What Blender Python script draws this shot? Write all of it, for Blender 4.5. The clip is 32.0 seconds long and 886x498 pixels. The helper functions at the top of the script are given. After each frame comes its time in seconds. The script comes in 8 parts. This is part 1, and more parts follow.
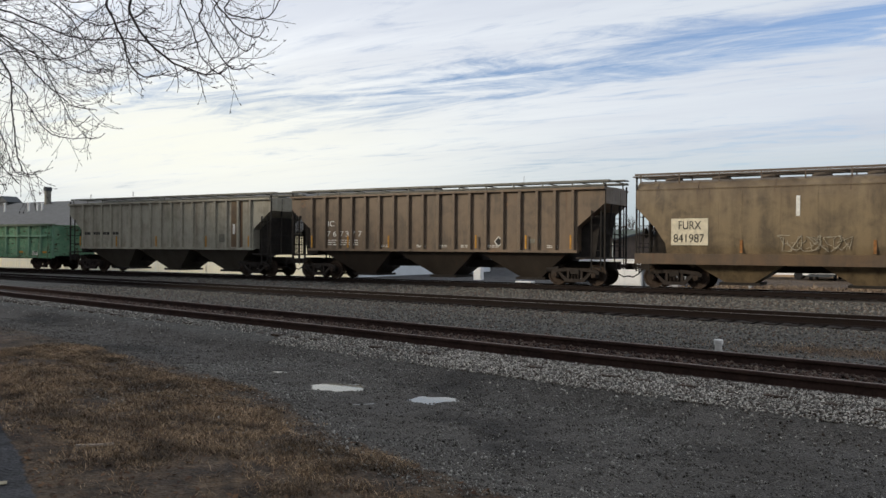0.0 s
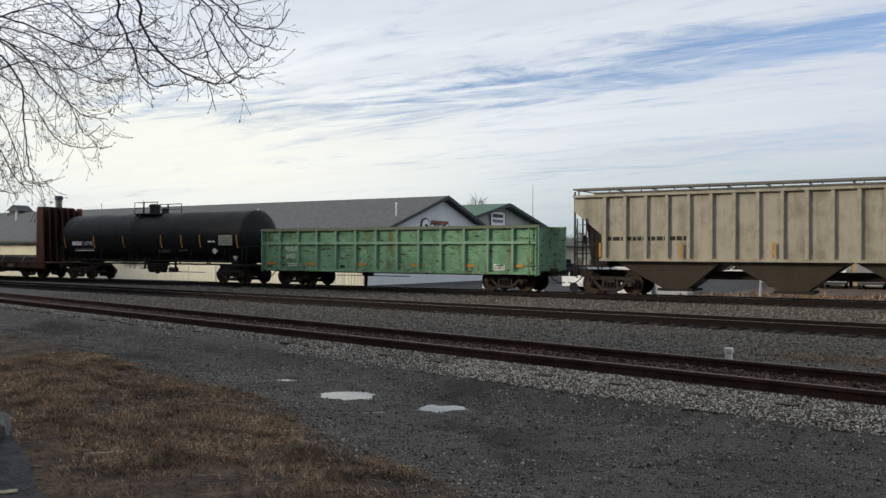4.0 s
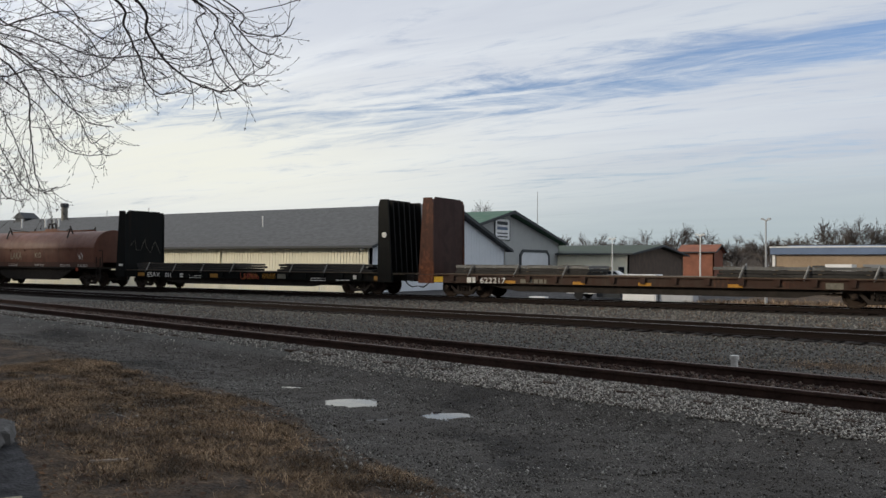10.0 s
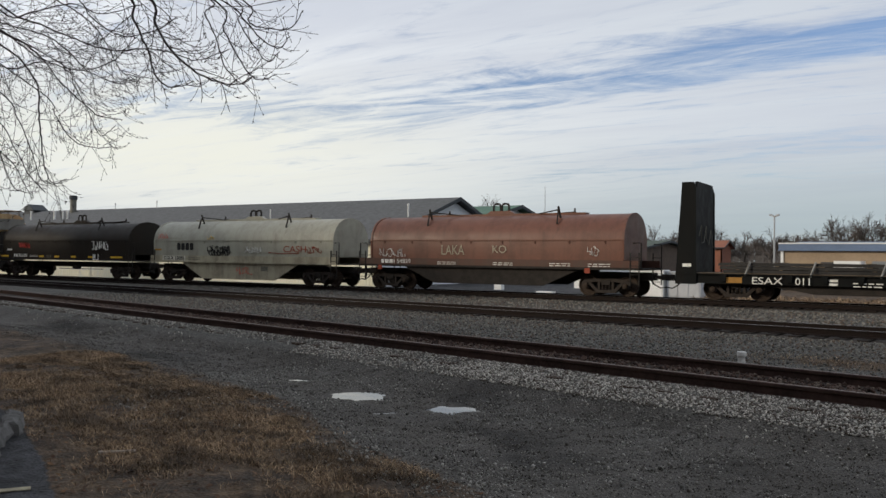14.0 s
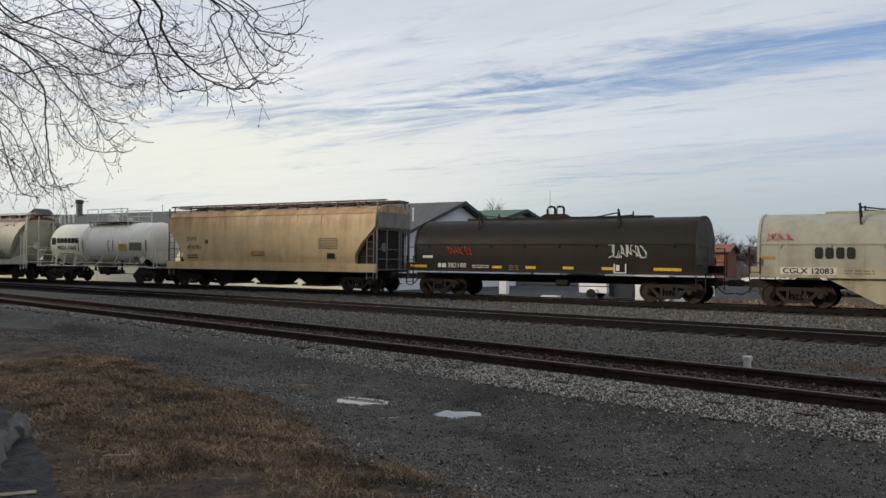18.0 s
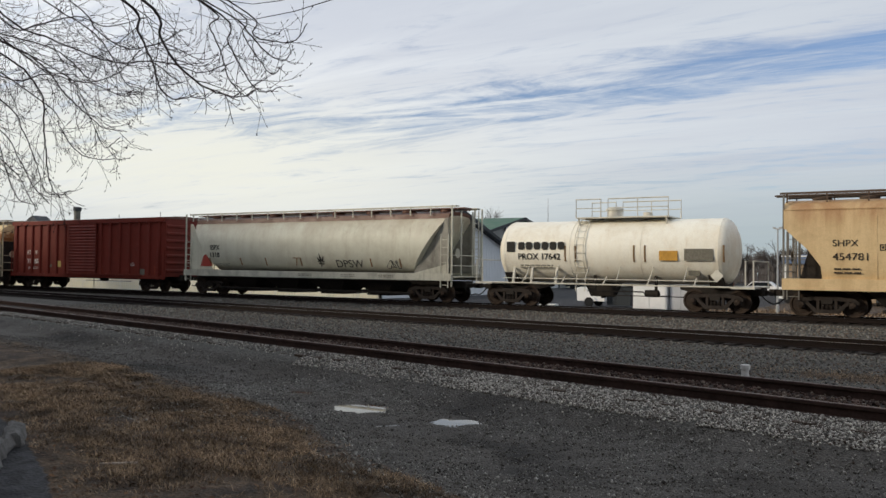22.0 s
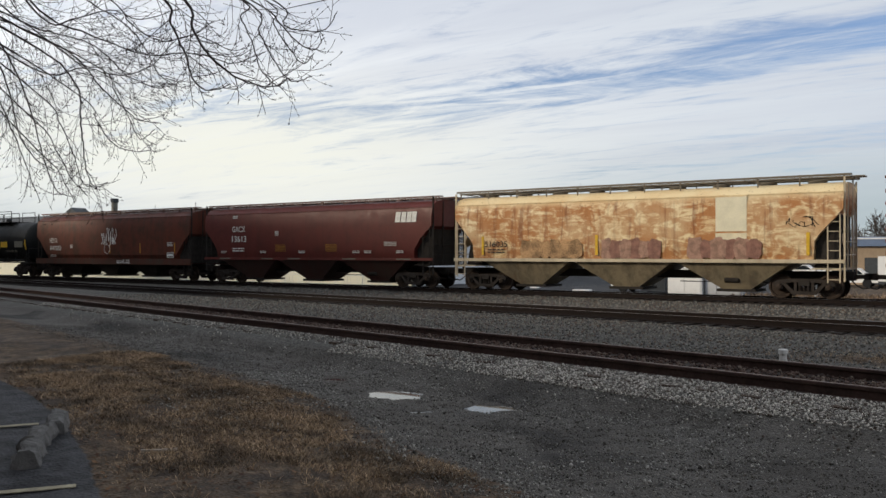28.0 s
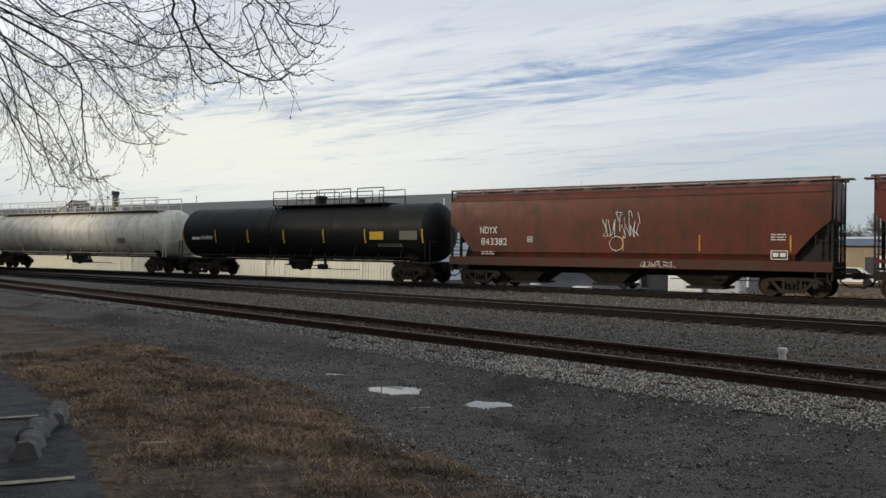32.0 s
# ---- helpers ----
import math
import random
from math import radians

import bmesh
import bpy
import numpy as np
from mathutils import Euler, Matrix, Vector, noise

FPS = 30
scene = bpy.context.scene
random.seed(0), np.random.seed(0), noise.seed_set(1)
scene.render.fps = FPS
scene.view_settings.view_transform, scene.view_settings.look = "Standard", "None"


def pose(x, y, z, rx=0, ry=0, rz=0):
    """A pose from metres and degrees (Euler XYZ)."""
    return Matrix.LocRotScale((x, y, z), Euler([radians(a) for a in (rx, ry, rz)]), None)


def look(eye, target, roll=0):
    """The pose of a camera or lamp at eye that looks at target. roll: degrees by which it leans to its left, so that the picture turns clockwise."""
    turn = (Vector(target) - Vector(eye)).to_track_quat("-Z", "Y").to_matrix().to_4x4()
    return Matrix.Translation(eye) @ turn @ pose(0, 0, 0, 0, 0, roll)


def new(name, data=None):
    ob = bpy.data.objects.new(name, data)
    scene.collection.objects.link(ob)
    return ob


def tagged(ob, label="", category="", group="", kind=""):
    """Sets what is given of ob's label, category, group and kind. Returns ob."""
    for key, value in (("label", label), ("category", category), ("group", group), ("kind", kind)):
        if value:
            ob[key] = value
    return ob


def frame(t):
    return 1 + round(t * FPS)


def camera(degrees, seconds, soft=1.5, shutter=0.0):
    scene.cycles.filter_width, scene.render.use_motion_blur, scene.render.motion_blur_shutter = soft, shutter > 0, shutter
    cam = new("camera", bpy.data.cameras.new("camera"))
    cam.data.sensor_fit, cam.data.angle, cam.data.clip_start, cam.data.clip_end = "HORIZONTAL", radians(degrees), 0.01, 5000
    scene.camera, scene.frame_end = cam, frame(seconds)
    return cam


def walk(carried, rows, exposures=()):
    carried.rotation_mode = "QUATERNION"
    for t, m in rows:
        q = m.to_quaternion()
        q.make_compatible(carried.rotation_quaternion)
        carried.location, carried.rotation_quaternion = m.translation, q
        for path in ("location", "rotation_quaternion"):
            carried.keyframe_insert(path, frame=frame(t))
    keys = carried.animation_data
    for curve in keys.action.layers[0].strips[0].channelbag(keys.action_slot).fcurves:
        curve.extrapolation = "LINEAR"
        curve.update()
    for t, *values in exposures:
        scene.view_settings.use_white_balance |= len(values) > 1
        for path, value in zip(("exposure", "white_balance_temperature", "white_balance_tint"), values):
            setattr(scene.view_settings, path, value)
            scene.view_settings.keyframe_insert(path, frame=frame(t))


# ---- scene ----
# camera: standing by the track, turning a little in the hand
EYE = (0.0, 0.0, 1.592)
cam = camera(56, 32.0)
TURNS = [
    (0, 89.96, -0.38, 30.35), (0.5, 89.87, -0.45, 30.48), (1, 89.69, -0.44, 30.47), (1.5, 89.74, -0.45, 30.74),
    (2, 89.91, -0.49, 30.84), (2.5, 90.06, -0.54, 30.81), (3, 90.26, -0.41, 30.83), (3.5, 90.44, -0.34, 30.85),
    (5.5, 90.61, -0.26, 31.30), (6, 90.61, -0.24, 31.04), (6.5, 90.72, -0.24, 31.04), (7, 90.94, -0.30, 31.18),
    (7.5, 90.97, -0.42, 31.19), (8, 90.90, -0.43, 31.04), (8.5, 90.83, -0.52, 31.09), (9, 90.81, -0.48, 31.36),
    (9.5, 91.04, -0.36, 31.46), (10, 91.01, -0.31, 31.28), (10.5, 90.93, -0.33, 31.28), (11, 90.90, -0.38, 31.29),
    (11.5, 90.97, -0.54, 31.50), (12, 91.11, -0.61, 31.46), (12.5, 91.16, -0.57, 31.43), (13, 90.99, -0.63, 31.55),
    (13.5, 90.73, -0.66, 31.65), (14, 90.61, -0.65, 31.77), (14.5, 90.62, -0.75, 31.97), (16.5, 90.95, -0.94, 32.25),
    (17, 91.07, -0.83, 32.12), (17.5, 90.94, -0.69, 32.23), (18, 90.89, -0.67, 32.11), (18.5, 90.99, -0.51, 32.19),
    (19, 91.02, -0.44, 32.22), (19.5, 91.05, -0.35, 32.26), (20, 91.04, -0.50, 32.34), (20.5, 91.20, -0.74, 32.38),
    (21, 91.31, -0.77, 32.33), (21.5, 91.25, -0.75, 32.22), (22, 91.44, -0.78, 31.97), (22.5, 91.79, -0.77, 31.58),
    (23, 91.72, -0.55, 31.75), (23.5, 91.61, -0.40, 32.10), (24, 91.44, -0.24, 32.32), (24.5, 91.18, -0.29, 32.47),
    (25, 91.18, -0.44, 32.68), (25.5, 91.17, -0.47, 32.76), (27.5, 90.45, -0.24, 33.97), (28, 90.52, -0.16, 34.21),
    (28.5, 90.60, -0.29, 34.31), (29, 90.60, -0.38, 34.25), (29.5, 90.62, -0.50, 34.15), (30, 90.78, -0.54, 34.07),
    (30.5, 90.85, -0.61, 34.20), (31, 90.73, -0.64, 34.24), (31.5, 90.45, -0.61, 34.22), (32, 90.22, -0.68, 34.24),
]
walk(cam, [(t, pose(*EYE, a, b, c)) for t, a, b, c in TURNS], [(0, 0.17), (3, 0.17), (6, 0.06), (10, 0.0), (22, -0.01), (26, 0.03), (29, 0.07), (32, 0.03)])

# ---- light ----
SUN_TO = Vector((-0.68, -0.68, 0.33)).normalized()
world = bpy.data.worlds.new("sky")
scene.world = world
world.use_nodes = True


def sky_nodes():
    nt = world.node_tree
    nt.nodes.clear()
    N = nt.nodes.new
    L = nt.links.new
    out, bg, sky = N("ShaderNodeOutputWorld"), N("ShaderNodeBackground"), N("ShaderNodeTexSky")
    sky.sky_type, sky.sun_disc = "NISHITA", False
    sky.sun_elevation = math.asin(SUN_TO.z)
    sky.sun_rotation = math.atan2(SUN_TO.x, SUN_TO.y)
    sky.air_density, sky.dust_density, sky.ozone_density = 1.0, 1.2, 1.5
    tc, sep = N("ShaderNodeTexCoord"), N("ShaderNodeSeparateXYZ")
    L(tc.outputs["Generated"], sep.inputs[0])

    def op(kind, a, b=None, c=None):
        n = N("ShaderNodeMath")
        n.operation = kind
        for i, v in enumerate((a, b, c)):
            if v is None:
                continue
            if isinstance(v, (int, float)):
                n.inputs[i].default_value = v
            else:
                L(v, n.inputs[i])
        return n.outputs[0]

    up = op("MAXIMUM", sep.outputs[2], 0.0)
    den = op("ADD", up, 0.10)
    comb = N("ShaderNodeCombineXYZ")
    L(op("DIVIDE", sep.outputs[0], den), comb.inputs[0])
    L(op("DIVIDE", sep.outputs[1], den), comb.inputs[1])
    # bearing (degrees east of the north-west quarter) and height over the horizon
    bearing = op("SUBTRACT", op("MULTIPLY", op("ARCTAN2", sep.outputs[0], sep.outputs[1]), 57.2958), -31.5)
    height = op("MULTIPLY", op("ARCSINE", op("MINIMUM", up, 0.9999)), 57.2958)

    def streaks(scale, stretch, turn, detail, rough, dist, shift):
        """Cirrus drawn out along the wind, seen in the plane of the cloud sheet."""
        m, k, n = N("ShaderNodeMapping"), N("ShaderNodeMapping"), N("ShaderNodeTexNoise")
        m.inputs["Rotation"].default_value = (0, 0, radians(turn))
        k.inputs["Scale"].default_value, k.inputs["Location"].default_value = stretch, shift
        L(comb.outputs[0], m.inputs[0]), L(m.outputs[0], k.inputs[0]), L(k.outputs[0], n.inputs["Vector"])
        n.inputs["Scale"].default_value, n.inputs["Detail"].default_value = scale, detail
        n.inputs["Roughness"].default_value, n.inputs["Distortion"].default_value = rough, dist
        return n.outputs["Fac"]

    def ramp(fac, a, b, lo=0.0, hi=1.0):
        n = N("ShaderNodeMapRange")
        n.interpolation_type = "SMOOTHSTEP"
        for i, v in ((1, a), (2, b), (3, lo), (4, hi)):
            n.inputs[i].default_value = v
        L(fac, n.inputs[0])
        return n.outputs[0]

    def region(b0, h0, wide, tall, slope):
        """A soft oval part of the sky, 1 in its middle."""
        p = op("DIVIDE", op("SUBTRACT", bearing, b0), wide)
        q = op("DIVIDE", op("SUBTRACT", op("SUBTRACT", height, h0), op("MULTIPLY", op("SUBTRACT", bearing, b0), slope)), tall)
        return op("EXPONENT", op("MULTIPLY", op("ADD", op("MULTIPLY", p, p), op("MULTIPLY", q, q)), -1.0))

    def mix(fac, a, b):
        n = N("ShaderNodeMix")
        n.data_type = "RGBA"
        for socket, v in ((n.inputs["Factor"], fac), (n.inputs["A"], a), (n.inputs["B"], b)):
            if isinstance(v, (tuple, float)):
                socket.default_value = v
            else:
                L(v, socket)
        return n.outputs["Result"]

    big = streaks(0.75, (0.34, 1.0, 1), 4, 5, 0.6, 0.7, (3.1, 0.4, 0))
    fine = streaks(2.2, (0.42, 1.25, 1), -5, 9, 0.66, 1.8, (1.7, 5.2, 0))
    wisp = streaks(5.0, (0.30, 1.15, 1), -2, 8, 0.68, 1.4, (8.3, 2.2, 0))
    body = op("ADD", op("MULTIPLY", big, 0.16), op("ADD", op("MULTIPLY", fine, 0.44), op("MULTIPLY", wisp, 0.40)))
    # the sheet wears thin along one long lane that climbs to the east
    lane = op("ADD", op("MULTIPLY", region(25, 13.6, 13, 1.4, 0.10), 1.15), op("ADD", op("MULTIPLY", region(4, 11.2, 13, 2.1, 0.08), 0.62), op("MULTIPLY", region(-13, 9.5, 13, 1.3, 0.0), 0.6)))
    lane = op("MINIMUM", op("ADD", lane, op("MULTIPLY", region(16, 7.0, 22, 1.6, 0.03), 0.30)), 1.15)
    lane = op("ADD", lane, op("MULTIPLY", region(12, 12.5, 26, 4.5, 0.0), 0.20))
    cover = ramp(op("SUBTRACT", body, op("MULTIPLY", lane, 0.145)), 0.24, 0.48)
    cover = op("MAXIMUM", cover, op("MULTIPLY", ramp(height, 9.0, 1.0), 0.84))
    # cloud: cream towards the low sun's quarter, lavender-grey in its thicker folds
    cream = region(-17, 6.6, 21, 5.0, 0.0)
    white = region(-26, 12, 30, 9.0, 0.0)
    col = mix(white, CLOUD_COOL, CLOUD_WHITE)
    col = mix(op("MULTIPLY", ramp(streaks(1.3, (0.30, 1.2, 1), 2, 6, 0.58, 0.6, (4.4, 9.1, 0)), 0.36, 0.68), 0.50), col, CLOUD_GREY)
    col = mix(op("MULTIPLY", ramp(height, 9.5, 1.5), op("SUBTRACT", 0.80, cream)), col, CLOUD_VEIL)
    col = mix(op("MULTIPLY", cream, ramp(body, 0.36, 0.56, 0.62, 1.0)), col, CLOUD_WARM)
    blue = N("ShaderNodeVectorMath")
    blue.operation = "MULTIPLY"
    L(sky.outputs[0], blue.inputs[0])
    blue.inputs[1].default_value = SKY_GAIN
    L(mix(cover, blue.outputs[0], col), bg.inputs[0])
    bg.inputs[1].default_value = 1.0
    L(bg.outputs[0], out.inputs[0])


SKY_GAIN = (0.118, 0.118, 0.138)
CLOUD_COOL, CLOUD_WHITE, CLOUD_WARM = (0.62, 0.67, 0.735, 1), (0.95, 0.98, 1.02, 1), (0.87, 0.875, 0.79, 1)
CLOUD_GREY, CLOUD_VEIL = (0.49, 0.53, 0.635, 1), (0.385, 0.465, 0.485, 1)
sky_nodes()
sun = new("sun", bpy.data.lights.new("sun", "SUN"))
sun.data.energy, sun.data.angle, sun.data.color = 2.25, radians(7), (1.0, 0.87, 0.68)
sun.matrix_world = look(SUN_TO * 100, (0, 0, 0))


# ---- materials ----
class Mat:
    """A small helper to wire procedural materials."""

    def __init__(self, name):
        self.m = bpy.data.materials.new(name)
        self.m.use_nodes = True
        self.nt = self.m.node_tree
        self.nt.nodes.clear()
        self.out = self.n("ShaderNodeOutputMaterial")
        self.b = self.n("ShaderNodeBsdfPrincipled")
        self.link(self.b.outputs[0], self.out.inputs[0])
        self.tc = self.n("ShaderNodeTexCoord")

    def n(self, kind):
        return self.nt.nodes.new(kind)

    def link(self, a, b):
        self.nt.links.new(a, b)

    def put(self, socket, v):
        if isinstance(v, (int, float)):
            socket.default_value = v
        elif isinstance(v, tuple):
            socket.default_value = (*v, 1) if len(v) == 3 and socket.type == "RGBA" else v
        else:
            self.link(v, socket)

    def coords(self, scale=(1, 1, 1), space="Object"):
        mp = self.n("ShaderNodeMapping")
        self.link(self.tc.outputs[space], mp.inputs[0])
        mp.inputs["Scale"].default_value = scale
        return mp.outputs[0]

    def noise(self, scale, detail=4, rough=0.55, dist=0.0, vec=None):
        n = self.n("ShaderNodeTexNoise")
        self.link(vec or self.coords(), n.inputs["Vector"])
        for k, v in (("Scale", scale), ("Detail", detail), ("Roughness", rough), ("Distortion", dist)):
            n.inputs[k].default_value = v
        return n.outputs["Fac"]

    def ramp(self, fac, a, b, lo=0.0, hi=1.0):
        n = self.n("ShaderNodeMapRange")
        n.interpolation_type = "SMOOTHSTEP"
        for i, v in ((1, a), (2, b), (3, lo), (4, hi)):
            n.inputs[i].default_value = v
        self.link(fac, n.inputs[0])
        return n.outputs[0]

    def mix(self, fac, a, b, blend="MIX"):
        n = self.n("ShaderNodeMix")
        n.data_type, n.blend_type = "RGBA", blend
        self.put(n.inputs["Factor"], fac)
        self.put(n.inputs["A"], a), self.put(n.inputs["B"], b)
        return n.outputs["Result"]

    def math(self, kind, a, b=0.0):
        n = self.n("ShaderNodeMath")
        n.operation = kind
        self.put(n.inputs[0], a), self.put(n.inputs[1], b)
        return n.outputs[0]

    def bump(self, height, strength=0.3, distance=0.02):
        n = self.n("ShaderNodeBump")
        n.inputs["Strength"].default_value, n.inputs["Distance"].default_value = strength, distance
        self.link(height, n.inputs["Height"])
        self.link(n.outputs[0], self.b.inputs["Normal"])

    def done(self, color, rough=0.6, metal=0.0, spec=0.22):
        self.put(self.b.inputs["Base Color"], color)
        self.put(self.b.inputs["Roughness"], rough)
        self.b.inputs["Metallic"].default_value = metal
        self.b.inputs["Specular IOR Level"].default_value = spec
        return self.m


def plain(name, color, rough=0.6, metal=0.0, grain=0.12, scale=6.0, bump=0.0):
    """A surface of one colour with mottling at two scales."""
    m = Mat(name)
    a, b = m.noise(scale, 5), m.noise(scale * 9, 3)
    v = m.math("ADD", m.ramp(a, 0.3, 0.7, 1 - grain, 1 + grain), m.ramp(b, 0.3, 0.7, -grain * 0.6, grain * 0.6))
    col = m.mix(1.0, color, v, "MULTIPLY")
    if bump:
        m.bump(b, bump, 0.01)
    return m.done(col, m.ramp(a, 0.3, 0.7, rough - 0.08, min(1, rough + 0.08)), metal)


def paint(name, color, rust=(0.16, 0.06, 0.025), rusty=0.25, dirt=(0.06, 0.05, 0.04), dirty=0.35, rough=0.46, fade=0.2, spots=0.5, top=0.0, spec=0.36):
    """Weathered railway paint: rain streaks, rust blooms, dust; sizes in metres."""
    m = Mat(name)
    streak = m.noise(1.0, 6, 0.62, 0.3, m.coords((1.7, 1.7, 0.16)))
    fine = m.noise(1.0, 5, 0.7, 0.4, m.coords((5.0, 5.0, 1.1)))
    blotch = m.noise(0.45, 6, 0.62, 0.4)
    cloud = m.noise(1.3, 6, 0.65, 0.6)
    speck = m.noise(7.0, 5, 0.7)
    col = m.mix(m.ramp(blotch, 0.32, 0.68, 0.0, fade), color, tuple(min(1, c * 0.72 + 0.09 * max(color) ** 0.7) for c in color))
    col = m.mix(m.ramp(m.math("ADD", m.math("MULTIPLY", streak, 0.40), m.math("ADD", m.math("MULTIPLY", cloud, 0.42), m.math("MULTIPLY", fine, 0.18))), 0.42, 0.64, 0.0, dirty), col, dirt)
    r = m.math("ADD", m.math("MULTIPLY", blotch, 0.55), m.math("ADD", m.math("MULTIPLY", speck, 0.25 * spots), m.math("MULTIPLY", streak, 0.3)))
    hi = 0.86 - 0.5 * rusty
    rf = m.ramp(r, hi - 0.10, hi + 0.06)
    rcol = m.mix(m.ramp(speck, 0.35, 0.65), rust, tuple(c * 1.9 for c in rust))
    drip = m.noise(1.0, 5, 0.6, 0.15, m.coords((3.3, 3.3, 0.10)))
    col = m.mix(m.ramp(drip, 0.60, 0.76, 0.0, min(0.7, dirty)), col, tuple(0.5 * a + 0.5 * b for a, b in zip(dirt, rust)))
    col = m.mix(rf, col, rcol)
    if top:
        # rust washed down from the roof edge
        sep = m.n("ShaderNodeSeparateXYZ")
        m.link(m.tc.outputs["Object"], sep.inputs[0])
        wash = m.noise(1.0, 5, 0.6, 0.25, m.coords((1.4, 1.4, 0.12)))
        reach = m.math("ADD", m.ramp(sep.outputs[2], 2.9, 4.1, 0.0, 0.30), wash)
        col = m.mix(m.ramp(reach, 0.50, 1.0, 0.0, top), col, rust)
    col = m.mix(1.0, col, m.ramp(m.noise(22.0, 4, 0.7), 0.3, 0.7, 0.93, 1.06), "MULTIPLY")
    m.bump(m.math("ADD", speck, m.math("MULTIPLY", blotch, 2.0)), 0.25, 0.006)
    return m.done(col, m.math("ADD", m.ramp(rf, 0, 1, rough, 0.85), m.ramp(cloud, 0.3, 0.7, -0.06, 0.10)), 0.0, spec)


def rotten_paint(name, color):
    """Cream paint eaten by rust in cloudy bands, with runs below."""
    m = Mat(name)
    cloud = m.noise(1.0, 7, 0.68, 0.9, m.coords((1.7, 1.7, 2.2)))
    bands = m.noise(1.0, 5, 0.6, 1.4, m.coords((0.7, 0.7, 3.2)))
    runs = m.noise(1.0, 6, 0.65, 0.2, m.coords((3.4, 3.4, 0.32)))
    big = m.noise(0.5, 4, 0.5)
    sep = m.n("ShaderNodeSeparateXYZ")
    m.link(m.tc.outputs["Object"], sep.inputs[0])
    eaten = m.math("MULTIPLY", m.ramp(sep.outputs[2], 4.15, 3.7), m.ramp(big, 0.30, 0.55, 0.55, 1.0))
    a = m.ramp(m.math("ADD", m.math("MULTIPLY", cloud, 0.6), m.math("MULTIPLY", bands, 0.4)), 0.39, 0.54)
    col = m.mix(m.ramp(big, 0.35, 0.65, 0.0, 0.5), color, (0.66, 0.42, 0.18))
    col = m.mix(m.math("MULTIPLY", a, m.math("MULTIPLY", eaten, 0.92)), col, (0.40, 0.155, 0.045))
    col = m.mix(m.math("MULTIPLY", m.ramp(runs, 0.50, 0.66), m.math("MULTIPLY", eaten, 0.72)), col, (0.20, 0.065, 0.026))
    col = m.mix(m.ramp(m.noise(9.0, 5, 0.7), 0.58, 0.70, 0.0, 0.6), col, (0.20, 0.085, 0.035))
    m.bump(cloud, 0.22, 0.008)
    return m.done(col, m.ramp(a, 0.0, 1.0, 0.42, 0.75), 0.0, 0.36)


def scraped_paint(name, color):
    """Battered gondola paint: gouges along the side, rust runs, pale worn fields."""
    m = Mat(name)
    gouge = m.noise(1.0, 6, 0.72, 0.3, m.coords((2.0, 2.0, 8.5)))
    runs = m.noise(1.0, 6, 0.65, 0.3, m.coords((2.6, 2.6, 0.45)))
    big = m.noise(0.7, 5, 0.6)
    col = m.mix(m.ramp(big, 0.35, 0.65), color, tuple(c * 0.62 for c in color))
    col = m.mix(m.ramp(m.noise(3.0, 5, 0.6), 0.48, 0.66, 0.0, 0.55), col, (0.26, 0.36, 0.24))
    col = m.mix(m.ramp(runs, 0.53, 0.68, 0.0, 0.75), col, (0.13, 0.085, 0.040))
    col = m.mix(m.ramp(gouge, 0.565, 0.61), col, m.mix(m.noise(9.0), (0.020, 0.014, 0.010), (0.095, 0.050, 0.024)))
    m.bump(m.math("ADD", gouge, big), 0.4, 0.015)
    return m.done(col, 0.7, 0.0, 0.15)


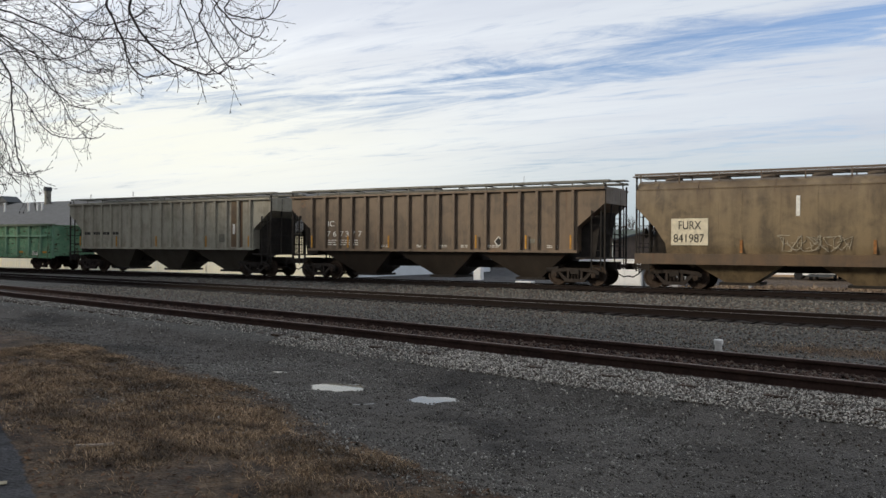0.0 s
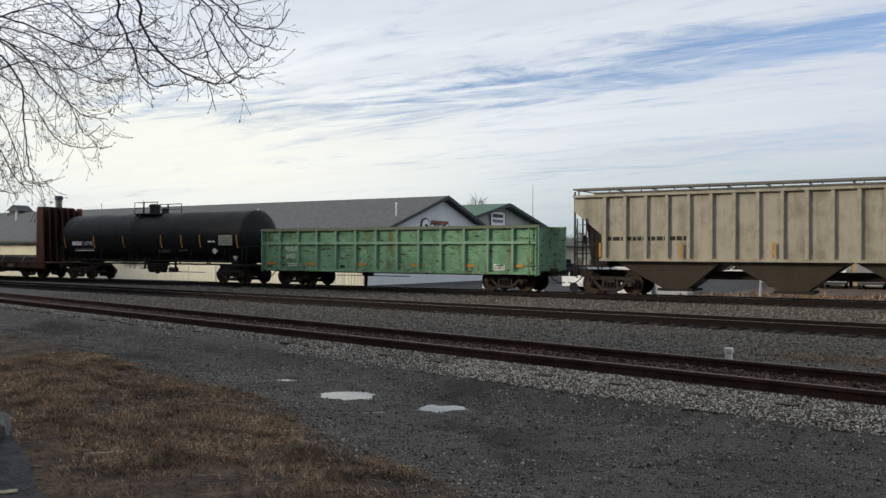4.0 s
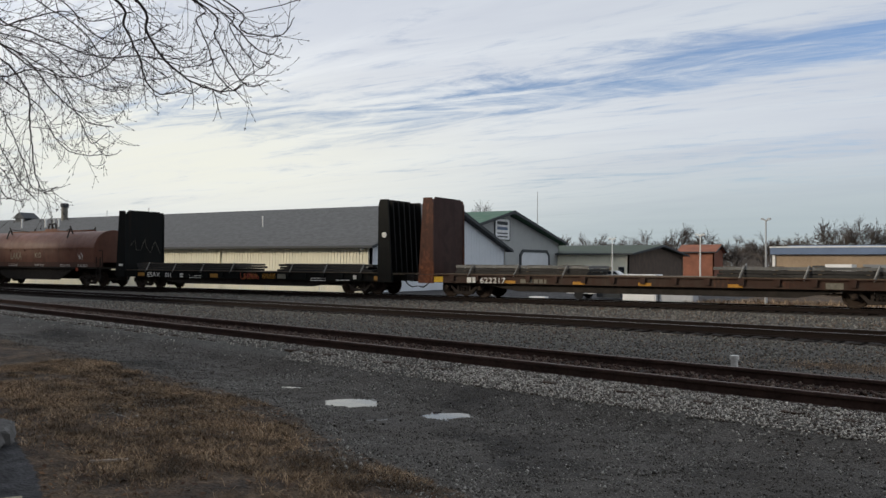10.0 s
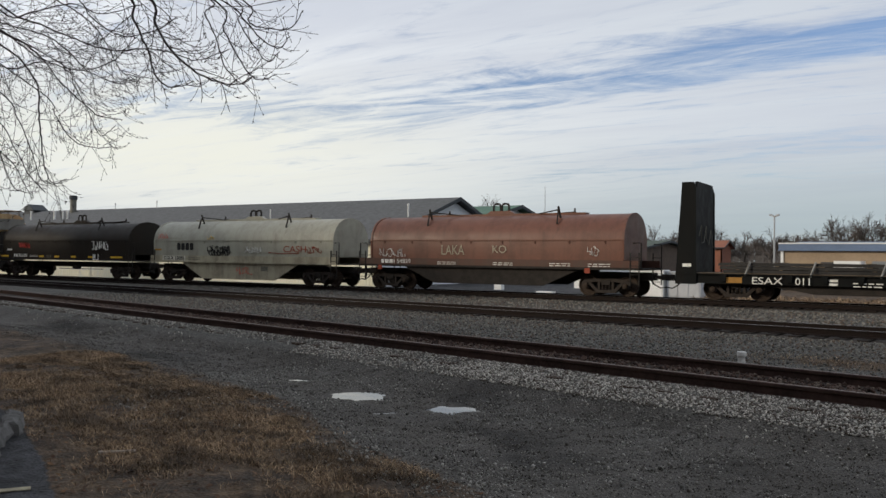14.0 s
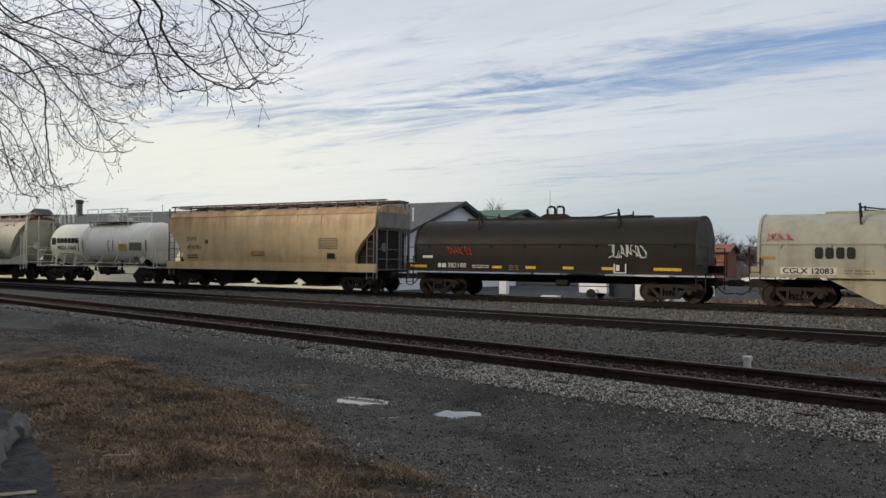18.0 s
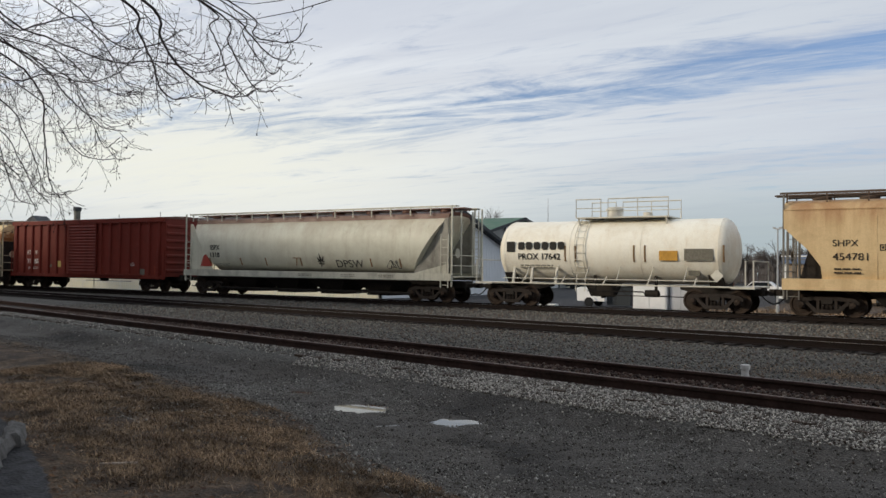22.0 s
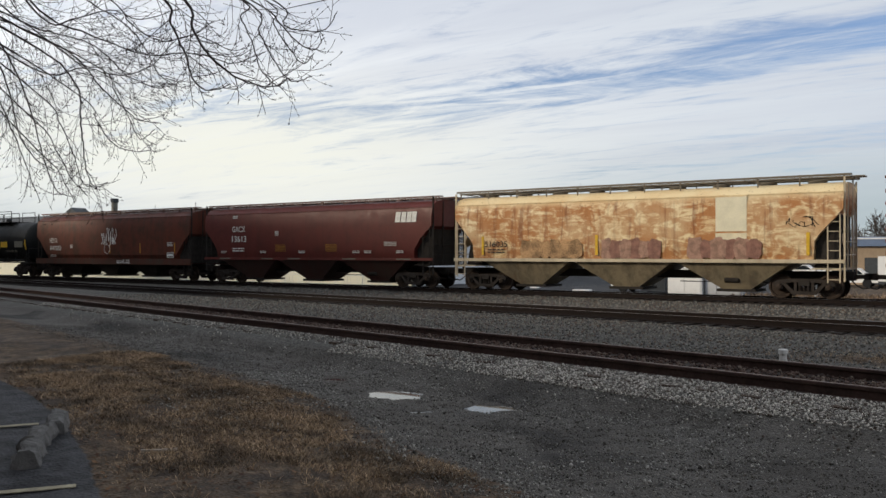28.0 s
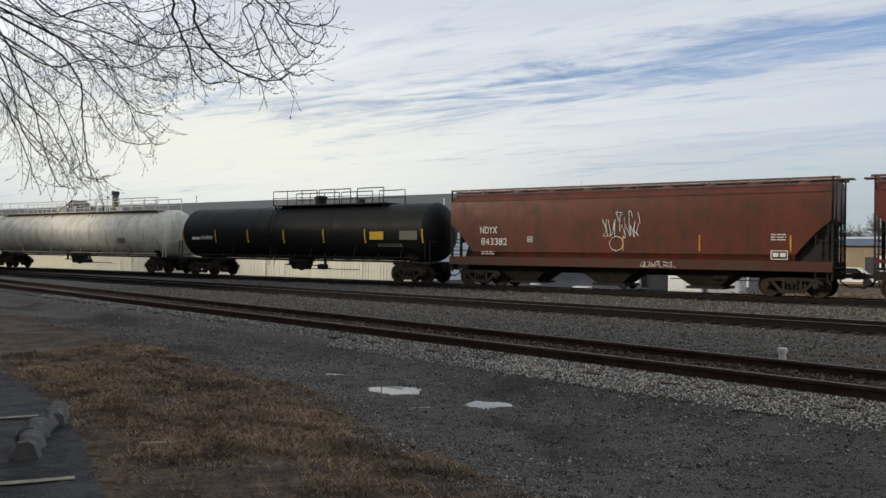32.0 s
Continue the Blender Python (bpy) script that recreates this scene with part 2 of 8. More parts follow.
# ---- mesh helpers ----
class Shape:
    """Collects vertices and faces of one part."""

    def __init__(self):
        self.v, self.f = [], []

    def add(self, vs, fs):
        o = len(self.v)
        self.v += [tuple(p) for p in vs]
        self.f += [tuple(i + o for i in q) for q in fs]
        return self

    def box(self, x0, x1, y0, y1, z0, z1):
        vs = [(x, y, z) for x in (x0, x1) for y in (y0, y1) for z in (z0, z1)]
        return self.add(vs, [(0, 1, 3, 2), (4, 6, 7, 5), (0, 4, 5, 1), (2, 3, 7, 6), (0, 2, 6, 4), (1, 5, 7, 3)])

    def beam(self, a, b, w, h=None):
        """A square bar from a to b."""
        a, b = Vector(a), Vector(b)
        d = (b - a).normalized()
        s = d.cross((0, 0, 1)) if abs(d.z) < 0.95 else d.cross((1, 0, 0))
        s.normalize()
        t = d.cross(s)
        w, h = w / 2, (h or w) / 2
        vs = [p + s * i * w + t * j * h for p in (a, b) for i, j in ((-1, -1), (1, -1), (1, 1), (-1, 1))]
        return self.add(vs, [(0, 1, 2, 3), (7, 6, 5, 4), (0, 4, 5, 1), (1, 5, 6, 2), (2, 6, 7, 3), (3, 7, 4, 0)])

    def tube(self, pts, r, n=6, r1=None, cap=True):
        pts = [Vector(p) for p in pts]
        r1 = r if r1 is None else r1
        rings = []
        for i, p in enumerate(pts):
            d = (pts[min(i + 1, len(pts) - 1)] - pts[max(i - 1, 0)]).normalized()
            s = d.cross((0, 0, 1)) if abs(d.z) < 0.95 else d.cross((1, 0, 0))
            s.normalize()
            t = d.cross(s)
            q = r + (r1 - r) * i / max(1, len(pts) - 1)
            rings.append([p + (s * math.cos(a) + t * math.sin(a)) * q for a in (2 * math.pi * k / n for k in range(n))])
        vs = [p for ring in rings for p in ring]
        fs = [(i * n + k, i * n + (k + 1) % n, (i + 1) * n + (k + 1) % n, (i + 1) * n + k) for i in range(len(pts) - 1) for k in range(n)]
        if cap:
            fs += [tuple(range(n))[::-1], tuple((len(pts) - 1) * n + k for k in range(n))]
        return self.add(vs, fs)

    def prism(self, poly, a, b, axis="y"):
        """A polygon given in the two other axes, drawn out from a to b."""
        n = len(poly)
        put = {"y": lambda p, c: (p[0], c, p[1]), "x": lambda p, c: (c, p[0], p[1]), "z": lambda p, c: (p[0], p[1], c)}[axis]
        vs = [put(p, a) for p in poly] + [put(p, b) for p in poly]
        fs = [tuple(range(n)), tuple(range(2 * n - 1, n - 1, -1))] + [(i, i + n, (i + 1) % n + n, (i + 1) % n) for i in range(n)]
        return self.add(vs, fs)

    def spin(self, prof, n=24, x=0.0, y=0.0, z=0.0, axis="x"):
        """A profile of (along, radius), turned about an axis."""
        vs, fs = [], []
        for a, r in prof:
            for k in range(n):
                c, s = math.cos(2 * math.pi * k / n) * r, math.sin(2 * math.pi * k / n) * r
                vs.append({"x": (x + a, y + c, z + s), "y": (x + s, y + a, z + c), "z": (x + c, y + s, z + a)}[axis])
        for i in range(len(prof) - 1):
            for k in range(n):
                fs.append((i * n + k, i * n + (k + 1) % n, (i + 1) * n + (k + 1) % n, (i + 1) * n + k))
        fs += [tuple(range(n))[::-1], tuple((len(prof) - 1) * n + k for k in range(n))]
        return self.add(vs, fs)

    def mesh(self, name, smooth=False):
        me = bpy.data.meshes.new(name)
        me.from_pydata(self.v, [], self.f)
        bm = bmesh.new()
        bm.from_mesh(me)
        bmesh.ops.recalc_face_normals(bm, faces=bm.faces)
        if smooth:
            for f in bm.faces:
                f.smooth = True
            for e in bm.edges:
                e.smooth = len(e.link_faces) == 2 and e.calc_face_angle(0) < 0.7
        bm.to_mesh(me)
        bm.free()
        return me


def part(name, shape, material, parent=None, label="", smooth=False, at=(0, 0, 0), turn=(0, 0, 0)):
    """Links one mesh object under a thing or a part. shape: a Shape, or a mesh shared by alike pieces."""
    me = shape if isinstance(shape, bpy.types.Mesh) else shape.mesh(name, smooth)
    if material and not me.materials:
        me.materials.append(material)
    ob = new(name, me)
    ob.parent = parent
    ob.matrix_basis = pose(*at, *turn)
    return tagged(ob, label)


def thing(name, at, label, category, group="", turn=0.0):
    ob = new(name)
    ob.empty_display_size = 0.3
    ob.matrix_basis = pose(*at, 0, 0, turn)
    return tagged(ob, label, category, group)

# ---- ground and tracks ----
TRAIN_Y = 35.15
SIDE_A, SIDE_B = Vector((-0.95, 10.8)), Vector((-30.25, 17.2))   # centre line of the rusty siding
MAIN_A, MAIN_B = Vector((-2.3, 22.5)), Vector((-39.1, 27.0))   # centre line of the middle track
GRASS_EDGE = ((-90, 26), (-30, 14.0), (-18.1, 10.8), (-14.3, 9.8), (-11.2, 8.9), (-7.9, 7.9), (-6.5, 7.3), (-4.9, 6.2), (-3.6, 5.6), (-2.9, 5.3), (0, 4.1), (40, -12))
PAD_EDGE = ((-90, 15.0), (-30, 11.5), (-9.55, 5.45), (-7.53, 4.64), (-6.24, 4.0), (-4.99, 3.33), (-3.0, 2.2), (3, -1.5), (40, -12))


def line_of(a, b):
    d = (b - a).normalized()
    return a, d, Vector((-d.y, d.x))


def across(a, b, x, y):
    """Signed distance from the line a-b; positive on the camera's side."""
    o, d, n = line_of(a, b)
    v = (x - o.x) * n.x + (y - o.y) * n.y
    return v


def edge_y(edge, x):
    return np.interp(x, [p[0] for p in edge], [p[1] for p in edge])


def patches(x, y, size, seed):
    """Smooth random values, 0 to 1, over cells of a size in metres."""
    cells = np.random.default_rng(seed).uniform(0, 1, (64, 64))
    u, v = np.asarray(x) / size + 640.0, np.asarray(y) / size + 640.0
    i, j = np.floor(u).astype(int), np.floor(v).astype(int)
    f, g = u - i, v - j
    f, g = f * f * (3 - 2 * f), g * g * (3 - 2 * g)
    at = lambda p, q: cells[p % 64, q % 64]
    return (at(i, j) * (1 - f) + at(i + 1, j) * f) * (1 - g) + (at(i, j + 1) * (1 - f) + at(i + 1, j + 1) * f) * g


def smooth01(v, a, b):
    t = np.clip((v - a) / (b - a), 0, 1)
    return t * t * (3 - 2 * t)


PUDDLES = (((-6.75, 8.75), 0.42, 0.36, 46), ((-5.20, 8.67), 0.29, 0.26, 38), ((-8.33, 9.39), 0.19, 0.12, 35), ((-5.74, 7.94), 0.17, 0.06, 45))


def ground_height(x, y):
    side = across(SIDE_A, SIDE_B, x, y)
    main = across(MAIN_A, MAIN_B, x, y)
    train = TRAIN_Y - y
    z = -0.04 - 0.06 * smooth01(y, 3.5, 6.5) - 0.13 * smooth01(y - edge_y(GRASS_EDGE, x), -0.5, 1.4)
    z = z + (-0.01 - z) * smooth01(-side, -2.4, -1.3)
    z = z + (0.045 - z) * smooth01(-side, -1.35, -0.9)
    z = z + (-0.16 - z) * smooth01(-side, 0.95, 3.2)
    z = z + (-0.21 - z) * smooth01(-main, -2.4, -1.4)
    z = z + (-0.60 - z) * smooth01(-train, 1.9, 4.0)
    for (px, py), a, b, rot in PUDDLES:
        c, s = math.cos(radians(rot)), math.sin(radians(rot))
        u, v = (x - px) * c + (y - py) * s, -(x - px) * s + (y - py) * c
        z = z - 0.045 * np.exp(-((u / (a * 0.97)) ** 2 + (v / (b * 0.97)) ** 2) ** 1.5)
    return z


def spread(lo, hi, fine_lo, fine_hi, step, grow=1.12):
    xs = list(np.arange(fine_lo, fine_hi, step))
    d, p = step, fine_hi
    while p < hi:
        xs.append(p)
        d *= grow
        p += d
    xs.append(hi)
    d, p = step, fine_lo
    while p > lo:
        d *= grow
        p -= d
        xs.insert(0, max(p, lo))
    return np.array(xs)


def ground_material():
    m = Mat("ground")
    at = m.n("ShaderNodeAttribute")
    at.attribute_name = "cover"
    sep = m.n("ShaderNodeSeparateColor")
    m.link(at.outputs["Color"], sep.inputs[0])
    grass, ballast, pad = sep.outputs[0], sep.outputs[1], sep.outputs[2]
    ragged = m.math("SUBTRACT", m.noise(1.4, 7, 0.68), 0.5)
    fine = m.noise(9.0, 6, 0.7)
    stones = m.n("ShaderNodeTexVoronoi")
    m.link(m.coords(), stones.inputs["Vector"])
    stones.inputs["Scale"].default_value = 34.0
    small = m.n("ShaderNodeTexVoronoi")
    m.link(m.coords(), small.inputs["Vector"])
    small.inputs["Scale"].default_value = 85.0
    grey = m.mix(1.0, m.mix(m.noise(1.0, 6, 0.62, 0.4, m.coords((0.28, 0.75, 1.0))), (0.032, 0.0275, 0.0235), (0.108, 0.096, 0.083)), m.ramp(small.outputs["Color"], 0.0, 1.0, 0.45, 1.7), "MULTIPLY")
    grey = m.mix(m.ramp(m.noise(0.35, 5, 0.6), 0.52, 0.66), grey, (0.024, 0.021, 0.019))
    stone = m.mix(1.0, m.mix(m.noise(0.8, 5), (0.050, 0.046, 0.040), (0.105, 0.097, 0.084)), m.ramp(stones.outputs["Color"], 0.0, 1.0, 0.35, 1.6), "MULTIPLY")
    turf = m.mix(m.ramp(m.noise(2.3, 8, 0.72), 0.35, 0.65), (0.031, 0.019, 0.012), (0.116, 0.077, 0.045))
    turf = m.mix(m.ramp(m.noise(0.9, 5, 0.6), 0.55, 0.72, 0.0, 0.6), turf, (0.048, 0.033, 0.022))
    turf = m.mix(1.0, turf, m.ramp(fine, 0.3, 0.7, 0.45, 1.5), "MULTIPLY")
    tar = m.mix(m.ramp(m.noise(2.2, 7, 0.7, 0.5), 0.38, 0.66), (0.020, 0.020, 0.022), (0.066, 0.066, 0.071))

    def soft(v, k):
        return m.ramp(m.math("ADD", v, m.math("MULTIPLY", ragged, k)), 0.42, 0.58)

    col = m.mix(soft(ballast, 0.7), grey, stone)
    col = m.mix(m.math("MULTIPLY", soft(at.outputs["Alpha"], 0.5), 0.85), col, m.mix(m.noise(3.0, 5), (0.016, 0.011, 0.009), (0.040, 0.028, 0.022)))
    col = m.mix(soft(grass, 1.0), col, turf)
    col = m.mix(soft(pad, 0.5), col, tar)
    m.bump(m.math("ADD", m.math("MULTIPLY", stones.outputs["Distance"], 0.8), fine), 0.7, 0.03)
    return m.done(col, m.ramp(m.noise(0.7, 4), 0.3, 0.7, 0.75, 0.95), 0.0, 0.3)


def build_ground():
    xs = spread(-1800, 1800, -15, 2.5, 0.11)
    ys = spread(-600, 2500, 3.0, 16, 0.11, 1.10)
    X, Y = np.meshgrid(xs, ys)
    Z = ground_height(X, Y)
    rng = np.random.default_rng(3)
    near = np.exp(-((Y - 9) / 9) ** 2)
    Z = Z + rng.normal(0, 0.007, Z.shape) * near
    side, main = across(SIDE_A, SIDE_B, X, Y), across(MAIN_A, MAIN_B, X, Y)
    grass = smooth01(edge_y(GRASS_EDGE, X) - Y, -0.35, 0.35)
    grass = np.maximum(grass, 0.95 * np.exp(-(((X + 0.7) / 2.3) ** 2 + ((Y - 15.9) / 0.9) ** 2)))
    grass = np.maximum(grass, smooth01(Y, 41, 43) * smooth01(X, -13, -10))
    ballast = np.clip(1.0 - np.abs(side) / 2.6, 0, 1) * (np.abs(side) < 2.0) * 1.5
    ballast = np.maximum(ballast, smooth01(-side, 0.5, 1.5) * smooth01(Y, 40, 38.5))
    ballast = np.clip(ballast, 0, 1)
    pad = smooth01(edge_y(PAD_EDGE, X) - Y, -0.12, 0.12)
    pad = np.maximum(pad, smooth01(Y, 38.8, 39.8) * (1 - smooth01(X, -13, -10)))
    bed = np.maximum(0.85 * (1 - smooth01(np.abs(side), 0.8, 1.1)), np.maximum(1 - smooth01(np.abs(main), 1.0, 1.9), 1 - smooth01(np.abs(Y - TRAIN_Y), 1.0, 1.9)))
    nx, ny = len(xs), len(ys)
    idx = np.arange(nx * ny).reshape(ny, nx)
    faces = np.stack([idx[:-1, :-1], idx[:-1, 1:], idx[1:, 1:], idx[1:, :-1]], -1).reshape(-1, 4)
    me = bpy.data.meshes.new("ground")
    me.vertices.add(nx * ny)
    me.vertices.foreach_set("co", np.stack([X, Y, Z], -1).astype(np.float32).ravel())
    me.loops.add(faces.size)
    me.loops.foreach_set("vertex_index", faces.ravel().astype(np.int32))
    me.polygons.add(len(faces))
    me.polygons.foreach_set("loop_start", np.arange(0, faces.size, 4, dtype=np.int32))
    me.update()
    me.validate()
    col = me.color_attributes.new("cover", "FLOAT_COLOR", "POINT")
    col.data.foreach_set("color", np.stack([grass, ballast, pad, bed], -1).astype(np.float32).ravel())
    me.materials.append(ground_material())
    ob = new("ground", me)
    return tagged(ob, "dark gravel yard with dry winter grass, ballast and puddles", "ground", kind="structure")


ground = build_ground()
M_RUSTRAIL = plain("rusty_rail", (0.056, 0.034, 0.028), 0.8, 0.1, 0.3, 3.0)
M_MAINRAIL = plain("brown_rail", (0.016, 0.0105, 0.009), 0.75, 0.2, 0.2, 3.0)
M_RAILHEAD = plain("worn_rail_head", (0.26, 0.25, 0.25), 0.35, 0.9, 0.1, 2.0)
# rust colour made paler to paint the highlight along the siding's rail tops
M_RUSTHEAD = plain("highlit_rusty_rail_head", (0.17, 0.115, 0.09), 0.5, 0.3, 0.25, 2.0)
M_TIE = plain("creosoted_tie", (0.020, 0.015, 0.012), 0.9, 0.0, 0.35, 5.0, 0.4)
M_TIEOLD = plain("weathered_tie", (0.060, 0.040, 0.028), 0.9, 0.0, 0.35, 5.0, 0.4)


def rail_shape(length):
    """Flat-bottomed rail along x, its head's top at z = 0."""
    prof = [(-0.07, -0.17), (0.07, -0.17), (0.07, -0.155), (0.012, -0.135), (0.012, -0.05), (0.036, -0.038), (0.036, -0.006), (0.028, 0), (-0.028, 0), (-0.036, -0.006), (-0.036, -0.038), (-0.012, -0.05), (-0.012, -0.135), (-0.07, -0.155)]
    return Shape().prism(prof, 0, length, "x")


def track(name, a, b, z, steel, wood, head, label, ties):
    """One track: two rails and its ties, from a to b in the plan."""
    a, b = Vector(a), Vector(b)
    d = b - a
    turn = math.degrees(math.atan2(d.y, d.x))
    root = thing(name, (a.x, a.y, z), label, "railway track", turn=turn)
    tagged(root, kind="structure")
    for s in (-1, 1):
        r = part("rail", rail_shape(d.length), steel, root, at=(0, s * 0.7525, 0))
        if head:
            part("rail_head", Shape().box(0, d.length, -0.026, 0.026, 0.001, 0.003), head, r, "worn top of the rail head, highlight-pale on the siding")
    rng = random.Random(7)
    tie = Shape().box(-0.115, 0.115, -1.3, 1.3, -0.36, -0.175).mesh("tie")
    tie.materials.append(wood)
    plate = Shape().box(-0.09, 0.09, -0.15, 0.15, -0.176, -0.162).box(-0.03, 0.03, -0.11, -0.075, -0.165, -0.145).box(-0.03, 0.03, 0.075, 0.11, -0.165, -0.145)
    for i in range(int(ties[0] / 0.53), int(ties[1] / 0.53)):
        part("tie", tie, wood, root, at=(i * 0.53 + rng.uniform(-0.03, 0.03), rng.uniform(-0.04, 0.04), rng.uniform(-0.012, 0.004)), turn=(0, 0, rng.uniform(-1.5, 1.5)))
    rest = Shape()
    for i in list(range(0, int(ties[0] / 0.53))) + list(range(int(ties[1] / 0.53), int(d.length / 0.53))):
        rest.box(i * 0.53 - 0.115, i * 0.53 + 0.115, -1.3, 1.3, -0.36, -0.18)
    tagged(part("ties_far_off", rest, wood, root), kind="stuff")
    plates = Shape()
    for i in range(int(ties[0] / 0.53), int(ties[1] / 0.53)):
        for s in (-1, 1):
            plates.box(i * 0.53 - 0.09, i * 0.53 + 0.09, s * 0.7525 - 0.15, s * 0.7525 + 0.15, -0.178, -0.162)
    tagged(part("tie_plates", plates, steel, root), kind="stuff")
    return root


def stretched(a, b, far_a, far_b):
    d = (b - a).normalized()
    return a - d * far_a, b + d * far_b


sa, sb = stretched(SIDE_A, SIDE_B, 30, 45)
track("railway_track", sa, sb, 0.19, M_RUSTRAIL, M_TIEOLD, M_RUSTHEAD, "disused siding with dark rusty rails and old wooden ties", (24, 78))
ma, mb = stretched(MAIN_A, MAIN_B, 60, 110)
track("railway_track", ma, mb, 0.0, M_MAINRAIL, M_TIE, M_RAILHEAD, "main track with worn rails on dark ties in ballast", (50, 120))
track("railway_track", (150, TRAIN_Y), (-330, TRAIN_Y), 0.0, M_MAINRAIL, M_TIE, M_RAILHEAD, "main track under the passing freight train", (130, 210))

# water in the hollows of the yard
M_WATER = Mat("puddle_water")
M_WATER.b.inputs["IOR"].default_value = 1.5
M_WATER.done((0.012, 0.012, 0.013), 0.02, 0.0, 0.5)
for (px, py), a, b, rot in PUDDLES:
    sh, n = Shape(), 40
    rng = random.Random(int(px * 100))
    ring = [(math.cos(t) * a * (1 + 0.10 * math.sin(3 * t + px) + rng.uniform(-0.05, 0.05)), math.sin(t) * b * (1 + 0.12 * math.sin(2 * t + py) + rng.uniform(-0.07, 0.07))) for t in (2 * math.pi * k / n for k in range(n))]
    sh.prism([(u * 1.35, v * 1.45) for u, v in ring], -0.03, 0.0, "z")
    # the water is tilted a little to steer what it mirrors
    lean = Vector((-0.61, 0.79, 0)) @ Matrix.Rotation(radians(rot), 3, "Z")
    sh.v = [(p[0], p[1], p[2] - 0.0054 * (p[0] * lean.x + p[1] * lean.y)) for p in sh.v]
    tagged(part("puddle", sh, M_WATER.m, at=(px, py, float(ground_height(px, py)) + 0.030), turn=(0, 0, rot)), "shallow still puddle in the gravel yard", "puddle", "puddles in the yard")

# ---- buildings behind the train ----
M_BWALL = plain("cream_metal_siding", (0.80, 0.76, 0.60), 0.5, 0.0, 0.04, 1.0)
M_BGABLE = plain("white_metal_siding", (0.70, 0.73, 0.76), 0.5, 0.0, 0.03, 1.0)
M_SHINGLE = plain("grey_asphalt_shingle", (0.105, 0.108, 0.112), 0.9, 0.0, 0.22, 2.5, 0.3)
M_TRIMDARK = plain("dark_grey_trim", (0.055, 0.060, 0.065), 0.6)
M_GREENROOF = plain("green_metal_roof", (0.060, 0.130, 0.085), 0.55, 0.0, 0.12, 0.8)
M_GREYWALL = plain("grey_metal_siding", (0.38, 0.39, 0.38), 0.55, 0.0, 0.06, 0.8)
M_TANWALL = plain("tan_metal_siding", (0.33, 0.245, 0.165), 0.6, 0.0, 0.1, 0.6)
M_BLUEROOF = plain("blue_metal_roof", (0.135, 0.18, 0.27), 0.5, 0.0, 0.08, 0.6)
M_REDROOF = plain("brick_red_wall", (0.24, 0.10, 0.065), 0.8, 0.0, 0.15, 0.6)
M_BROWNROOF = plain("brown_shingle", (0.085, 0.070, 0.060), 0.9, 0.0, 0.2, 1.0)
M_CAR = plain("white_vehicle_paint", (0.80, 0.80, 0.79), 0.3, 0.0, 0.03, 1.0)
M_GLASS = plain("dark_window_glass", (0.02, 0.024, 0.028), 0.08, 0.0, 0.05, 1.0)
M_GALV = plain("galvanised_steel", (0.42, 0.43, 0.44), 0.5, 0.5, 0.12, 3.0)
M_WHITEPOLE = plain("white_pole_paint", (0.72, 0.72, 0.70), 0.5, 0.0, 0.05, 3.0)
M_BROWNWALL = plain("brown_board_siding", (0.115, 0.085, 0.066), 0.85, 0.0, 0.2, 1.0)
M_DARKGREENROOF = plain("dull_green_roof", (0.060, 0.078, 0.058), 0.7, 0.0, 0.15, 0.8)
GZ = -0.60
BX, BY0, BY1, BE, BP, LEN = -36.6, 50.0, 71.7, 2.95, 6.53, 92.0


def gabled(name, x, y0, y1, length, eave, peak, wall_m, gable_m, roof_m, label, over=0.6, thick=0.22, ribs=0.0):
    """A long building whose ridge runs along the track and whose gable looks down the line."""
    b = thing(name, (x, y0, GZ), label, "building")
    w, e, p = y1 - y0, eave - GZ, peak - GZ
    front = part("wall", Shape().box(-length, 0, 0, 0.2, 0, e), wall_m, b, "long side wall of ribbed metal")
    part("wall", Shape().box(-length, 0, w - 0.2, w, 0, e), wall_m, b)
    part("wall", Shape().box(-length, -length + 0.2, 0.2, w - 0.2, 0, e), wall_m, b)
    gable = part("gable_wall", Shape().prism([(0, 0), (w, 0), (w, e), (w / 2, p - 0.15), (0, e)], -0.2, 0.0, "x"), gable_m, b, "gable end of vertical ribbed metal")
    k = (p - e) / (w / 2)
    for s in (0, 1):
        ya, yb = (-over, w / 2) if s == 0 else (w + over, w / 2)
        za = e - over * k
        part("roof", Shape().prism([(ya, za), (yb, p), (yb, p + thick), (ya, za + thick * 0.7)], -length - 0.5, over, "x"), roof_m, b)
        part("bargeboard", Shape().prism([(ya, za - 0.06), (yb, p - 0.06), (yb, p + thick + 0.03), (ya, za + thick * 0.7 + 0.03)], over + 0.003, over + 0.06, "x"), M_TRIMDARK, b, "dark bargeboard")
    part("gutter", Shape().box(-length - 0.5, over, -over - 0.13, -over - 0.003, e - over * k - 0.02, e - over * k + 0.16), M_TRIMDARK, b, "dark eaves gutter")
    if ribs:
        rib = Shape().prism([(-0.03, 0), (-0.015, -0.035), (0.015, -0.035), (0.03, 0)], 0.02, e - 0.25, "z").mesh("siding_rib")
        rib.materials.append(wall_m)
        for i in range(int(LEN / ribs)):
            if i < 180:
                part("siding_rib", rib, None, front, at=(-0.2 - i * ribs, 0, 0))
        for i in range(int(w / ribs)):
            y = 0.15 + i * ribs
            z = e + (p - 0.2 - e) * (1 - abs(y - w / 2) / (w / 2))
            part("siding_rib", Shape().box(0.0, 0.03, y - 0.018, y + 0.018, 0.05, z - 0.12), gable_m, gable)
    return b


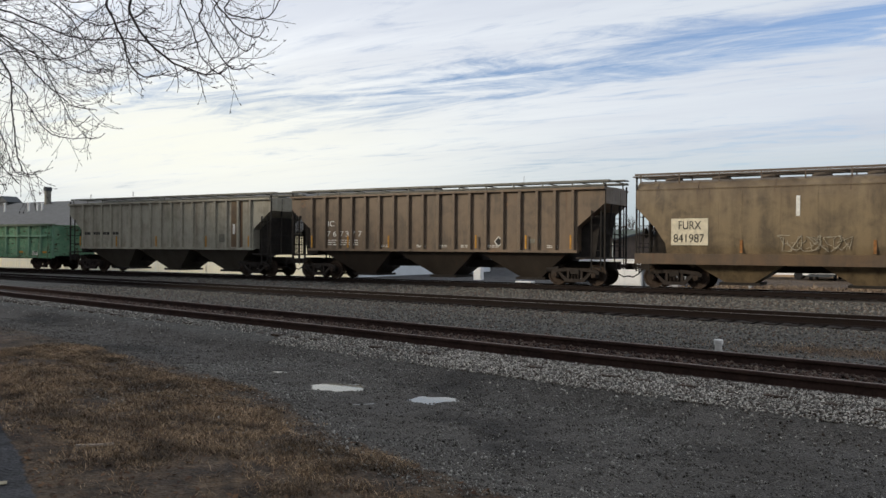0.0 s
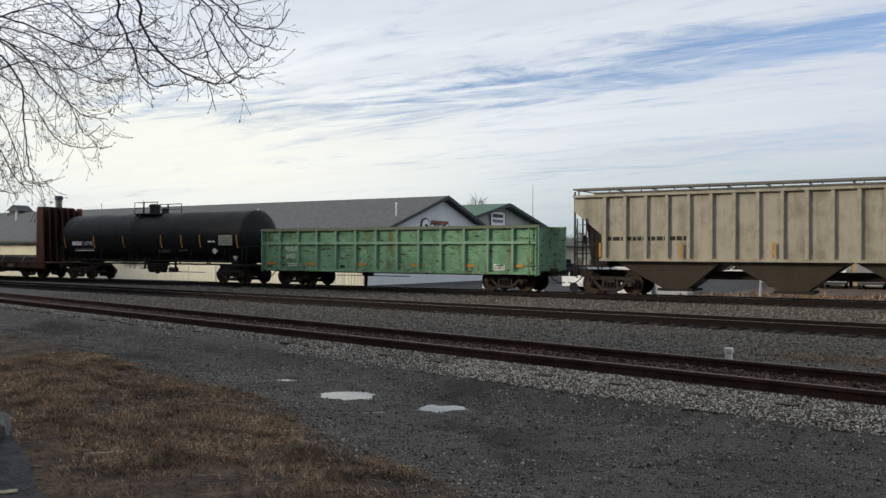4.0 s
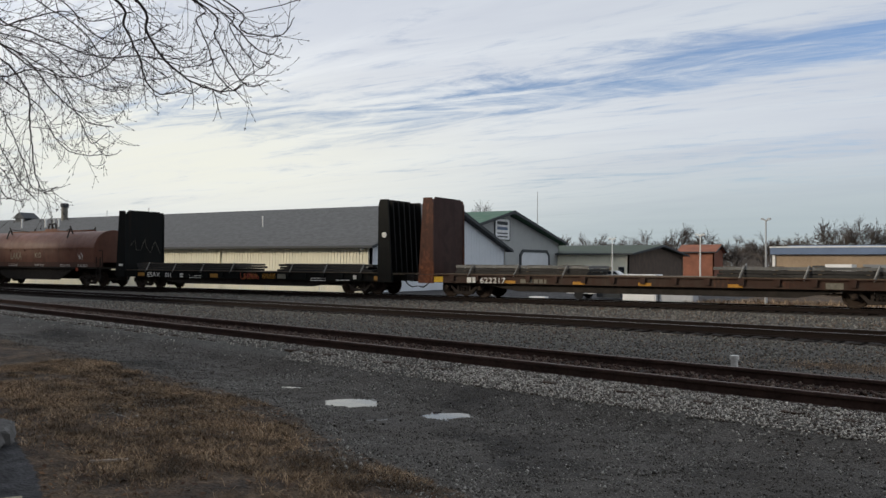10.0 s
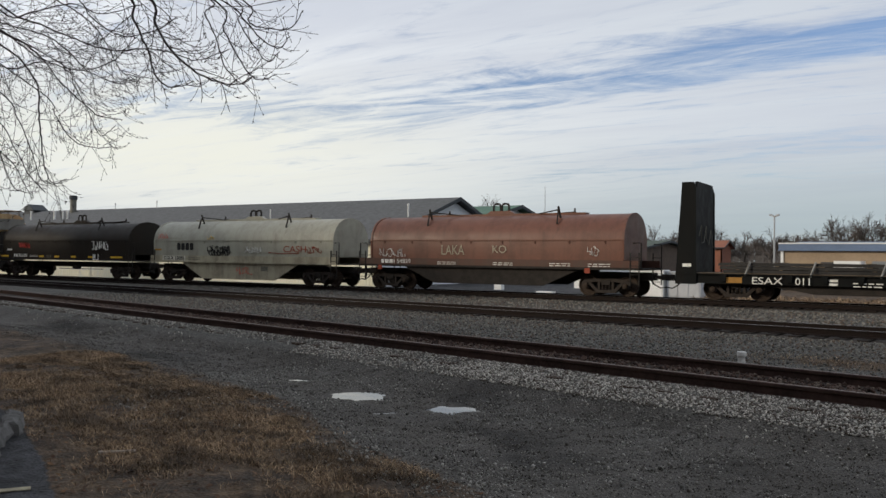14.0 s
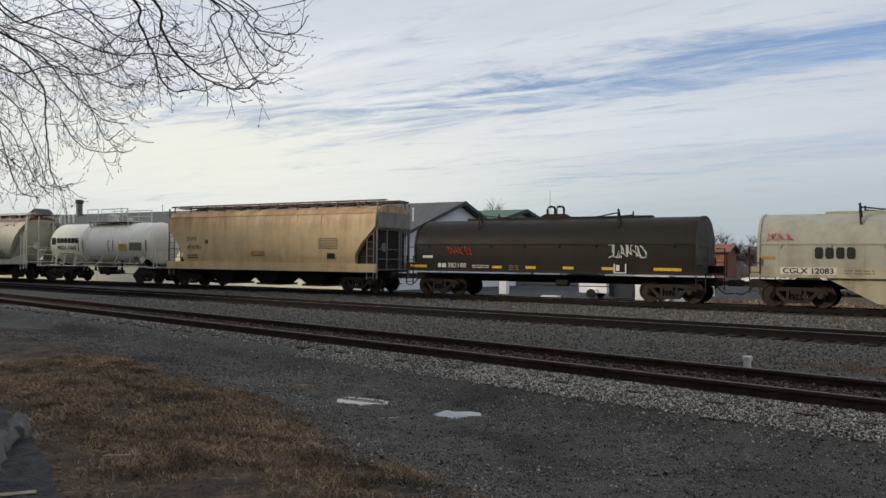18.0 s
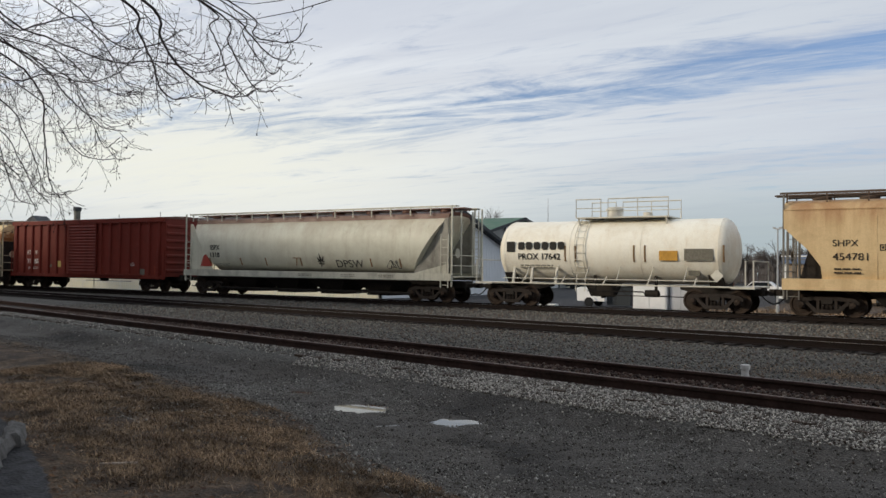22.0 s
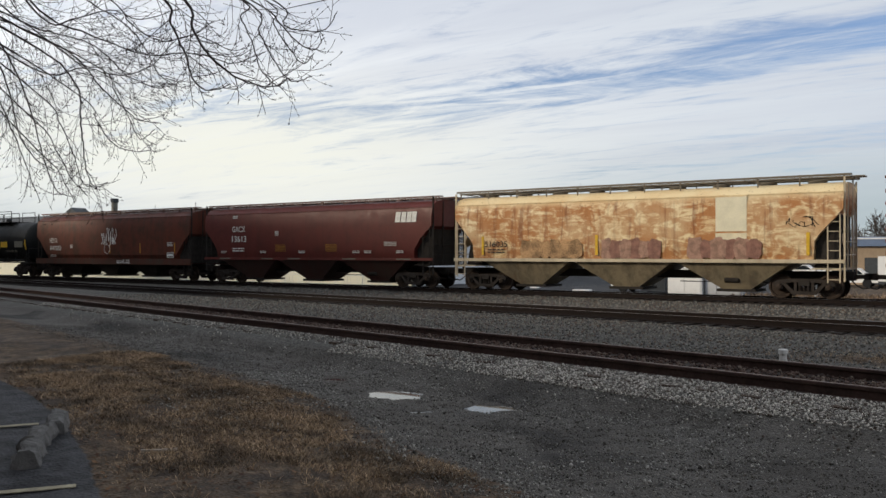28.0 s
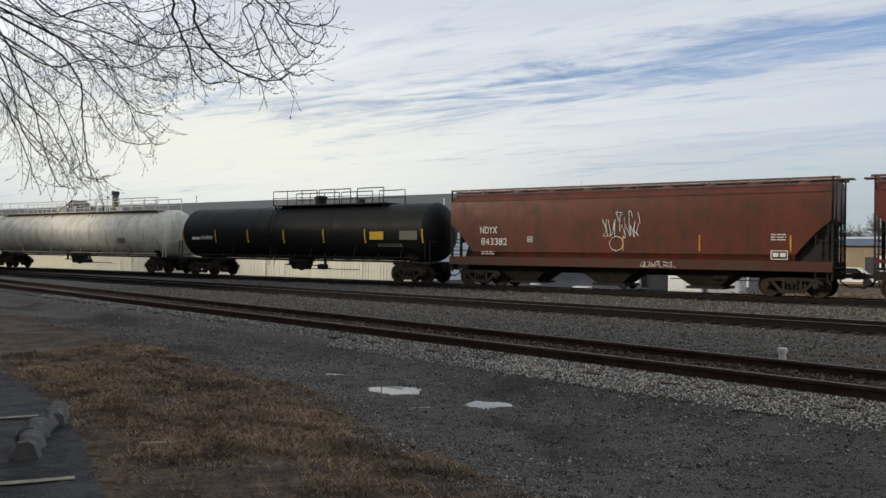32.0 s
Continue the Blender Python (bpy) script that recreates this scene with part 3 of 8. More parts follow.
shop = gabled("auto_shop", BX, BY0, BY1, LEN, BE, BP, M_BWALL, M_BGABLE, M_SHINGLE, "long cream metal-sided shop with grey shingle roof", ribs=0.30)


def roof_z(y):
    """Height of the shop's roof over its own floor, at y from its front wall."""
    return (BE - GZ) + (BP - BE) * min(y, 21.7 - y) / 10.85


# shingle courses on the slope that faces the track
for i in range(1, 24):
    y = -0.5 + i * 0.47
    part("shingle_course", Shape().box(-70, 0.55, y, y + 0.05, roof_z(y) + 0.145, roof_z(y) + 0.175), M_SHINGLE, shop)
for x, y, r, hh in ((-15.6, 5.0, 0.05, 0.9), (-0.9, 5.2, 0.06, 1.0), (-37.5, 10.5, 0.05, 0.8), (-44.5, 10.5, 0.05, 0.7), (-55.0, 7.0, 0.09, 1.0), (-50.5, 7.0, 0.12, 0.9), (-49.0, 7.0, 0.10, 0.8), (-48.4, 7.2, 0.10, 0.8)):
    part("vent_pipe", Shape().spin([(0, r), (hh, r), (hh, r * 1.5), (hh + 0.12, r * 1.5), (hh + 0.14, 0.01)], 10, x, y, roof_z(y) + 0.1, "z"), M_WHITEPOLE, shop, "pale roof vent pipe")
part("roof_vent", Shape().box(-34.2, -33.6, 2.6, 3.1, roof_z(2.8), roof_z(2.8) + 0.45), M_WHITEPOLE, shop, "white box roof vent")
stack = part("chimney", Shape().spin([(roof_z(10) - 0.3, 0.36), (8.5, 0.36)], 18, -51.5, 10.0, 0, "z"), plain("stained_flue_metal", (0.16, 0.155, 0.135), 0.6, 0.3, 0.2, 2.0), shop, "stained grey sheet-metal flue")
part("chimney_cap", Shape().spin([(8.5, 0.43), (8.56, 0.46), (8.9, 0.46), (8.98, 0.38)], 18, -51.5, 10.0, 0, "z"), M_TRIMDARK, stack)
part("cupola", Shape().prism([(-61.5, 0), (-59.0, 0), (-60.25, 0.75)], 9.8, 11.8).box(-61.2, -59.3, 10.0, 11.6, -0.5, 0.0), M_TRIMDARK, shop, "small hipped roof vent", at=(0, 0, roof_z(10.85) + 0.3))
# galvanised steel again, darkened to put the hood's shade into its colour
M_HOOD = plain("shade_dark_hood_metal", (0.20, 0.20, 0.19), 0.6, 0.3, 0.2, 2.0)
hood = part("exhaust_hood", Shape().prism([(-0.9, 0.0), (-0.9, 0.9), (0, 0.9), (0, 0.5)], -1.3, 1.3, "x"), M_HOOD, shop, "sloping galvanised exhaust hood", at=(-26.6, 0, 1.55))
part("duct", Shape().box(1.3, 3.2, -0.5, -0.05, 0.45, 0.85), M_HOOD, hood)
for x in (-15.6, -34.0, -0.25):
    part("downspout", Shape().box(x - 0.06, x + 0.06, -0.14, -0.045, 0.1, BE - GZ - 0.15), M_BWALL, shop)
for x in (-16.7, -0.6, -29.5):
    part("wall_lamp", Shape().spin([(0, 0.02), (-0.05, 0.14), (-0.22, 0.16)], 12, x, -0.35, BE - GZ - 0.15, "z"), M_WHITEPOLE, shop, "small white wall lamp")
# the sign on the gable: the name as plain blocks with a red bar above and a red script below
sign = part("sign", Shape().box(0.005, 0.04, 7.6, 11.6, 4.30, 4.42), M_TRIMDARK, shop, "dark-edged shop sign on the gable", at=(0, 0, 0.18))
for y, r, z in ((8.05, 0.62, 4.45), (9.05, 0.36, 4.30), (9.72, 0.33, 4.30), (10.36, 0.36, 4.30), (10.95, 0.28, 4.30), (11.48, 0.36, 4.42)):
    part("sign_backing", Shape().spin([(0.01, r + 0.12), (0.10, r + 0.12)], 20, 0, y, z, "x"), M_TRIMDARK, sign)
    disc = part("sign_disc", Shape().spin([(0.103, r), (0.14, r)], 20, 0, y, z, "x"), M_CAR, sign, "white disc for a letter of the name")
    part("sign_dot", Shape().box(0.142, 0.16, y - r * 0.30, y + r * 0.45, z - r * 0.35, z + r * 0.35), M_TRIMDARK, disc)
part("sign_bar", Shape().box(0.05, 0.12, 9.0, 11.7, 4.80, 5.02), M_REDROOF, sign, "dull red sign bar")
M_SIGNRED = plain("red_sign_face", (0.42, 0.035, 0.04), 0.5, 0.0, 0.08, 2.0)
for y, w, z0, z1 in ((7.75, 1.1, 2.95, 3.6), (8.95, 0.8, 3.05, 3.62), (9.85, 0.95, 3.08, 3.7), (10.9, 0.9, 3.1, 3.75), (7.8, 3.6, 2.65, 2.85)):
    part("sign_script", Shape().prism([(y, z0), (y + w, z0 + 0.08), (y + w + 0.1, z1 + 0.08), (y + 0.1, z1)], 0.04, 0.10, "x"), M_SIGNRED, sign, "red script block")

garage = gabled("garage", -46.0, 75.2, 106.4, 34.0, 4.45, 7.78, M_GREYWALL, M_GREYWALL, M_GREENROOF, "grey metal garage with green roof", over=1.0, thick=0.3)
part("garage_door", Shape().box(0.02, 0.08, 19.3, 27.5, 0.0, 3.7), plain("pale_garage_door", (0.66, 0.68, 0.70), 0.5, 0.0, 0.04, 1.0), garage, "pale roller door")
part("door_frame", Shape().prism([(18.9, 0), (19.3, 0), (19.3, 3.2), (19.9, 3.7), (26.9, 3.7), (27.5, 3.2), (27.5, 0), (27.9, 0), (27.9, 3.4), (27.1, 4.05), (19.7, 4.05), (18.9, 3.4)], 0.003, 0.15, "x"), M_TRIMDARK, garage, "dark clipped door surround")
board = part("sign", Shape().box(0.05, 0.12, 12.2, 15.95, 4.6, 7.05), M_CAR, garage, "white framed sign board", at=(0, 0, 0.55))
for z0, z1, m in ((6.35, 6.75, M_TRIMDARK), (5.75, 6.1, M_BLUEROOF), (5.25, 5.4, M_TRIMDARK), (4.85, 5.0, M_TRIMDARK)):
    part("sign_line", Shape().box(0.12, 0.14, 12.7, 15.4, z0, z1), m, board)
part("sign_frame", Shape().box(0.05, 0.16, 12.12, 12.2, 4.52, 7.13).box(0.05, 0.16, 15.95, 16.03, 4.52, 7.13).box(0.05, 0.16, 12.2, 15.95, 7.05, 7.13).box(0.05, 0.16, 12.2, 15.95, 4.52, 4.6), M_TRIMDARK, board)

# farther buildings beyond the lot
store = gabled("store", -35.9, 106.0, 132.0, 24.0, 3.0, 4.25, M_BWALL, M_BROWNWALL, M_DARKGREENROOF, "low cream store with long green roof", over=0.8)
for i in range(14):
    part("display_window", Shape().box(-23.5 + i * 1.7, -22.7 + i * 1.7, -0.06, -0.003, 0.4, 1.9), M_GLASS if i % 4 == 1 else M_TANWALL, store)
gabled("brick_hall", -35.4, 150.0, 157.0, 6.0, 4.0, 5.1, M_REDROOF, M_REDROOF, M_REDROOF, "distant low brick hall")
blue = thing("warehouse", (-12.7, 75.0, GZ), "tan metal warehouse with blue roof band", "building")
part("wall", Shape().box(0, 60, 0, 0.2, 0, 3.1), M_TANWALL, blue)
part("wall", Shape().box(0, 0.2, 0.2, 20, 0, 3.1), M_TANWALL, blue)
part("roof", Shape().prism([(-0.2, 3.12), (10, 4.0), (20, 3.12), (20, 3.22), (10, 4.1), (-0.2, 3.22)], -0.3, 60, "x"), M_BLUEROOF, blue)
part("fascia", Shape().box(-0.25, 60, -0.35, -0.003, 3.13, 3.69), M_BLUEROOF, blue, "deep blue metal fascia")
part("fascia_cap", Shape().box(-0.3, 60, -0.40, 0.2, 3.69, 3.79), M_WHITEPOLE, blue, "white edge trim")
part("corner_trim", Shape().box(-0.12, 0.10, -0.12, 0.1, 0, 3.68), M_WHITEPOLE, blue)
for i in range(8):
    part("loading_door", Shape().box(3.0 + i * 4.4, 5.6 + i * 4.4, -0.07, -0.003, 0.02, 2.2), M_WHITEPOLE if i % 2 else M_TRIMDARK, blue)


def vehicle(x, y, turn, kind, label, m=None):
    """A parked car, van or truck, its length along x."""
    m = m or M_CAR
    v = thing(kind, (x, y, GZ), label, "car" if kind == "car" else "truck", "parked vehicles", turn)
    if kind == "car":
        body = [(-2.2, 0.35), (-2.25, 0.85), (-1.5, 0.95), (-0.9, 1.42), (0.7, 1.42), (1.3, 0.95), (2.1, 0.85), (2.2, 0.35)]
        glass = [(-1.35, 0.97), (-0.85, 1.36), (0.65, 1.36), (1.12, 0.97)]
        wheels = (-1.35, 1.35)
    else:
        body = [(-2.8, 0.45), (-2.8, 2.3), (1.1, 2.3), (1.1, 1.9), (1.7, 1.85), (2.2, 1.2), (2.8, 1.1), (2.85, 0.45)]
        glass = [(1.25, 1.2), (1.25, 1.75), (1.65, 1.75), (2.05, 1.2)]
        wheels = (-1.9, 2.0)
    part("body", Shape().prism(body, -0.88, 0.88), m, v)
    for s in (-1, 1):
        part("side_window", Shape().prism(glass, s * 0.885 - 0.01, s * 0.885 + 0.01), M_GLASS, v)
        for wx in wheels:
            part("wheel", Shape().spin([(-0.10, 0.05), (-0.10, 0.32), (0.10, 0.32), (0.10, 0.05)], 18, wx, s * 0.82, 0.32, "y"), M_HOSE_DARK, v, "dark tyre")
        part("bumper", Shape().box(s * 2.2 - 0.12 if kind == "car" else s * 2.8 - 0.12, s * 2.2 + 0.12 if kind == "car" else s * 2.8 + 0.12, -0.85, 0.85, 0.3, 0.5), M_TRIMDARK, v)
    return v


M_HOSE_DARK = plain("tyre_rubber", (0.018, 0.018, 0.019), 0.8)
M_PAINT_GREY = plain("grey_vehicle_paint", (0.25, 0.26, 0.27), 0.35, 0.2, 0.04, 1.0)
M_PAINT_DARK = plain("dark_vehicle_paint", (0.04, 0.045, 0.05), 0.3, 0.0, 0.05, 1.0)
for x, y, turn, kind, label, m in ((-10.0, 69.0, 0, "car", "white parked car before the warehouse", M_CAR), (-6.9, 69.5, 90, "truck", "white parked van before the warehouse", M_CAR), (-4.4, 69.5, 90, "truck", "grey parked van before the warehouse", M_PAINT_GREY), (-1.5, 69.5, 90, "truck", "white parked van before the warehouse", M_CAR), (1.2, 69.0, 90, "car", "dark parked car before the warehouse", M_PAINT_DARK), (4.0, 69.0, 90, "truck", "white parked van before the warehouse", M_CAR), (-17.8, 92.0, 0, "car", "white parked car by the house", M_CAR), (-36.0, 100.0, 0, "car", "white parked car by the store", M_CAR), (-41.0, 100.0, 0, "car", "dark parked car by the store", M_PAINT_DARK)):
    vehicle(x, y, turn, kind, label, m)
# things standing close behind the train
trailer = thing("utility_trailer", (-20.0, 50.4, GZ), "small white utility trailer behind the track", "trailer")
part("body", Shape().prism([(-0.9, 0.35), (-0.95, 1.2), (0.9, 1.2), (0.95, 0.35)], -0.7, 0.7), M_CAR, trailer)
part("fender", Shape().prism([(-0.5, 0.35), (-0.4, 0.6), (0.3, 0.6), (0.4, 0.35)], -0.82, -0.703), M_CAR, trailer)
for s in (-1, 1):
    part("wheel", Shape().spin([(-0.08, 0.05), (-0.08, 0.30), (0.08, 0.30), (0.08, 0.05)], 18, -0.05, s * 0.80, 0.30, "y"), M_HOSE_DARK, trailer, "dark tyre")
part("hitch", Shape().beam((0.9, 0, 0.45), (2.0, 0, 0.45), 0.1), M_TRIMDARK, trailer)
skip = thing("dumpster", (-18.3, 50.9, GZ), "black steel dumpster behind the track", "dumpster")
part("bin", Shape().prism([(-0.75, 0.1), (-0.8, 1.15), (0.8, 1.3), (0.75, 0.1)], -0.8, 0.8), M_PAINT_DARK, skip)
part("lid", Shape().prism([(-0.85, 1.16), (-0.85, 1.22), (0.85, 1.37), (0.85, 1.31)], -0.85, 0.85), M_HOSE_DARK, skip)
M_PALEBOX = plain("pale_grey_cabinet_paint", (0.46, 0.47, 0.49), 0.5, 0.0, 0.06, 2.0)
crate = thing("equipment_cabinet", (-15.7, 48.2, GZ), "white metal equipment cabinet by the track", "cabinet")
part("body", Shape().box(-1.0, 1.0, 0, 1.2, 0.0, 1.55), M_CAR, crate)
part("door", Shape().box(-0.93, -0.02, -0.03, -0.003, 0.10, 1.45), M_CAR, crate)
part("door", Shape().box(0.02, 0.93, -0.03, -0.003, 0.10, 1.45), M_CAR, crate)
part("top", Shape().box(-1.05, 1.05, -0.06, 1.25, 1.553, 1.62), M_CAR, crate)
crate = thing("equipment_cabinet", (-13.6, 48.5, GZ), "pale grey metal equipment cabinet by the track", "cabinet")
part("body", Shape().box(-0.98, 0.98, 0, 1.2, 0.0, 1.48), M_PALEBOX, crate)
for i in range(3):
    part("door", Shape().box(-0.92 + i * 0.62, -0.34 + i * 0.62, -0.03, -0.003, 0.10, 1.38), M_PALEBOX, crate)
part("top", Shape().box(-1.02, 1.02, -0.06, 1.25, 1.483, 1.54), M_PALEBOX, crate)
box2 = thing("utility_box", (-27.5, 51.7, GZ), "small white utility box with blue side", "utility box")
part("body", Shape().box(-0.27, 0.27, 0, 0.5, 0, 1.25), M_CAR, box2)
part("side_panel", Shape().box(-0.30, -0.273, 0, 0.5, 0, 1.2), M_BLUEROOF, box2, "blue side panel")
part("top", Shape().box(-0.32, 0.31, -0.05, 0.55, 1.253, 1.30), M_CAR, box2)
sheet = thing("paving_slab", (-22.6, 49.1, GZ), "white slab lying on the pavement", "slab")
part("slab", Shape().box(-0.55, 0.55, -0.3, 0.3, 0, 0.12), M_CAR, sheet)

# wire fence along the shop's yard
fence = thing("wire_fence", (-36.0, 46.5, GZ), "white wire fence along the shop's yard", "fence")
post = Shape().spin([(0, 0.03), (1.5, 0.03), (1.53, 0.01)], 8, axis="z").mesh("fence_post")
post.materials.append(M_WHITEPOLE)
for i in range(16):
    part("fence_post", post, None, fence, at=(-i * 2.6, 0, 0))
for z in (0.12, 0.8, 1.45):
    part("fence_rail", Shape().tube([(-39, 0, z), (0, 0, z)], 0.018, 5), M_WHITEPOLE, fence)
wires = Shape()
for i in range(300):
    wires.box(-39 + i * 0.13, -38.985 + i * 0.13, -0.006, 0.006, 0.05, 1.45)
tagged(part("fence_wire", wires, M_WHITEPOLE, fence), kind="stuff")


# poles and masts
def light_pole(x, y, top, heads, label, m, reach=0.32):
    p = thing("lamp_post", (x, y, GZ), label, "lamp post", "yard lamp posts")
    part("pole", Shape().spin([(0, 0.09), (0.4, 0.09), (0.45, 0.06), (top - GZ, 0.04)], 10, axis="z"), m, p)
    for s in heads:
        part("lamp_head", Shape().prism([(0, 0), (s * reach * 0.45, 0.06), (s * reach, 0.10), (s * reach, 0.19), (s * reach * 0.45, 0.17), (0, 0.06)], -0.10, 0.10), m, p, at=(0, 0, top - GZ - 0.1))
    return p


light_pole(-27.0, 75.0, 4.0, (-1, 1), "white twin-headed lamp post in the lot", M_WHITEPOLE)
light_pole(-15.1, 60.0, 3.73, (-1, 1), "white twin-headed lamp post in the lot", M_WHITEPOLE)
light_pole(-8.9, 50.0, 4.2, (-1, 1), "grey lamp post with two flood lights", M_GALV, 0.26)
mast = thing("radio_mast", (-62.0, 134.0, GZ), "thin grey radio mast", "mast")
part("mast_tube", Shape().spin([(0, 0.12), (9, 0.09), (15.0, 0.05)], 8, axis="z"), M_GALV, mast)

# off the picture: blocks added to keep the low sun off the yard and off the far stretch of track
M_PLAINWALL = plain("plain_brick_wall", (0.22, 0.15, 0.11), 0.9, 0.0, 0.15, 1.0)
for name, at, turn, sx, sy, hh in (("yard_shade_block", (-18, -12.5, -0.1), 0, 42, 5.0, 14.9), ("track_shade_block", (-66.0, 3.0, -0.3), -46, 11.5, 7.0, 18.8), ("track_shade_block", (-83.0, 19.0, -0.3), -46, 11.5, 5.0, 12.8)):
    b = thing(name, at, "unseen plain brick block added to shade the yard and track", "building", turn=turn)
    part("wall", Shape().box(-sx, sx, -sy, sy, 0, hh - 1.5), M_PLAINWALL, b)
    part("roof", Shape().prism([(-sy - 0.4, hh - 1.495), (0, hh), (sy + 0.4, hh - 1.495)], -sx - 0.4, sx + 0.4, "x"), M_BROWNROOF, b)


# ---- bare winter trees ----
def grow(shape, p, d, length, r, depth, rng, droop=0.0, sides=4, spread_=0.6, kids=(3, 5), shrink=0.62, minr=0.004, split=None):
    """One branch and its side branches, as tapering tubes."""
    pts, q, v = [p.copy()], p.copy(), d.normalized()
    n = 5 if depth > 1 else 4
    for i in range(n):
        v = (v + Vector((rng.uniform(-1, 1), rng.uniform(-1, 1), rng.uniform(-1, 1))) * 0.16 + Vector((0, 0, -droop * 0.14))).normalized()
        q = q + v * (length / n)
        pts.append(q.copy())
    (split if split is not None and depth < 2 else shape).tube(pts, r, sides if depth > 0 else 3, max(minr, r * 0.45), cap=False)
    if depth == 0:
        return
    for _ in range(rng.randint(*kids)):
        t = rng.uniform(0.3, 1.0)
        i = min(n - 1, int(t * n))
        o = pts[i].lerp(pts[i + 1], t * n - i) if t < 1 else pts[-1]
        ax = Vector((rng.uniform(-1, 1), rng.uniform(-1, 1), rng.uniform(-1, 1))).normalized()
        w = (v + ax * spread_ * rng.uniform(0.7, 1.5)).normalized()
        grow(shape, o, w, length * shrink * rng.uniform(0.7, 1.15), max(minr, r * 0.55), depth - 1, rng, droop, sides, spread_, kids, shrink, minr, split)


M_FARBARK = plain("grey_brown_bark", (0.090, 0.077, 0.070), 0.95, 0.0, 0.2, 0.5)
# far wood is paler than bark: distance haze mixed into its colour
M_FARWOOD = plain("haze_tinted_wood", (0.135, 0.120, 0.112), 0.95, 0.0, 0.2, 0.2)


def far_tree(x, y, h, seed, label="bare winter tree beyond the lot"):
    rng = random.Random(seed)
    t = thing("tree", (x, y, GZ), label, "tree", "bare trees beyond the lot")
    part("trunk", Shape().tube([(0, 0, 0), (0.1, 0, h * 0.2), (0, 0.1, h * 0.34)], h * 0.028, 7, h * 0.02), M_FARBARK, t)
    crown = Shape()
    for i in range(9):
        a = i * 0.7 + rng.uniform(-0.3, 0.3)
        grow(crown, Vector((0, 0, h * rng.uniform(0.18, 0.36))), Vector((math.cos(a) * 0.85, math.sin(a) * 0.85, rng.uniform(0.35, 1.5))), h * rng.uniform(0.30, 0.36), h * 0.0085, 3, rng, 0.0, 3, 0.55, (5, 7), 0.60, h * 0.0013)
    tagged(part("crown", crown, M_FARBARK, t, "many fine bare branches"), kind="stuff")


for i, (x, y, h) in enumerate(((-78, 138, 14.2), (-74, 170, 9.5), (-68, 176, 9), (-52, 172, 10), (-47, 168, 10.5), (-43, 172, 9.5), (-37, 176, 7.5), (-30, 165, 8.5), (-25, 172, 8), (-20.5, 178, 7.5), (-17.8, 165, 11.0), (-12.5, 162, 11.2), (-8, 168, 10), (-3, 172, 11), (3, 165, 10.5), (-58, 168, 8), (-63, 172, 9))):
    far_tree(x, y, h + 1.5, 100 + i)
woods = Shape()
rng = random.Random(5)
for i in range(4200):
    x, y = rng.uniform(-150, 60), rng.uniform(185, 240)
    z0, hh = GZ, rng.uniform(4.0, 6.6) + 1.0 * math.sin(x * 0.13) + 0.8 * math.sin(x * 0.37)
    p = Vector((x, y, z0))
    woods.tube([p, p + Vector((rng.uniform(-0.4, 0.4), 0, hh * 0.6)), p + Vector((rng.uniform(-1.2, 1.2), 0, hh))], 0.10, 3, 0.03, cap=False)
    for k in range(7):
        q = p + Vector((0, 0, hh * rng.uniform(0.3, 0.95)))
        woods.tube([q, q + Vector((rng.uniform(-1.8, 1.8), rng.uniform(-1, 1), rng.uniform(0.4, 1.6)))], 0.05, 3, 0.02, cap=False)
tagged(part("far_woods", woods, M_FARWOOD), "grey-brown bare woods on the horizon, haze put into their colour", "woods", kind="stuff")

# ---- the freight train ----
TRAIN = []
M_IRON = plain("dark_cast_iron", (0.036, 0.029, 0.025), 0.75, 0.2, 0.35, 5.0)
M_WHEEL = plain("brown_wheel_steel", (0.050, 0.036, 0.028), 0.65, 0.4, 0.3, 6.0)
M_UNDER = plain("grimy_underframe", (0.028, 0.024, 0.021), 0.85, 0.0, 0.3, 3.0)
M_WHITE = plain("white_stencil_paint", (0.70, 0.69, 0.64), 0.6, 0.0, 0.15, 8.0)
M_BLACK = plain("black_stencil_paint", (0.022, 0.021, 0.020), 0.6, 0.0, 0.1, 8.0)
M_YELLOW = plain("yellow_reflector", (0.62, 0.38, 0.035), 0.45, 0.0, 0.15, 8.0)
M_AMBER = plain("amber_conspicuity_stripe", (0.44, 0.215, 0.035), 0.5, 0.0, 0.2, 8.0)
M_RED = plain("red_spray_paint", (0.55, 0.07, 0.05), 0.6, 0.0, 0.15, 8.0)
M_PURPLE = plain("faded_mauve_spray_paint", (0.235, 0.120, 0.090), 0.7, 0.0, 0.25, 4.0)
M_MAUVE = plain("washed_mauve_spray_paint", (0.31, 0.185, 0.135), 0.7, 0.0, 0.3, 4.0)
M_CHALK = plain("faint_chalk_paint", (0.36, 0.32, 0.24), 0.8, 0.0, 0.2, 6.0)
M_BRICKSPRAY = plain("brown_red_spray_paint", (0.27, 0.055, 0.03), 0.6, 0.0, 0.15, 8.0)
M_GREYCARD = plain("grey_data_panel", (0.16, 0.15, 0.12), 0.6, 0.0, 0.2, 12.0)
M_HOSE = plain("black_rubber", (0.015, 0.015, 0.015), 0.7)
M_TIMBER = plain("weathered_timber", (0.13, 0.10, 0.07), 0.85, 0.0, 0.3, 4.0, 0.3)


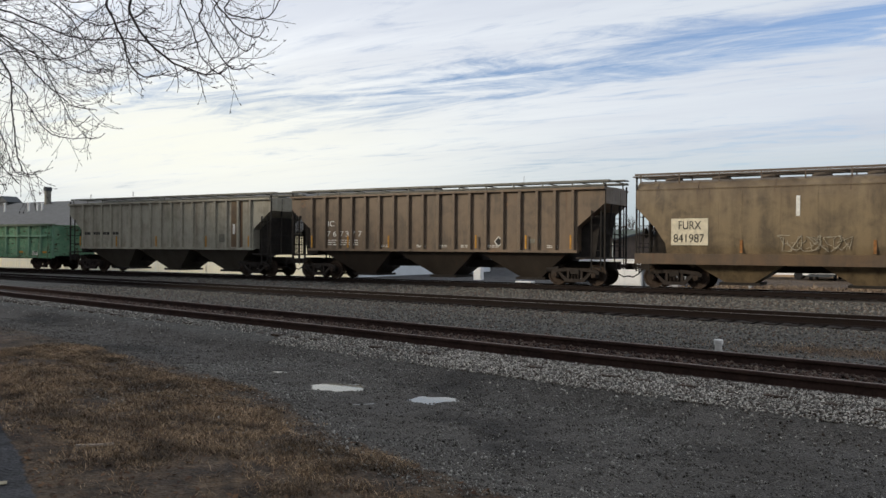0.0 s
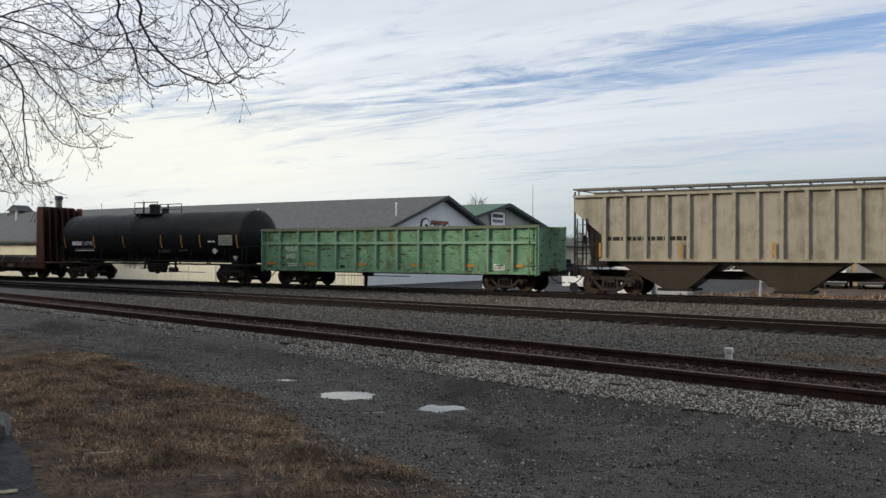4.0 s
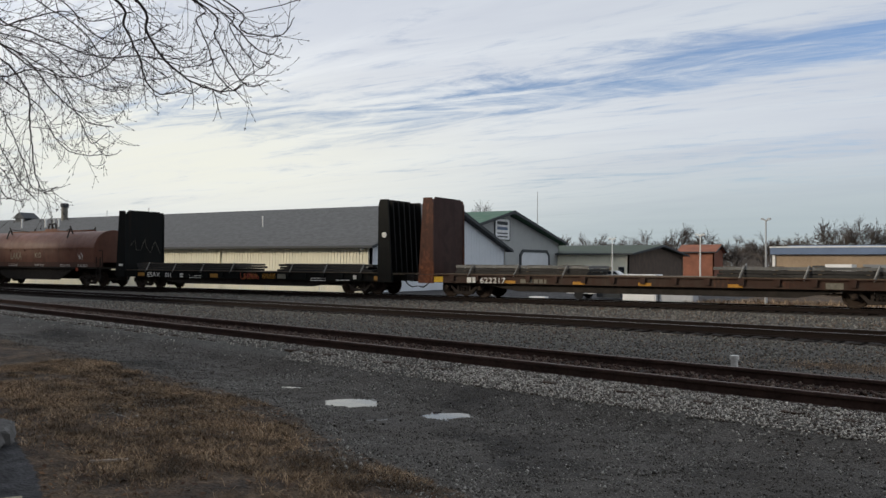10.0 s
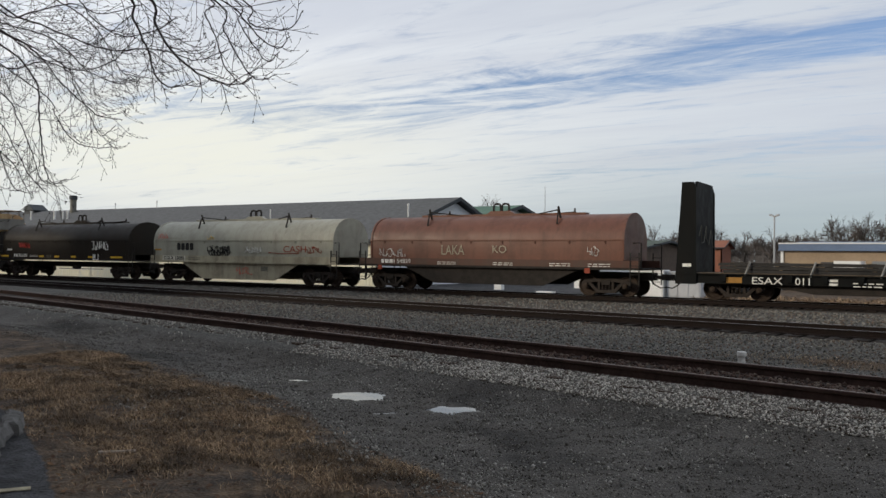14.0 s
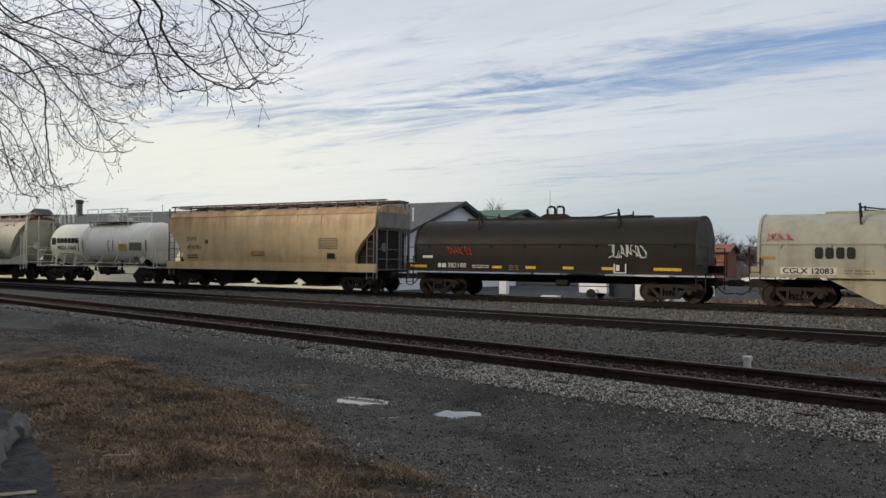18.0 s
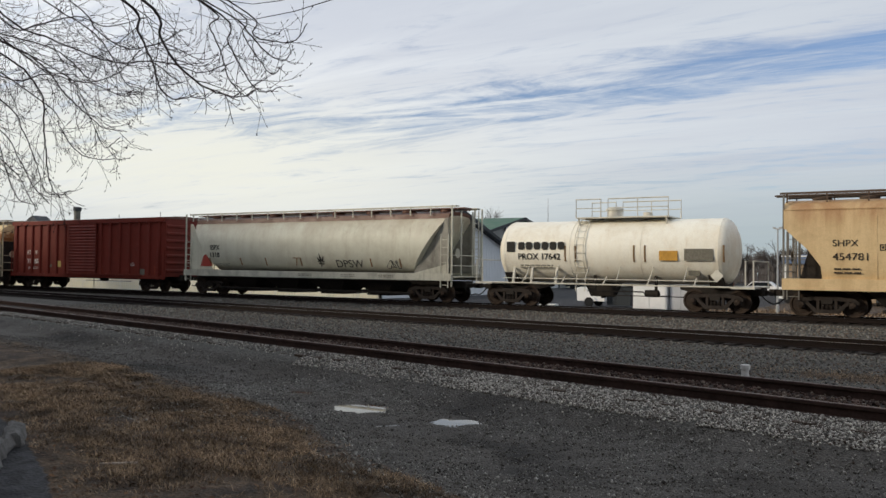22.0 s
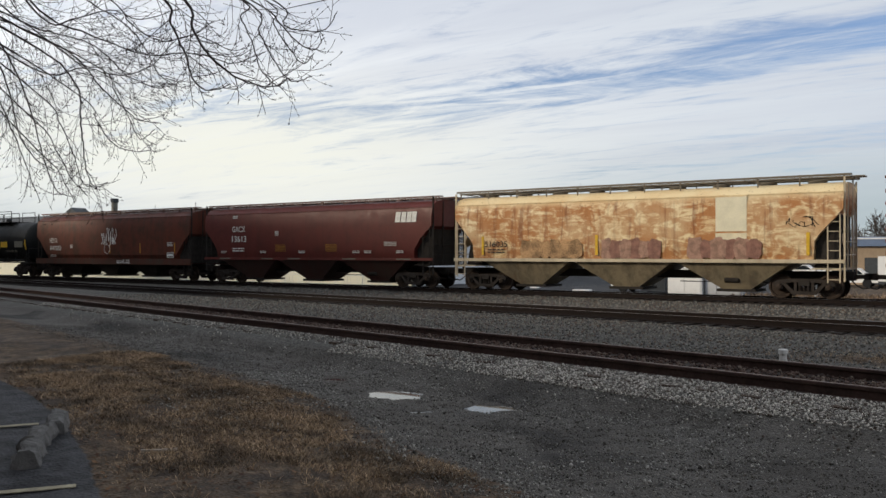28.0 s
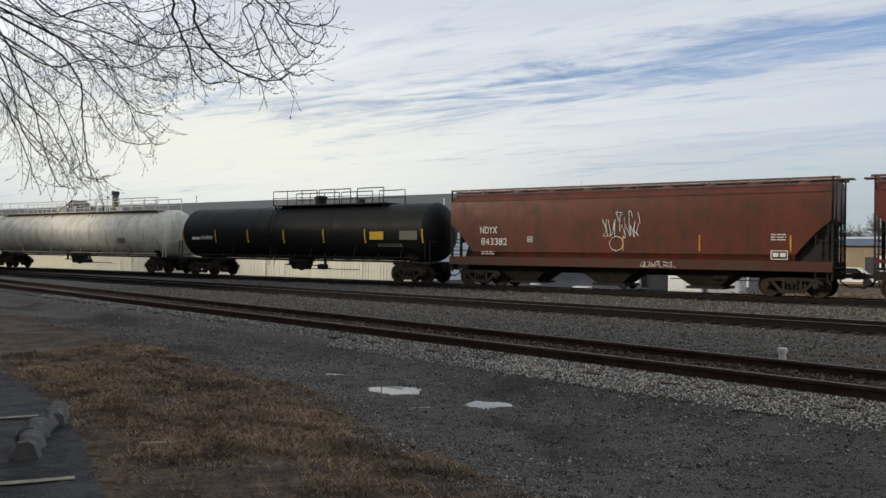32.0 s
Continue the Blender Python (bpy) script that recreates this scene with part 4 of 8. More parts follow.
def wheelset_mesh():
    s = Shape()
    for k in (-1, 1):
        prof = [(-0.065, 0.06), (-0.065, 0.16), (-0.02, 0.20), (-0.015, 0.36), (-0.05, 0.39), (-0.05, 0.455), (0.05, 0.455), (0.055, 0.478), (0.075, 0.478), (0.08, 0.40), (0.03, 0.37), (0.02, 0.20), (0.06, 0.15), (0.06, 0.06)]
        s.spin([(a * -k, r) for a, r in prof], 28, 0, k * 0.7525, 0, "y")
    s.spin([(-1.12, 0.07), (1.12, 0.07)], 10, axis="y")
    for k in (-1, 1):
        s.spin([(k * 1.09, 0.10), (k * 1.17, 0.10), (k * 1.18, 0.05)], 10, axis="y")
        for a in range(3):
            c = 2 * math.pi * a / 3
            s.spin([(k * 1.175, 0.022), (k * 1.20, 0.022)], 6, math.sin(c) * 0.06, 0, math.cos(c) * 0.06, "y")
    me = s.mesh("wheelset", True)
    me.materials.append(M_WHEEL)
    return me


def side_frame_mesh():
    s = Shape()
    # top and bottom members of the cast frame, pedestals and columns
    top = [(-1.10, 0.50), (-1.10, 0.62), (-0.95, 0.72), (-0.45, 0.78), (0.45, 0.78), (0.95, 0.72), (1.10, 0.62), (1.10, 0.50), (0.98, 0.50), (0.80, 0.60), (0.40, 0.64), (-0.40, 0.64), (-0.80, 0.60), (-0.98, 0.50)]
    s.prism(top, -0.09, 0.09)
    s.prism([(-0.80, 0.58), (-0.68, 0.62), (-0.34, 0.30), (0.34, 0.30), (0.68, 0.62), (0.80, 0.58), (0.42, 0.17), (-0.42, 0.17)], -0.085, 0.085)
    s.prism([(-0.36, 0.28), (-0.26, 0.28), (-0.26, 0.68), (-0.36, 0.68)], -0.08, 0.08)
    s.prism([(0.26, 0.28), (0.36, 0.28), (0.36, 0.68), (0.26, 0.68)], -0.08, 0.08)
    for k in (-1, 1):
        s.prism([(k * 0.889 - 0.13, 0.36), (k * 0.889 + 0.13, 0.36), (k * 0.889 + 0.16, 0.56), (k * 0.889 - 0.16, 0.56)], -0.10, 0.10)
    me = s.mesh("side_frame", False)
    me.materials.append(M_IRON)
    return me


def springs_mesh():
    s = Shape()
    for i in range(3):
        for j in range(5):
            s.spin([(j * 0.052, 0.055), (j * 0.052 + 0.02, 0.075), (j * 0.052 + 0.04, 0.055)], 8, -0.15 + 0.15 * i, 0, 0.30, "z")
    me = s.mesh("spring_nest", True)
    me.materials.append(M_IRON)
    return me


def bolster_mesh():
    s = Shape().box(-0.20, 0.20, -1.12, 1.12, 0.52, 0.72).box(-0.35, 0.35, -0.35, 0.35, 0.60, 0.80).box(-0.75, -0.70, -0.9, 0.9, 0.42, 0.52).box(0.70, 0.75, -0.9, 0.9, 0.42, 0.52)
    me = s.mesh("truck", False)
    me.materials.append(M_UNDER)
    return me


WHEELSET, SIDEFRAME, SPRINGS, BOLSTER = wheelset_mesh(), side_frame_mesh(), springs_mesh(), bolster_mesh()
WHEELS = {-1: [], 1: []}


def truck(car, x):
    t = part("truck", BOLSTER, None, car, "dark cast-steel bogie", at=(x, 0, 0))
    for k in (-1, 1):
        f = part("side_frame", SIDEFRAME, None, t, at=(0, k * 1.0, 0))
        part("spring_nest", SPRINGS, None, t, at=(0, k * 1.0, 0.0))
        w = part("wheelset", WHEELSET, None, t, at=(k * 0.889, 0, 0.478))
        WHEELS[k].append(w)
    return t


def coupler(car, x, k):
    s = Shape().box(min(x, x + k * 0.42), max(x, x + k * 0.42), -0.09, 0.09, 0.78, 0.95)
    s.box(min(x + k * 0.36, x + k * 0.62), max(x + k * 0.36, x + k * 0.62), -0.16, 0.14, 0.74, 1.0)
    part("coupler", s, M_IRON, car, "dark cast knuckle coupler")
    pts = [(x - k * 0.1, -0.35, 0.78), (x + k * 0.12, -0.36, 0.55), (x + k * 0.35, -0.34, 0.42), (x + k * 0.62, -0.3, 0.47)]
    part("air_hose", Shape().tube(pts, 0.028, 6), M_HOSE, car, "sagging black air hose")


def ladder(car, x, y, z0, z1, mat, w=0.42, step=0.36, face="side", label=""):
    s = Shape()
    a, b = ((x - w / 2, y), (x + w / 2, y)) if face == "side" else ((x, y - w / 2), (x, y + w / 2))
    for p in (a, b):
        s.beam((*p, z0), (*p, z1), 0.05, 0.04)
    z = z0 + 0.12
    while z < z1 - 0.05:
        s.beam((*a, z), (*b, z), 0.028)
        z += step
    return part("ladder", s, mat, car, label)


def lettering(car, text, x, z, h, mat, width=None, y=-1.56, tilt=0.0, name="lettering", font_bold=0.0):
    cu = bpy.data.curves.new("text", "FONT")
    cu.body, cu.size, cu.extrude, cu.offset = text, h / 0.70, 0.002, font_bold
    ob = bpy.data.objects.new("text", cu)
    scene.collection.objects.link(ob)
    bpy.context.view_layer.update()
    me = bpy.data.meshes.new_from_object(ob.evaluated_get(bpy.context.evaluated_depsgraph_get()))
    bpy.data.objects.remove(ob)
    bpy.data.curves.remove(cu)
    if width:
        xs = [v.co.x for v in me.vertices]
        k, lo = width / max(1e-4, max(xs) - min(xs)), min(xs)
        for v in me.vertices:
            v.co.x = (v.co.x - lo) * k
    me.name = name
    me.materials.append(mat)
    return part(name, me, None, car, at=(x, y, z), turn=(90 - tilt, 0, 0))


def decal(car, x0, x1, z0, z1, mat, y=-1.56, name="stencil", label=""):
    """A thin painted or bolted plate on the side that faces the yard."""
    s = Shape()
    if name == "stencil_box":
        # a stencilled outline with a letter-sized tick in it
        for a, b, c, d in ((x0, x1, z0, z0 + 0.03), (x0, x1, z1 - 0.03, z1), (x0, x0 + 0.03, z0, z1), (x1 - 0.03, x1, z0, z1), ((x0 + x1) / 2 - 0.03, (x0 + x1) / 2 + 0.03, z0 + 0.07, z1 - 0.07)):
            s.box(a, b, y - 0.004, y + 0.03, c, d)
    else:
        s.box(x0, x1, y - 0.004, y + 0.03, z0, z1)
    return part(name, s, mat, car, label)


def bars(car, x, z, w, rows, mat, y=-1.56, h=0.045, gap=0.095, seed=1):
    """Small print that cannot be read: broken lines."""
    rng, s = random.Random(seed), Shape()
    for r in range(rows):
        p = x
        while p < x + w:
            q = min(x + w, p + rng.uniform(0.12, 0.3))
            s.box(p, q, y - 0.003, y + 0.02, z - r * gap, z - r * gap + h)
            p = q + 0.06
    return tagged(part("small_print", s, mat, car), kind="stuff")


def scrawl(car, x, z, w, h, mat, seed, y=-1.575, strokes=6, r=0.017):
    rng, s = random.Random(seed), Shape()
    for i in range(strokes):
        cx = x + w * (i + 0.5) / strokes
        a, pts = rng.uniform(0, 6), []
        for k in range(9):
            t = k / 8
            pts.append((cx + math.sin(a + t * rng.uniform(3, 6)) * w / strokes * 0.75, y, z + h * 0.5 + math.cos(a * 1.7 + t * rng.uniform(2, 6)) * h * 0.5))
        s.tube(pts, r, 4)
    return part("graffiti", s, mat, car, "sprayed graffiti scrawl")


def car_root(a, b, label, category, shift=0.0):
    c = (a + b) / 2 + shift
    ob = thing("freight_car", (c, TRAIN_Y, 0), label, category, "cars of the freight train")
    TRAIN.append((ob, c))
    return ob, (b - a) / 2


def under(car, h, tc=1.5, sill=None, stub=0.0):
    if not stub:
        part("centre_sill", Shape().box(-h - 0.12, h + 0.12, -0.33, 0.33, 0.72, 1.06), sill or M_UNDER, car)
    for k in (-1, 1):
        if stub:
            part("stub_sill", Shape().prism([(k * (h + 0.12), 0.72), (k * (h + 0.12), 1.06), (k * (h - stub), 1.06), (k * (h - stub), 0.92), (k * (h - stub + 0.7), 0.72)], -0.33, 0.33), sill or M_UNDER, car)
        truck(car, k * (h - tc))
        coupler(car, k * (h + 0.1), k)


def brake_gear(car, x, mat=None):
    part("brake_cylinder", Shape().spin([(-0.3, 0.02), (-0.3, 0.15), (0.25, 0.15), (0.32, 0.05)], 12, x, -0.9, 0.72, "x"), mat or M_UNDER, car)
    part("brake_rod", Shape().tube([(x - 2.2, -0.7, 0.6), (x + 2.4, -0.7, 0.6)], 0.02, 5), mat or M_UNDER, car)


def loft(section, ends):
    """A car body: a half section of (y, z) from the bottom up, and the body's end in x by height."""
    s = Shape()
    pts = [(-y, z) for y, z in section] + [(y, z) for y, z in reversed(section) if y > 1e-6]
    n = len(pts)
    for k in (-1, 1):
        s.v += [(k * ends(z), y, z) for y, z in pts]
    s.f += [(i, i + 1, n + i + 1, n + i) for i in range(n - 1)] + [(n - 1, 0, n, 2 * n - 1)]
    m = len(section)
    for k in (0, 1):
        o = len(s.v)
        s.v += [s.v[k * n + i] for i in range(n)]
        for i in range(m - 1):
            a, b, c, d = o + i, o + i + 1, o + n - 2 - i, o + n - 1 - i
            s.f.append((a, b, c, d) if c != b else (a, b, d))
    return s


def end_line(*pts):
    """x of the body's end as a function of z, by straight pieces."""
    zs, xs = [p[0] for p in pts], [p[1] for p in pts]
    return lambda z: float(np.interp(z, zs, xs))


def running_board(car, h, z, mat, half=0.36, posts=9, rail=None):
    part("running_board", Shape().box(-h, h, -half, half, z - 0.03, z + 0.02), mat, car, "steel grating roof walk")
    post = Shape().box(-0.025, 0.025, -half - 0.5, half + 0.5, -0.02, 0.02).mesh("roof_bracket")
    for i in range(posts):
        part("roof_bracket", post, mat, car, at=(-h + 0.4 + (2 * h - 0.8) * i / (posts - 1), 0, z - 0.06))


def side_walks(car, h, z, mat, y=1.05, drop=0.33, posts=11):
    """Walkways along both edges of the roof, on short posts."""
    post = Shape().beam((0, 0, 0), (0, 0, drop), 0.05).mesh("walk_post")
    for k in (-1, 1):
        part("roof_walk", Shape().box(-h, h, k * y - 0.16, k * y + 0.16, z - 0.025, z + 0.025).box(-h, h, k * (y + 0.16) - 0.015, k * (y + 0.16) + 0.015, z - 0.06, z + 0.025), mat, car, "thin steel roof walk")
        for i in range(posts):
            part("walk_post", post, mat, car, at=(-h + 0.25 + (2 * h - 0.5) * i / (posts - 1), k * (y + 0.13), z - drop - 0.02))


def roof_hatches(car, h, z, mat, n=8):
    m = Shape().spin([(0, 0.36), (0.10, 0.36), (0.14, 0.30), (0.16, 0.05)], 14, axis="z").mesh("hatch", True)
    for i in range(n):
        part("hatch", m, mat, car, at=(-h + 1.2 + (2 * h - 2.4) * i / (n - 1), 0, z))


def end_cage(car, h, z0, z1, mat, y=1.42, inner=1.3, ladders=True):
    """Platform, corner posts, ladders and grab rails at both ends."""
    for k in (-1, 1):
        part("end_platform", Shape().box(min(k * (h - inner), k * h), max(k * (h - inner), k * h), -1.45, 1.45, z0 - 0.06, z0), mat, car)
        for j in (-1, 1):
            part("corner_post", Shape().beam((k * (h - 0.03), j * y, z0 - 0.5), (k * (h - 0.03), j * y, z1), 0.065), mat, car)
            part("end_brace", Shape().beam((k * (h - 0.05), j * 0.55, z0), (k * (h - 0.05), j * 0.55, z1 - 0.2), 0.06), mat, car)
            if ladders:
                ladder(car, k * (h - 0.38), j * (y + 0.09), z0 - 0.55, z0 + 2.0, mat)
        for zz in (1.0, 0.5):
            part("end_rail", Shape().tube([(k * (h - 0.03), -y, z0 + zz), (k * (h - 0.03), y, z0 + zz)], 0.022, 5), mat, car)
        ladder(car, k * (h - 0.06), 0.95, z0, z1 - 0.1, mat, face="end")
        part("brake_wheel", Shape().spin([(-0.02, 0.20), (0.0, 0.24), (0.02, 0.20), (0.0, 0.17)], 16, k * (h - 0.2), -0.6, z0 + 1.1, "x"), mat, car)


def bays(car, centres, top, z_top, z_bot, mat, half=1.6, toe=0.5, lean=0.0):
    for c in centres:
        s = Shape()
        lo = [(c + lean - toe, -0.75, z_bot), (c + lean + toe, -0.75, z_bot), (c + lean + toe, 0.75, z_bot), (c + lean - toe, 0.75, z_bot)]
        hi = [(c - half, -1.42, z_top), (c + half, -1.42, z_top), (c + half, 1.42, z_top), (c - half, 1.42, z_top)]
        s.add(lo + hi, [(0, 1, 2, 3), (4, 5, 6, 7), (0, 1, 5, 4), (1, 2, 6, 5), (2, 3, 7, 6), (3, 0, 4, 7)])
        bay = part("hopper_bay", s, mat, car, "sloped discharge hopper")
        part("outlet_gate", Shape().box(c + lean - toe - 0.22, c + lean + toe + 0.22, -0.85, 0.85, z_bot - 0.10, z_bot + 0.01), M_UNDER, bay)


# --- covered hoppers with ribbed sides ---
def ribbed_hopper(a, b, body_m, bay_m, roof_m, label, ribs, stripes):
    car, h = car_root(a, b, label, "hopper car")
    under(car, h)
    ends = end_line((1.45, h - 1.25), (2.55, h - 1.25), (3.55, h - 0.02), (4.6, h - 0.02))
    sec = [(1.46, 1.5), (1.46, 2.55), (1.46, 3.55), (1.46, 4.2), (1.0, 4.25), (0.0, 4.29)]
    part("body", loft(sec, ends), body_m, car)
    rib = Shape().prism([(-0.075, -1.57), (-0.055, -1.595), (0.055, -1.595), (0.075, -1.57), (0.085, -1.455), (-0.085, -1.455)], 1.52, 4.16, "z").mesh("rib")
    rib.materials.append(body_m)
    for i in range(ribs):
        x = -h + 1.42 + (2 * h - 2.84) * i / (ribs - 1)
        part("rib", rib, None, car, at=(x, 0, 0))
        part("rib", rib, None, car, at=(x, 0, 0), turn=(0, 0, 180))
    for k in (-1, 1):
        part("top_chord", Shape().box(-h, h, min(k * 1.44, k * 1.61), max(k * 1.44, k * 1.61), 4.14, 4.24), body_m, car)
        part("side_sill", Shape().box(-h + 1.2, h - 1.2, min(k * 1.40, k * 1.61), max(k * 1.40, k * 1.61), 1.44, 1.55), body_m, car)
    running_board(car, h + 0.45, 4.58, roof_m, 0.28, 12)
    part("hatch_trough", Shape().box(-h + 0.5, h - 0.5, -0.35, 0.35, 4.27, 4.37), roof_m, car, "long roof loading hatch")
    side_walks(car, h + 0.1, 4.53, roof_m, 1.15, 0.28, 13)
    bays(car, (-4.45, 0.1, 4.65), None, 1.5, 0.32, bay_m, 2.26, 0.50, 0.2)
    end_cage(car, h, 1.25, 4.4, M_UNDER, 1.42, 1.3)
    for k in (-1, 1):
        # a dark wedge that stands in for the shade under the sloped sheet
        part("end_shade_wedge", Shape().prism([(k * (h - 1.32), 1.25), (k * (h - 1.30), 2.5), (k * (h - 0.35), 3.20), (k * (h - 0.62), 1.25)], -0.95, 0.95), M_UNDER, car, "dark wedge filling the shade under the sloped sheet")
    for x in stripes:
        decal(car, x - 0.04, x + 0.04, 1.6, 2.2, M_AMBER, -1.60, "reflector_stripe", "amber reflector stripe")
    brake_gear(car, 6.0)
    return car, h


P_IC = paint("faded_brown_hopper_paint", (0.175, 0.125, 0.083), rust=(0.19, 0.090, 0.035), rusty=0.46, dirty=0.72)
# bay base colour set far darker than the body's, dirt streaks over it
P_ICBAY = paint("dark_brown_bay_paint", (0.040, 0.032, 0.026), rusty=0.2, dirty=0.7)
P_ICROOF = paint("grey_weathered_roof_paint", (0.15, 0.15, 0.13), rusty=0.2)
P_GREYH = paint("grey_hopper_paint", (0.37, 0.345, 0.275), rusty=0.28, dirty=0.62, dirt=(0.12, 0.10, 0.07))
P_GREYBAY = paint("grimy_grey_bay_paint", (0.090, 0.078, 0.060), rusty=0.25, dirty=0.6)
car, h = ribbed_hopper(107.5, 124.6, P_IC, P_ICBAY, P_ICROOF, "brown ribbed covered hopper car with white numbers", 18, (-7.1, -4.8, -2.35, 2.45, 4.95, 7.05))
lettering(car, "IC", -6.15, 2.68, 0.26, M_WHITE, 0.42, -1.475)
for d, x in zip("767377", (-6.2, -5.82, -5.38, -5.05, -4.66, -4.25)):
    lettering(car, d, x, 2.16, 0.27, M_WHITE, 0.22, -1.475)
bars(car, -6.15, 1.95, 1.9, 3, M_WHITE, -1.475, 0.04, 0.11, 4)
for i, x in enumerate((-2.9, -0.8, 0.35, 1.6, 3.0, 5.9)):
    bars(car, x, 1.72, 0.5, 2, M_WHITE, -1.475, 0.03, 0.07, i)
part("hazard_placard", Shape().prism([(-0.24, 0), (0, -0.24), (0.24, 0), (0, 0.24)], -0.006, 0.02), M_BLACK, car, "diamond placard", at=(3.56, -1.475, 1.92))
part("placard_edge", Shape().prism([(-0.24, 0), (0, -0.24), (0.24, 0), (0, 0.24), (0, 0.19), (0.19, 0), (0, -0.19), (-0.19, 0), (0, 0.19), (0, 0.24)], -0.012, -0.006), M_WHITE, car, "white placard edge", at=(3.56, -1.475, 1.92))
decal(car, 5.05, 5.6, 1.85, 2.05, M_GREYCARD, -1.475, "data_panel")

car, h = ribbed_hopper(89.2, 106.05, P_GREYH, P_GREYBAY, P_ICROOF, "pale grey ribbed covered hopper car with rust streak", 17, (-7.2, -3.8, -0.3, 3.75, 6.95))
decal(car, 4.65, 5.25, 1.85, 2.3, M_GREYCARD, -1.475, "data_panel", "dark painted-out panel")
decal(car, 5.68, 5.85, 2.3, 2.85, M_WHITE, -1.475, "label_plate", "pale label plate")
decal(car, 5.56, 6.40, 1.6, 4.11, paint("rusted_panel", (0.165, 0.105, 0.055), rusty=0.5, dirty=0.7), -1.464, "rust_streak", "brown rusted panel")
decal(car, 6.02, 6.28, 1.6, 4.11, paint("rust_streak", (0.075, 0.030, 0.022), rusty=0.4), -1.468, "rust_streak", "dark rust streak down a panel")
bars(car, -6.9, 2.3, 3.4, 1, M_BLACK, -1.475, 0.16, 0.2, 8)


# --- smooth-sided covered hoppers ---
def smooth_hopper(a, b, body_m, sill_m, roof_m, under_m, label, zl=3.3, zs=1.85, inset=1.25, bay_n=3, seams=(), walk_y=0.95, cage_m=None, sill_z=(1.02, 1.45), pitch=4.65, mid=-0.15, walk_z=4.72, end_m=None):
    car, h = car_root(a, b, label, "hopper car")
    under(car, h, 1.5)
    ends = end_line((1.3, h - inset - 0.05), (zs, h - inset), ((zs + zl) / 2, h - inset * 0.62), (zl, h - 0.06), (4.6, h - 0.02))
    sec = [(1.42, 1.40), (1.50, 1.62), (1.54, zs), (1.555, 2.5), (1.555, zl), (1.54, 3.75), (1.48, 4.02), (1.42, 4.06), (1.30, 4.22), (1.05, 4.36), (0.6, 4.45), (0.0, 4.48)]
    part("body", loft(sec, ends), body_m, car, smooth=True)
    part("roof_seam", Shape().box(-h + 0.05, h - 0.05, -1.505, -1.455, 4.02, 4.06), body_m, car)
    part("roof_seam", Shape().box(-h + 0.05, h - 0.05, 1.455, 1.505, 4.02, 4.06), body_m, car)
    for x in seams:
        part("panel_seam", Shape().prism([(-1.50, 1.5), (-1.562, zs), (-1.562, 3.7), (-1.49, 4.05), (-1.47, 4.05), (-1.54, 3.7), (-1.54, zs), (-1.48, 1.5)], x - 0.02, x + 0.02, "x"), body_m, car)
    for k in (-1, 1):
        part("side_sill", Shape().box(-h, h, min(k * 1.38, k * 1.575), max(k * 1.38, k * 1.575), *sill_z), sill_m, car)
    side_walks(car, h + 0.15, walk_z, roof_m, walk_y, walk_z - 4.36, 12)
    running_board(car, h + 0.5, walk_z - 0.02, roof_m, 0.3, 10)
    if end_m:
        part("end_sheet", Shape().box(h - 0.01, h + 0.025, -1.45, 1.45, zl - 0.05, 4.1), end_m, car, "grey sheet of the car's end")
    roof_hatches(car, h, min(4.46, walk_z - 0.18), roof_m, 9)
    end_cage(car, h, 1.2, 4.6, cage_m or M_UNDER, 1.42, inset + 0.1)
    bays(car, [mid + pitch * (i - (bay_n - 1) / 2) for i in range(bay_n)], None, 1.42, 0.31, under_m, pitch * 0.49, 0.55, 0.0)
    # dark wedges stand in for the shade under both sloped sheets
    for k in (-1, 1):
        part("end_shade_wedge", Shape().prism([(k * (h - inset - 0.1), 1.2), (k * (h - inset - 0.05), zs - 0.02), (k * (h - inset * 0.62 - 0.02), (zs + zl) / 2 - 0.06), (k * (h - inset * 0.35), 1.2)], -0.95, 0.95), M_UNDER, car, "dark wedge filling the shade under the sloped sheet")
    # solid dark fill put where the open end lies in shade
    part("end_shade_fill", Shape().prism([(h - inset + 0.02, 1.2), (h - inset + 0.02, zs - 0.02), (h - inset * 0.62 + 0.02, (zs + zl) / 2 - 0.04), (h - 0.22, zl - 0.10), (h - 0.22, 1.2)], -1.28, 1.28), M_UNDER, car, "dark fill for the shaded opening at the car's end")
    brake_gear(car, h - 4.2)
    return car, h


P_TAN = paint("dusty_tan_hopper_paint", (0.225, 0.168, 0.098), rust=(0.085, 0.055, 0.032), rusty=0.30, dirty=0.75, dirt=(0.05, 0.04, 0.03), top=0.6)
P_TANSILL = paint("grimy_tan_sill_paint", (0.135, 0.088, 0.052), rusty=0.35, dirty=0.7)
P_TANROOF = paint("dusty_brown_roof_paint", (0.13, 0.10, 0.075), rusty=0.3)
car, h = smooth_hopper(125.9, 143.5, P_TAN, P_TANSILL, P_TANROOF, P_TAN, "dusty tan covered hopper car with white number panel", seams=(-4.6, -1.9, 0.8, 3.5, 6.2))
panel = decal(car, -7.3, -5.85, 1.78, 2.85, plain("cream_number_panel", (0.62, 0.56, 0.42), 0.6, 0.0, 0.15, 4.0), -1.575, "number_panel", "pale number panel")
lettering(car, "FURX", -7.0, 2.42, 0.33, M_BLACK, 0.88, -1.585)
lettering(car, "841987", -7.2, 1.9, 0.33, M_BLACK, 1.2, -1.585)
decal(car, -2.64, -2.5, 2.9, 3.66, M_WHITE, -1.565, "chalk_stripe", "vertical white chalk mark")
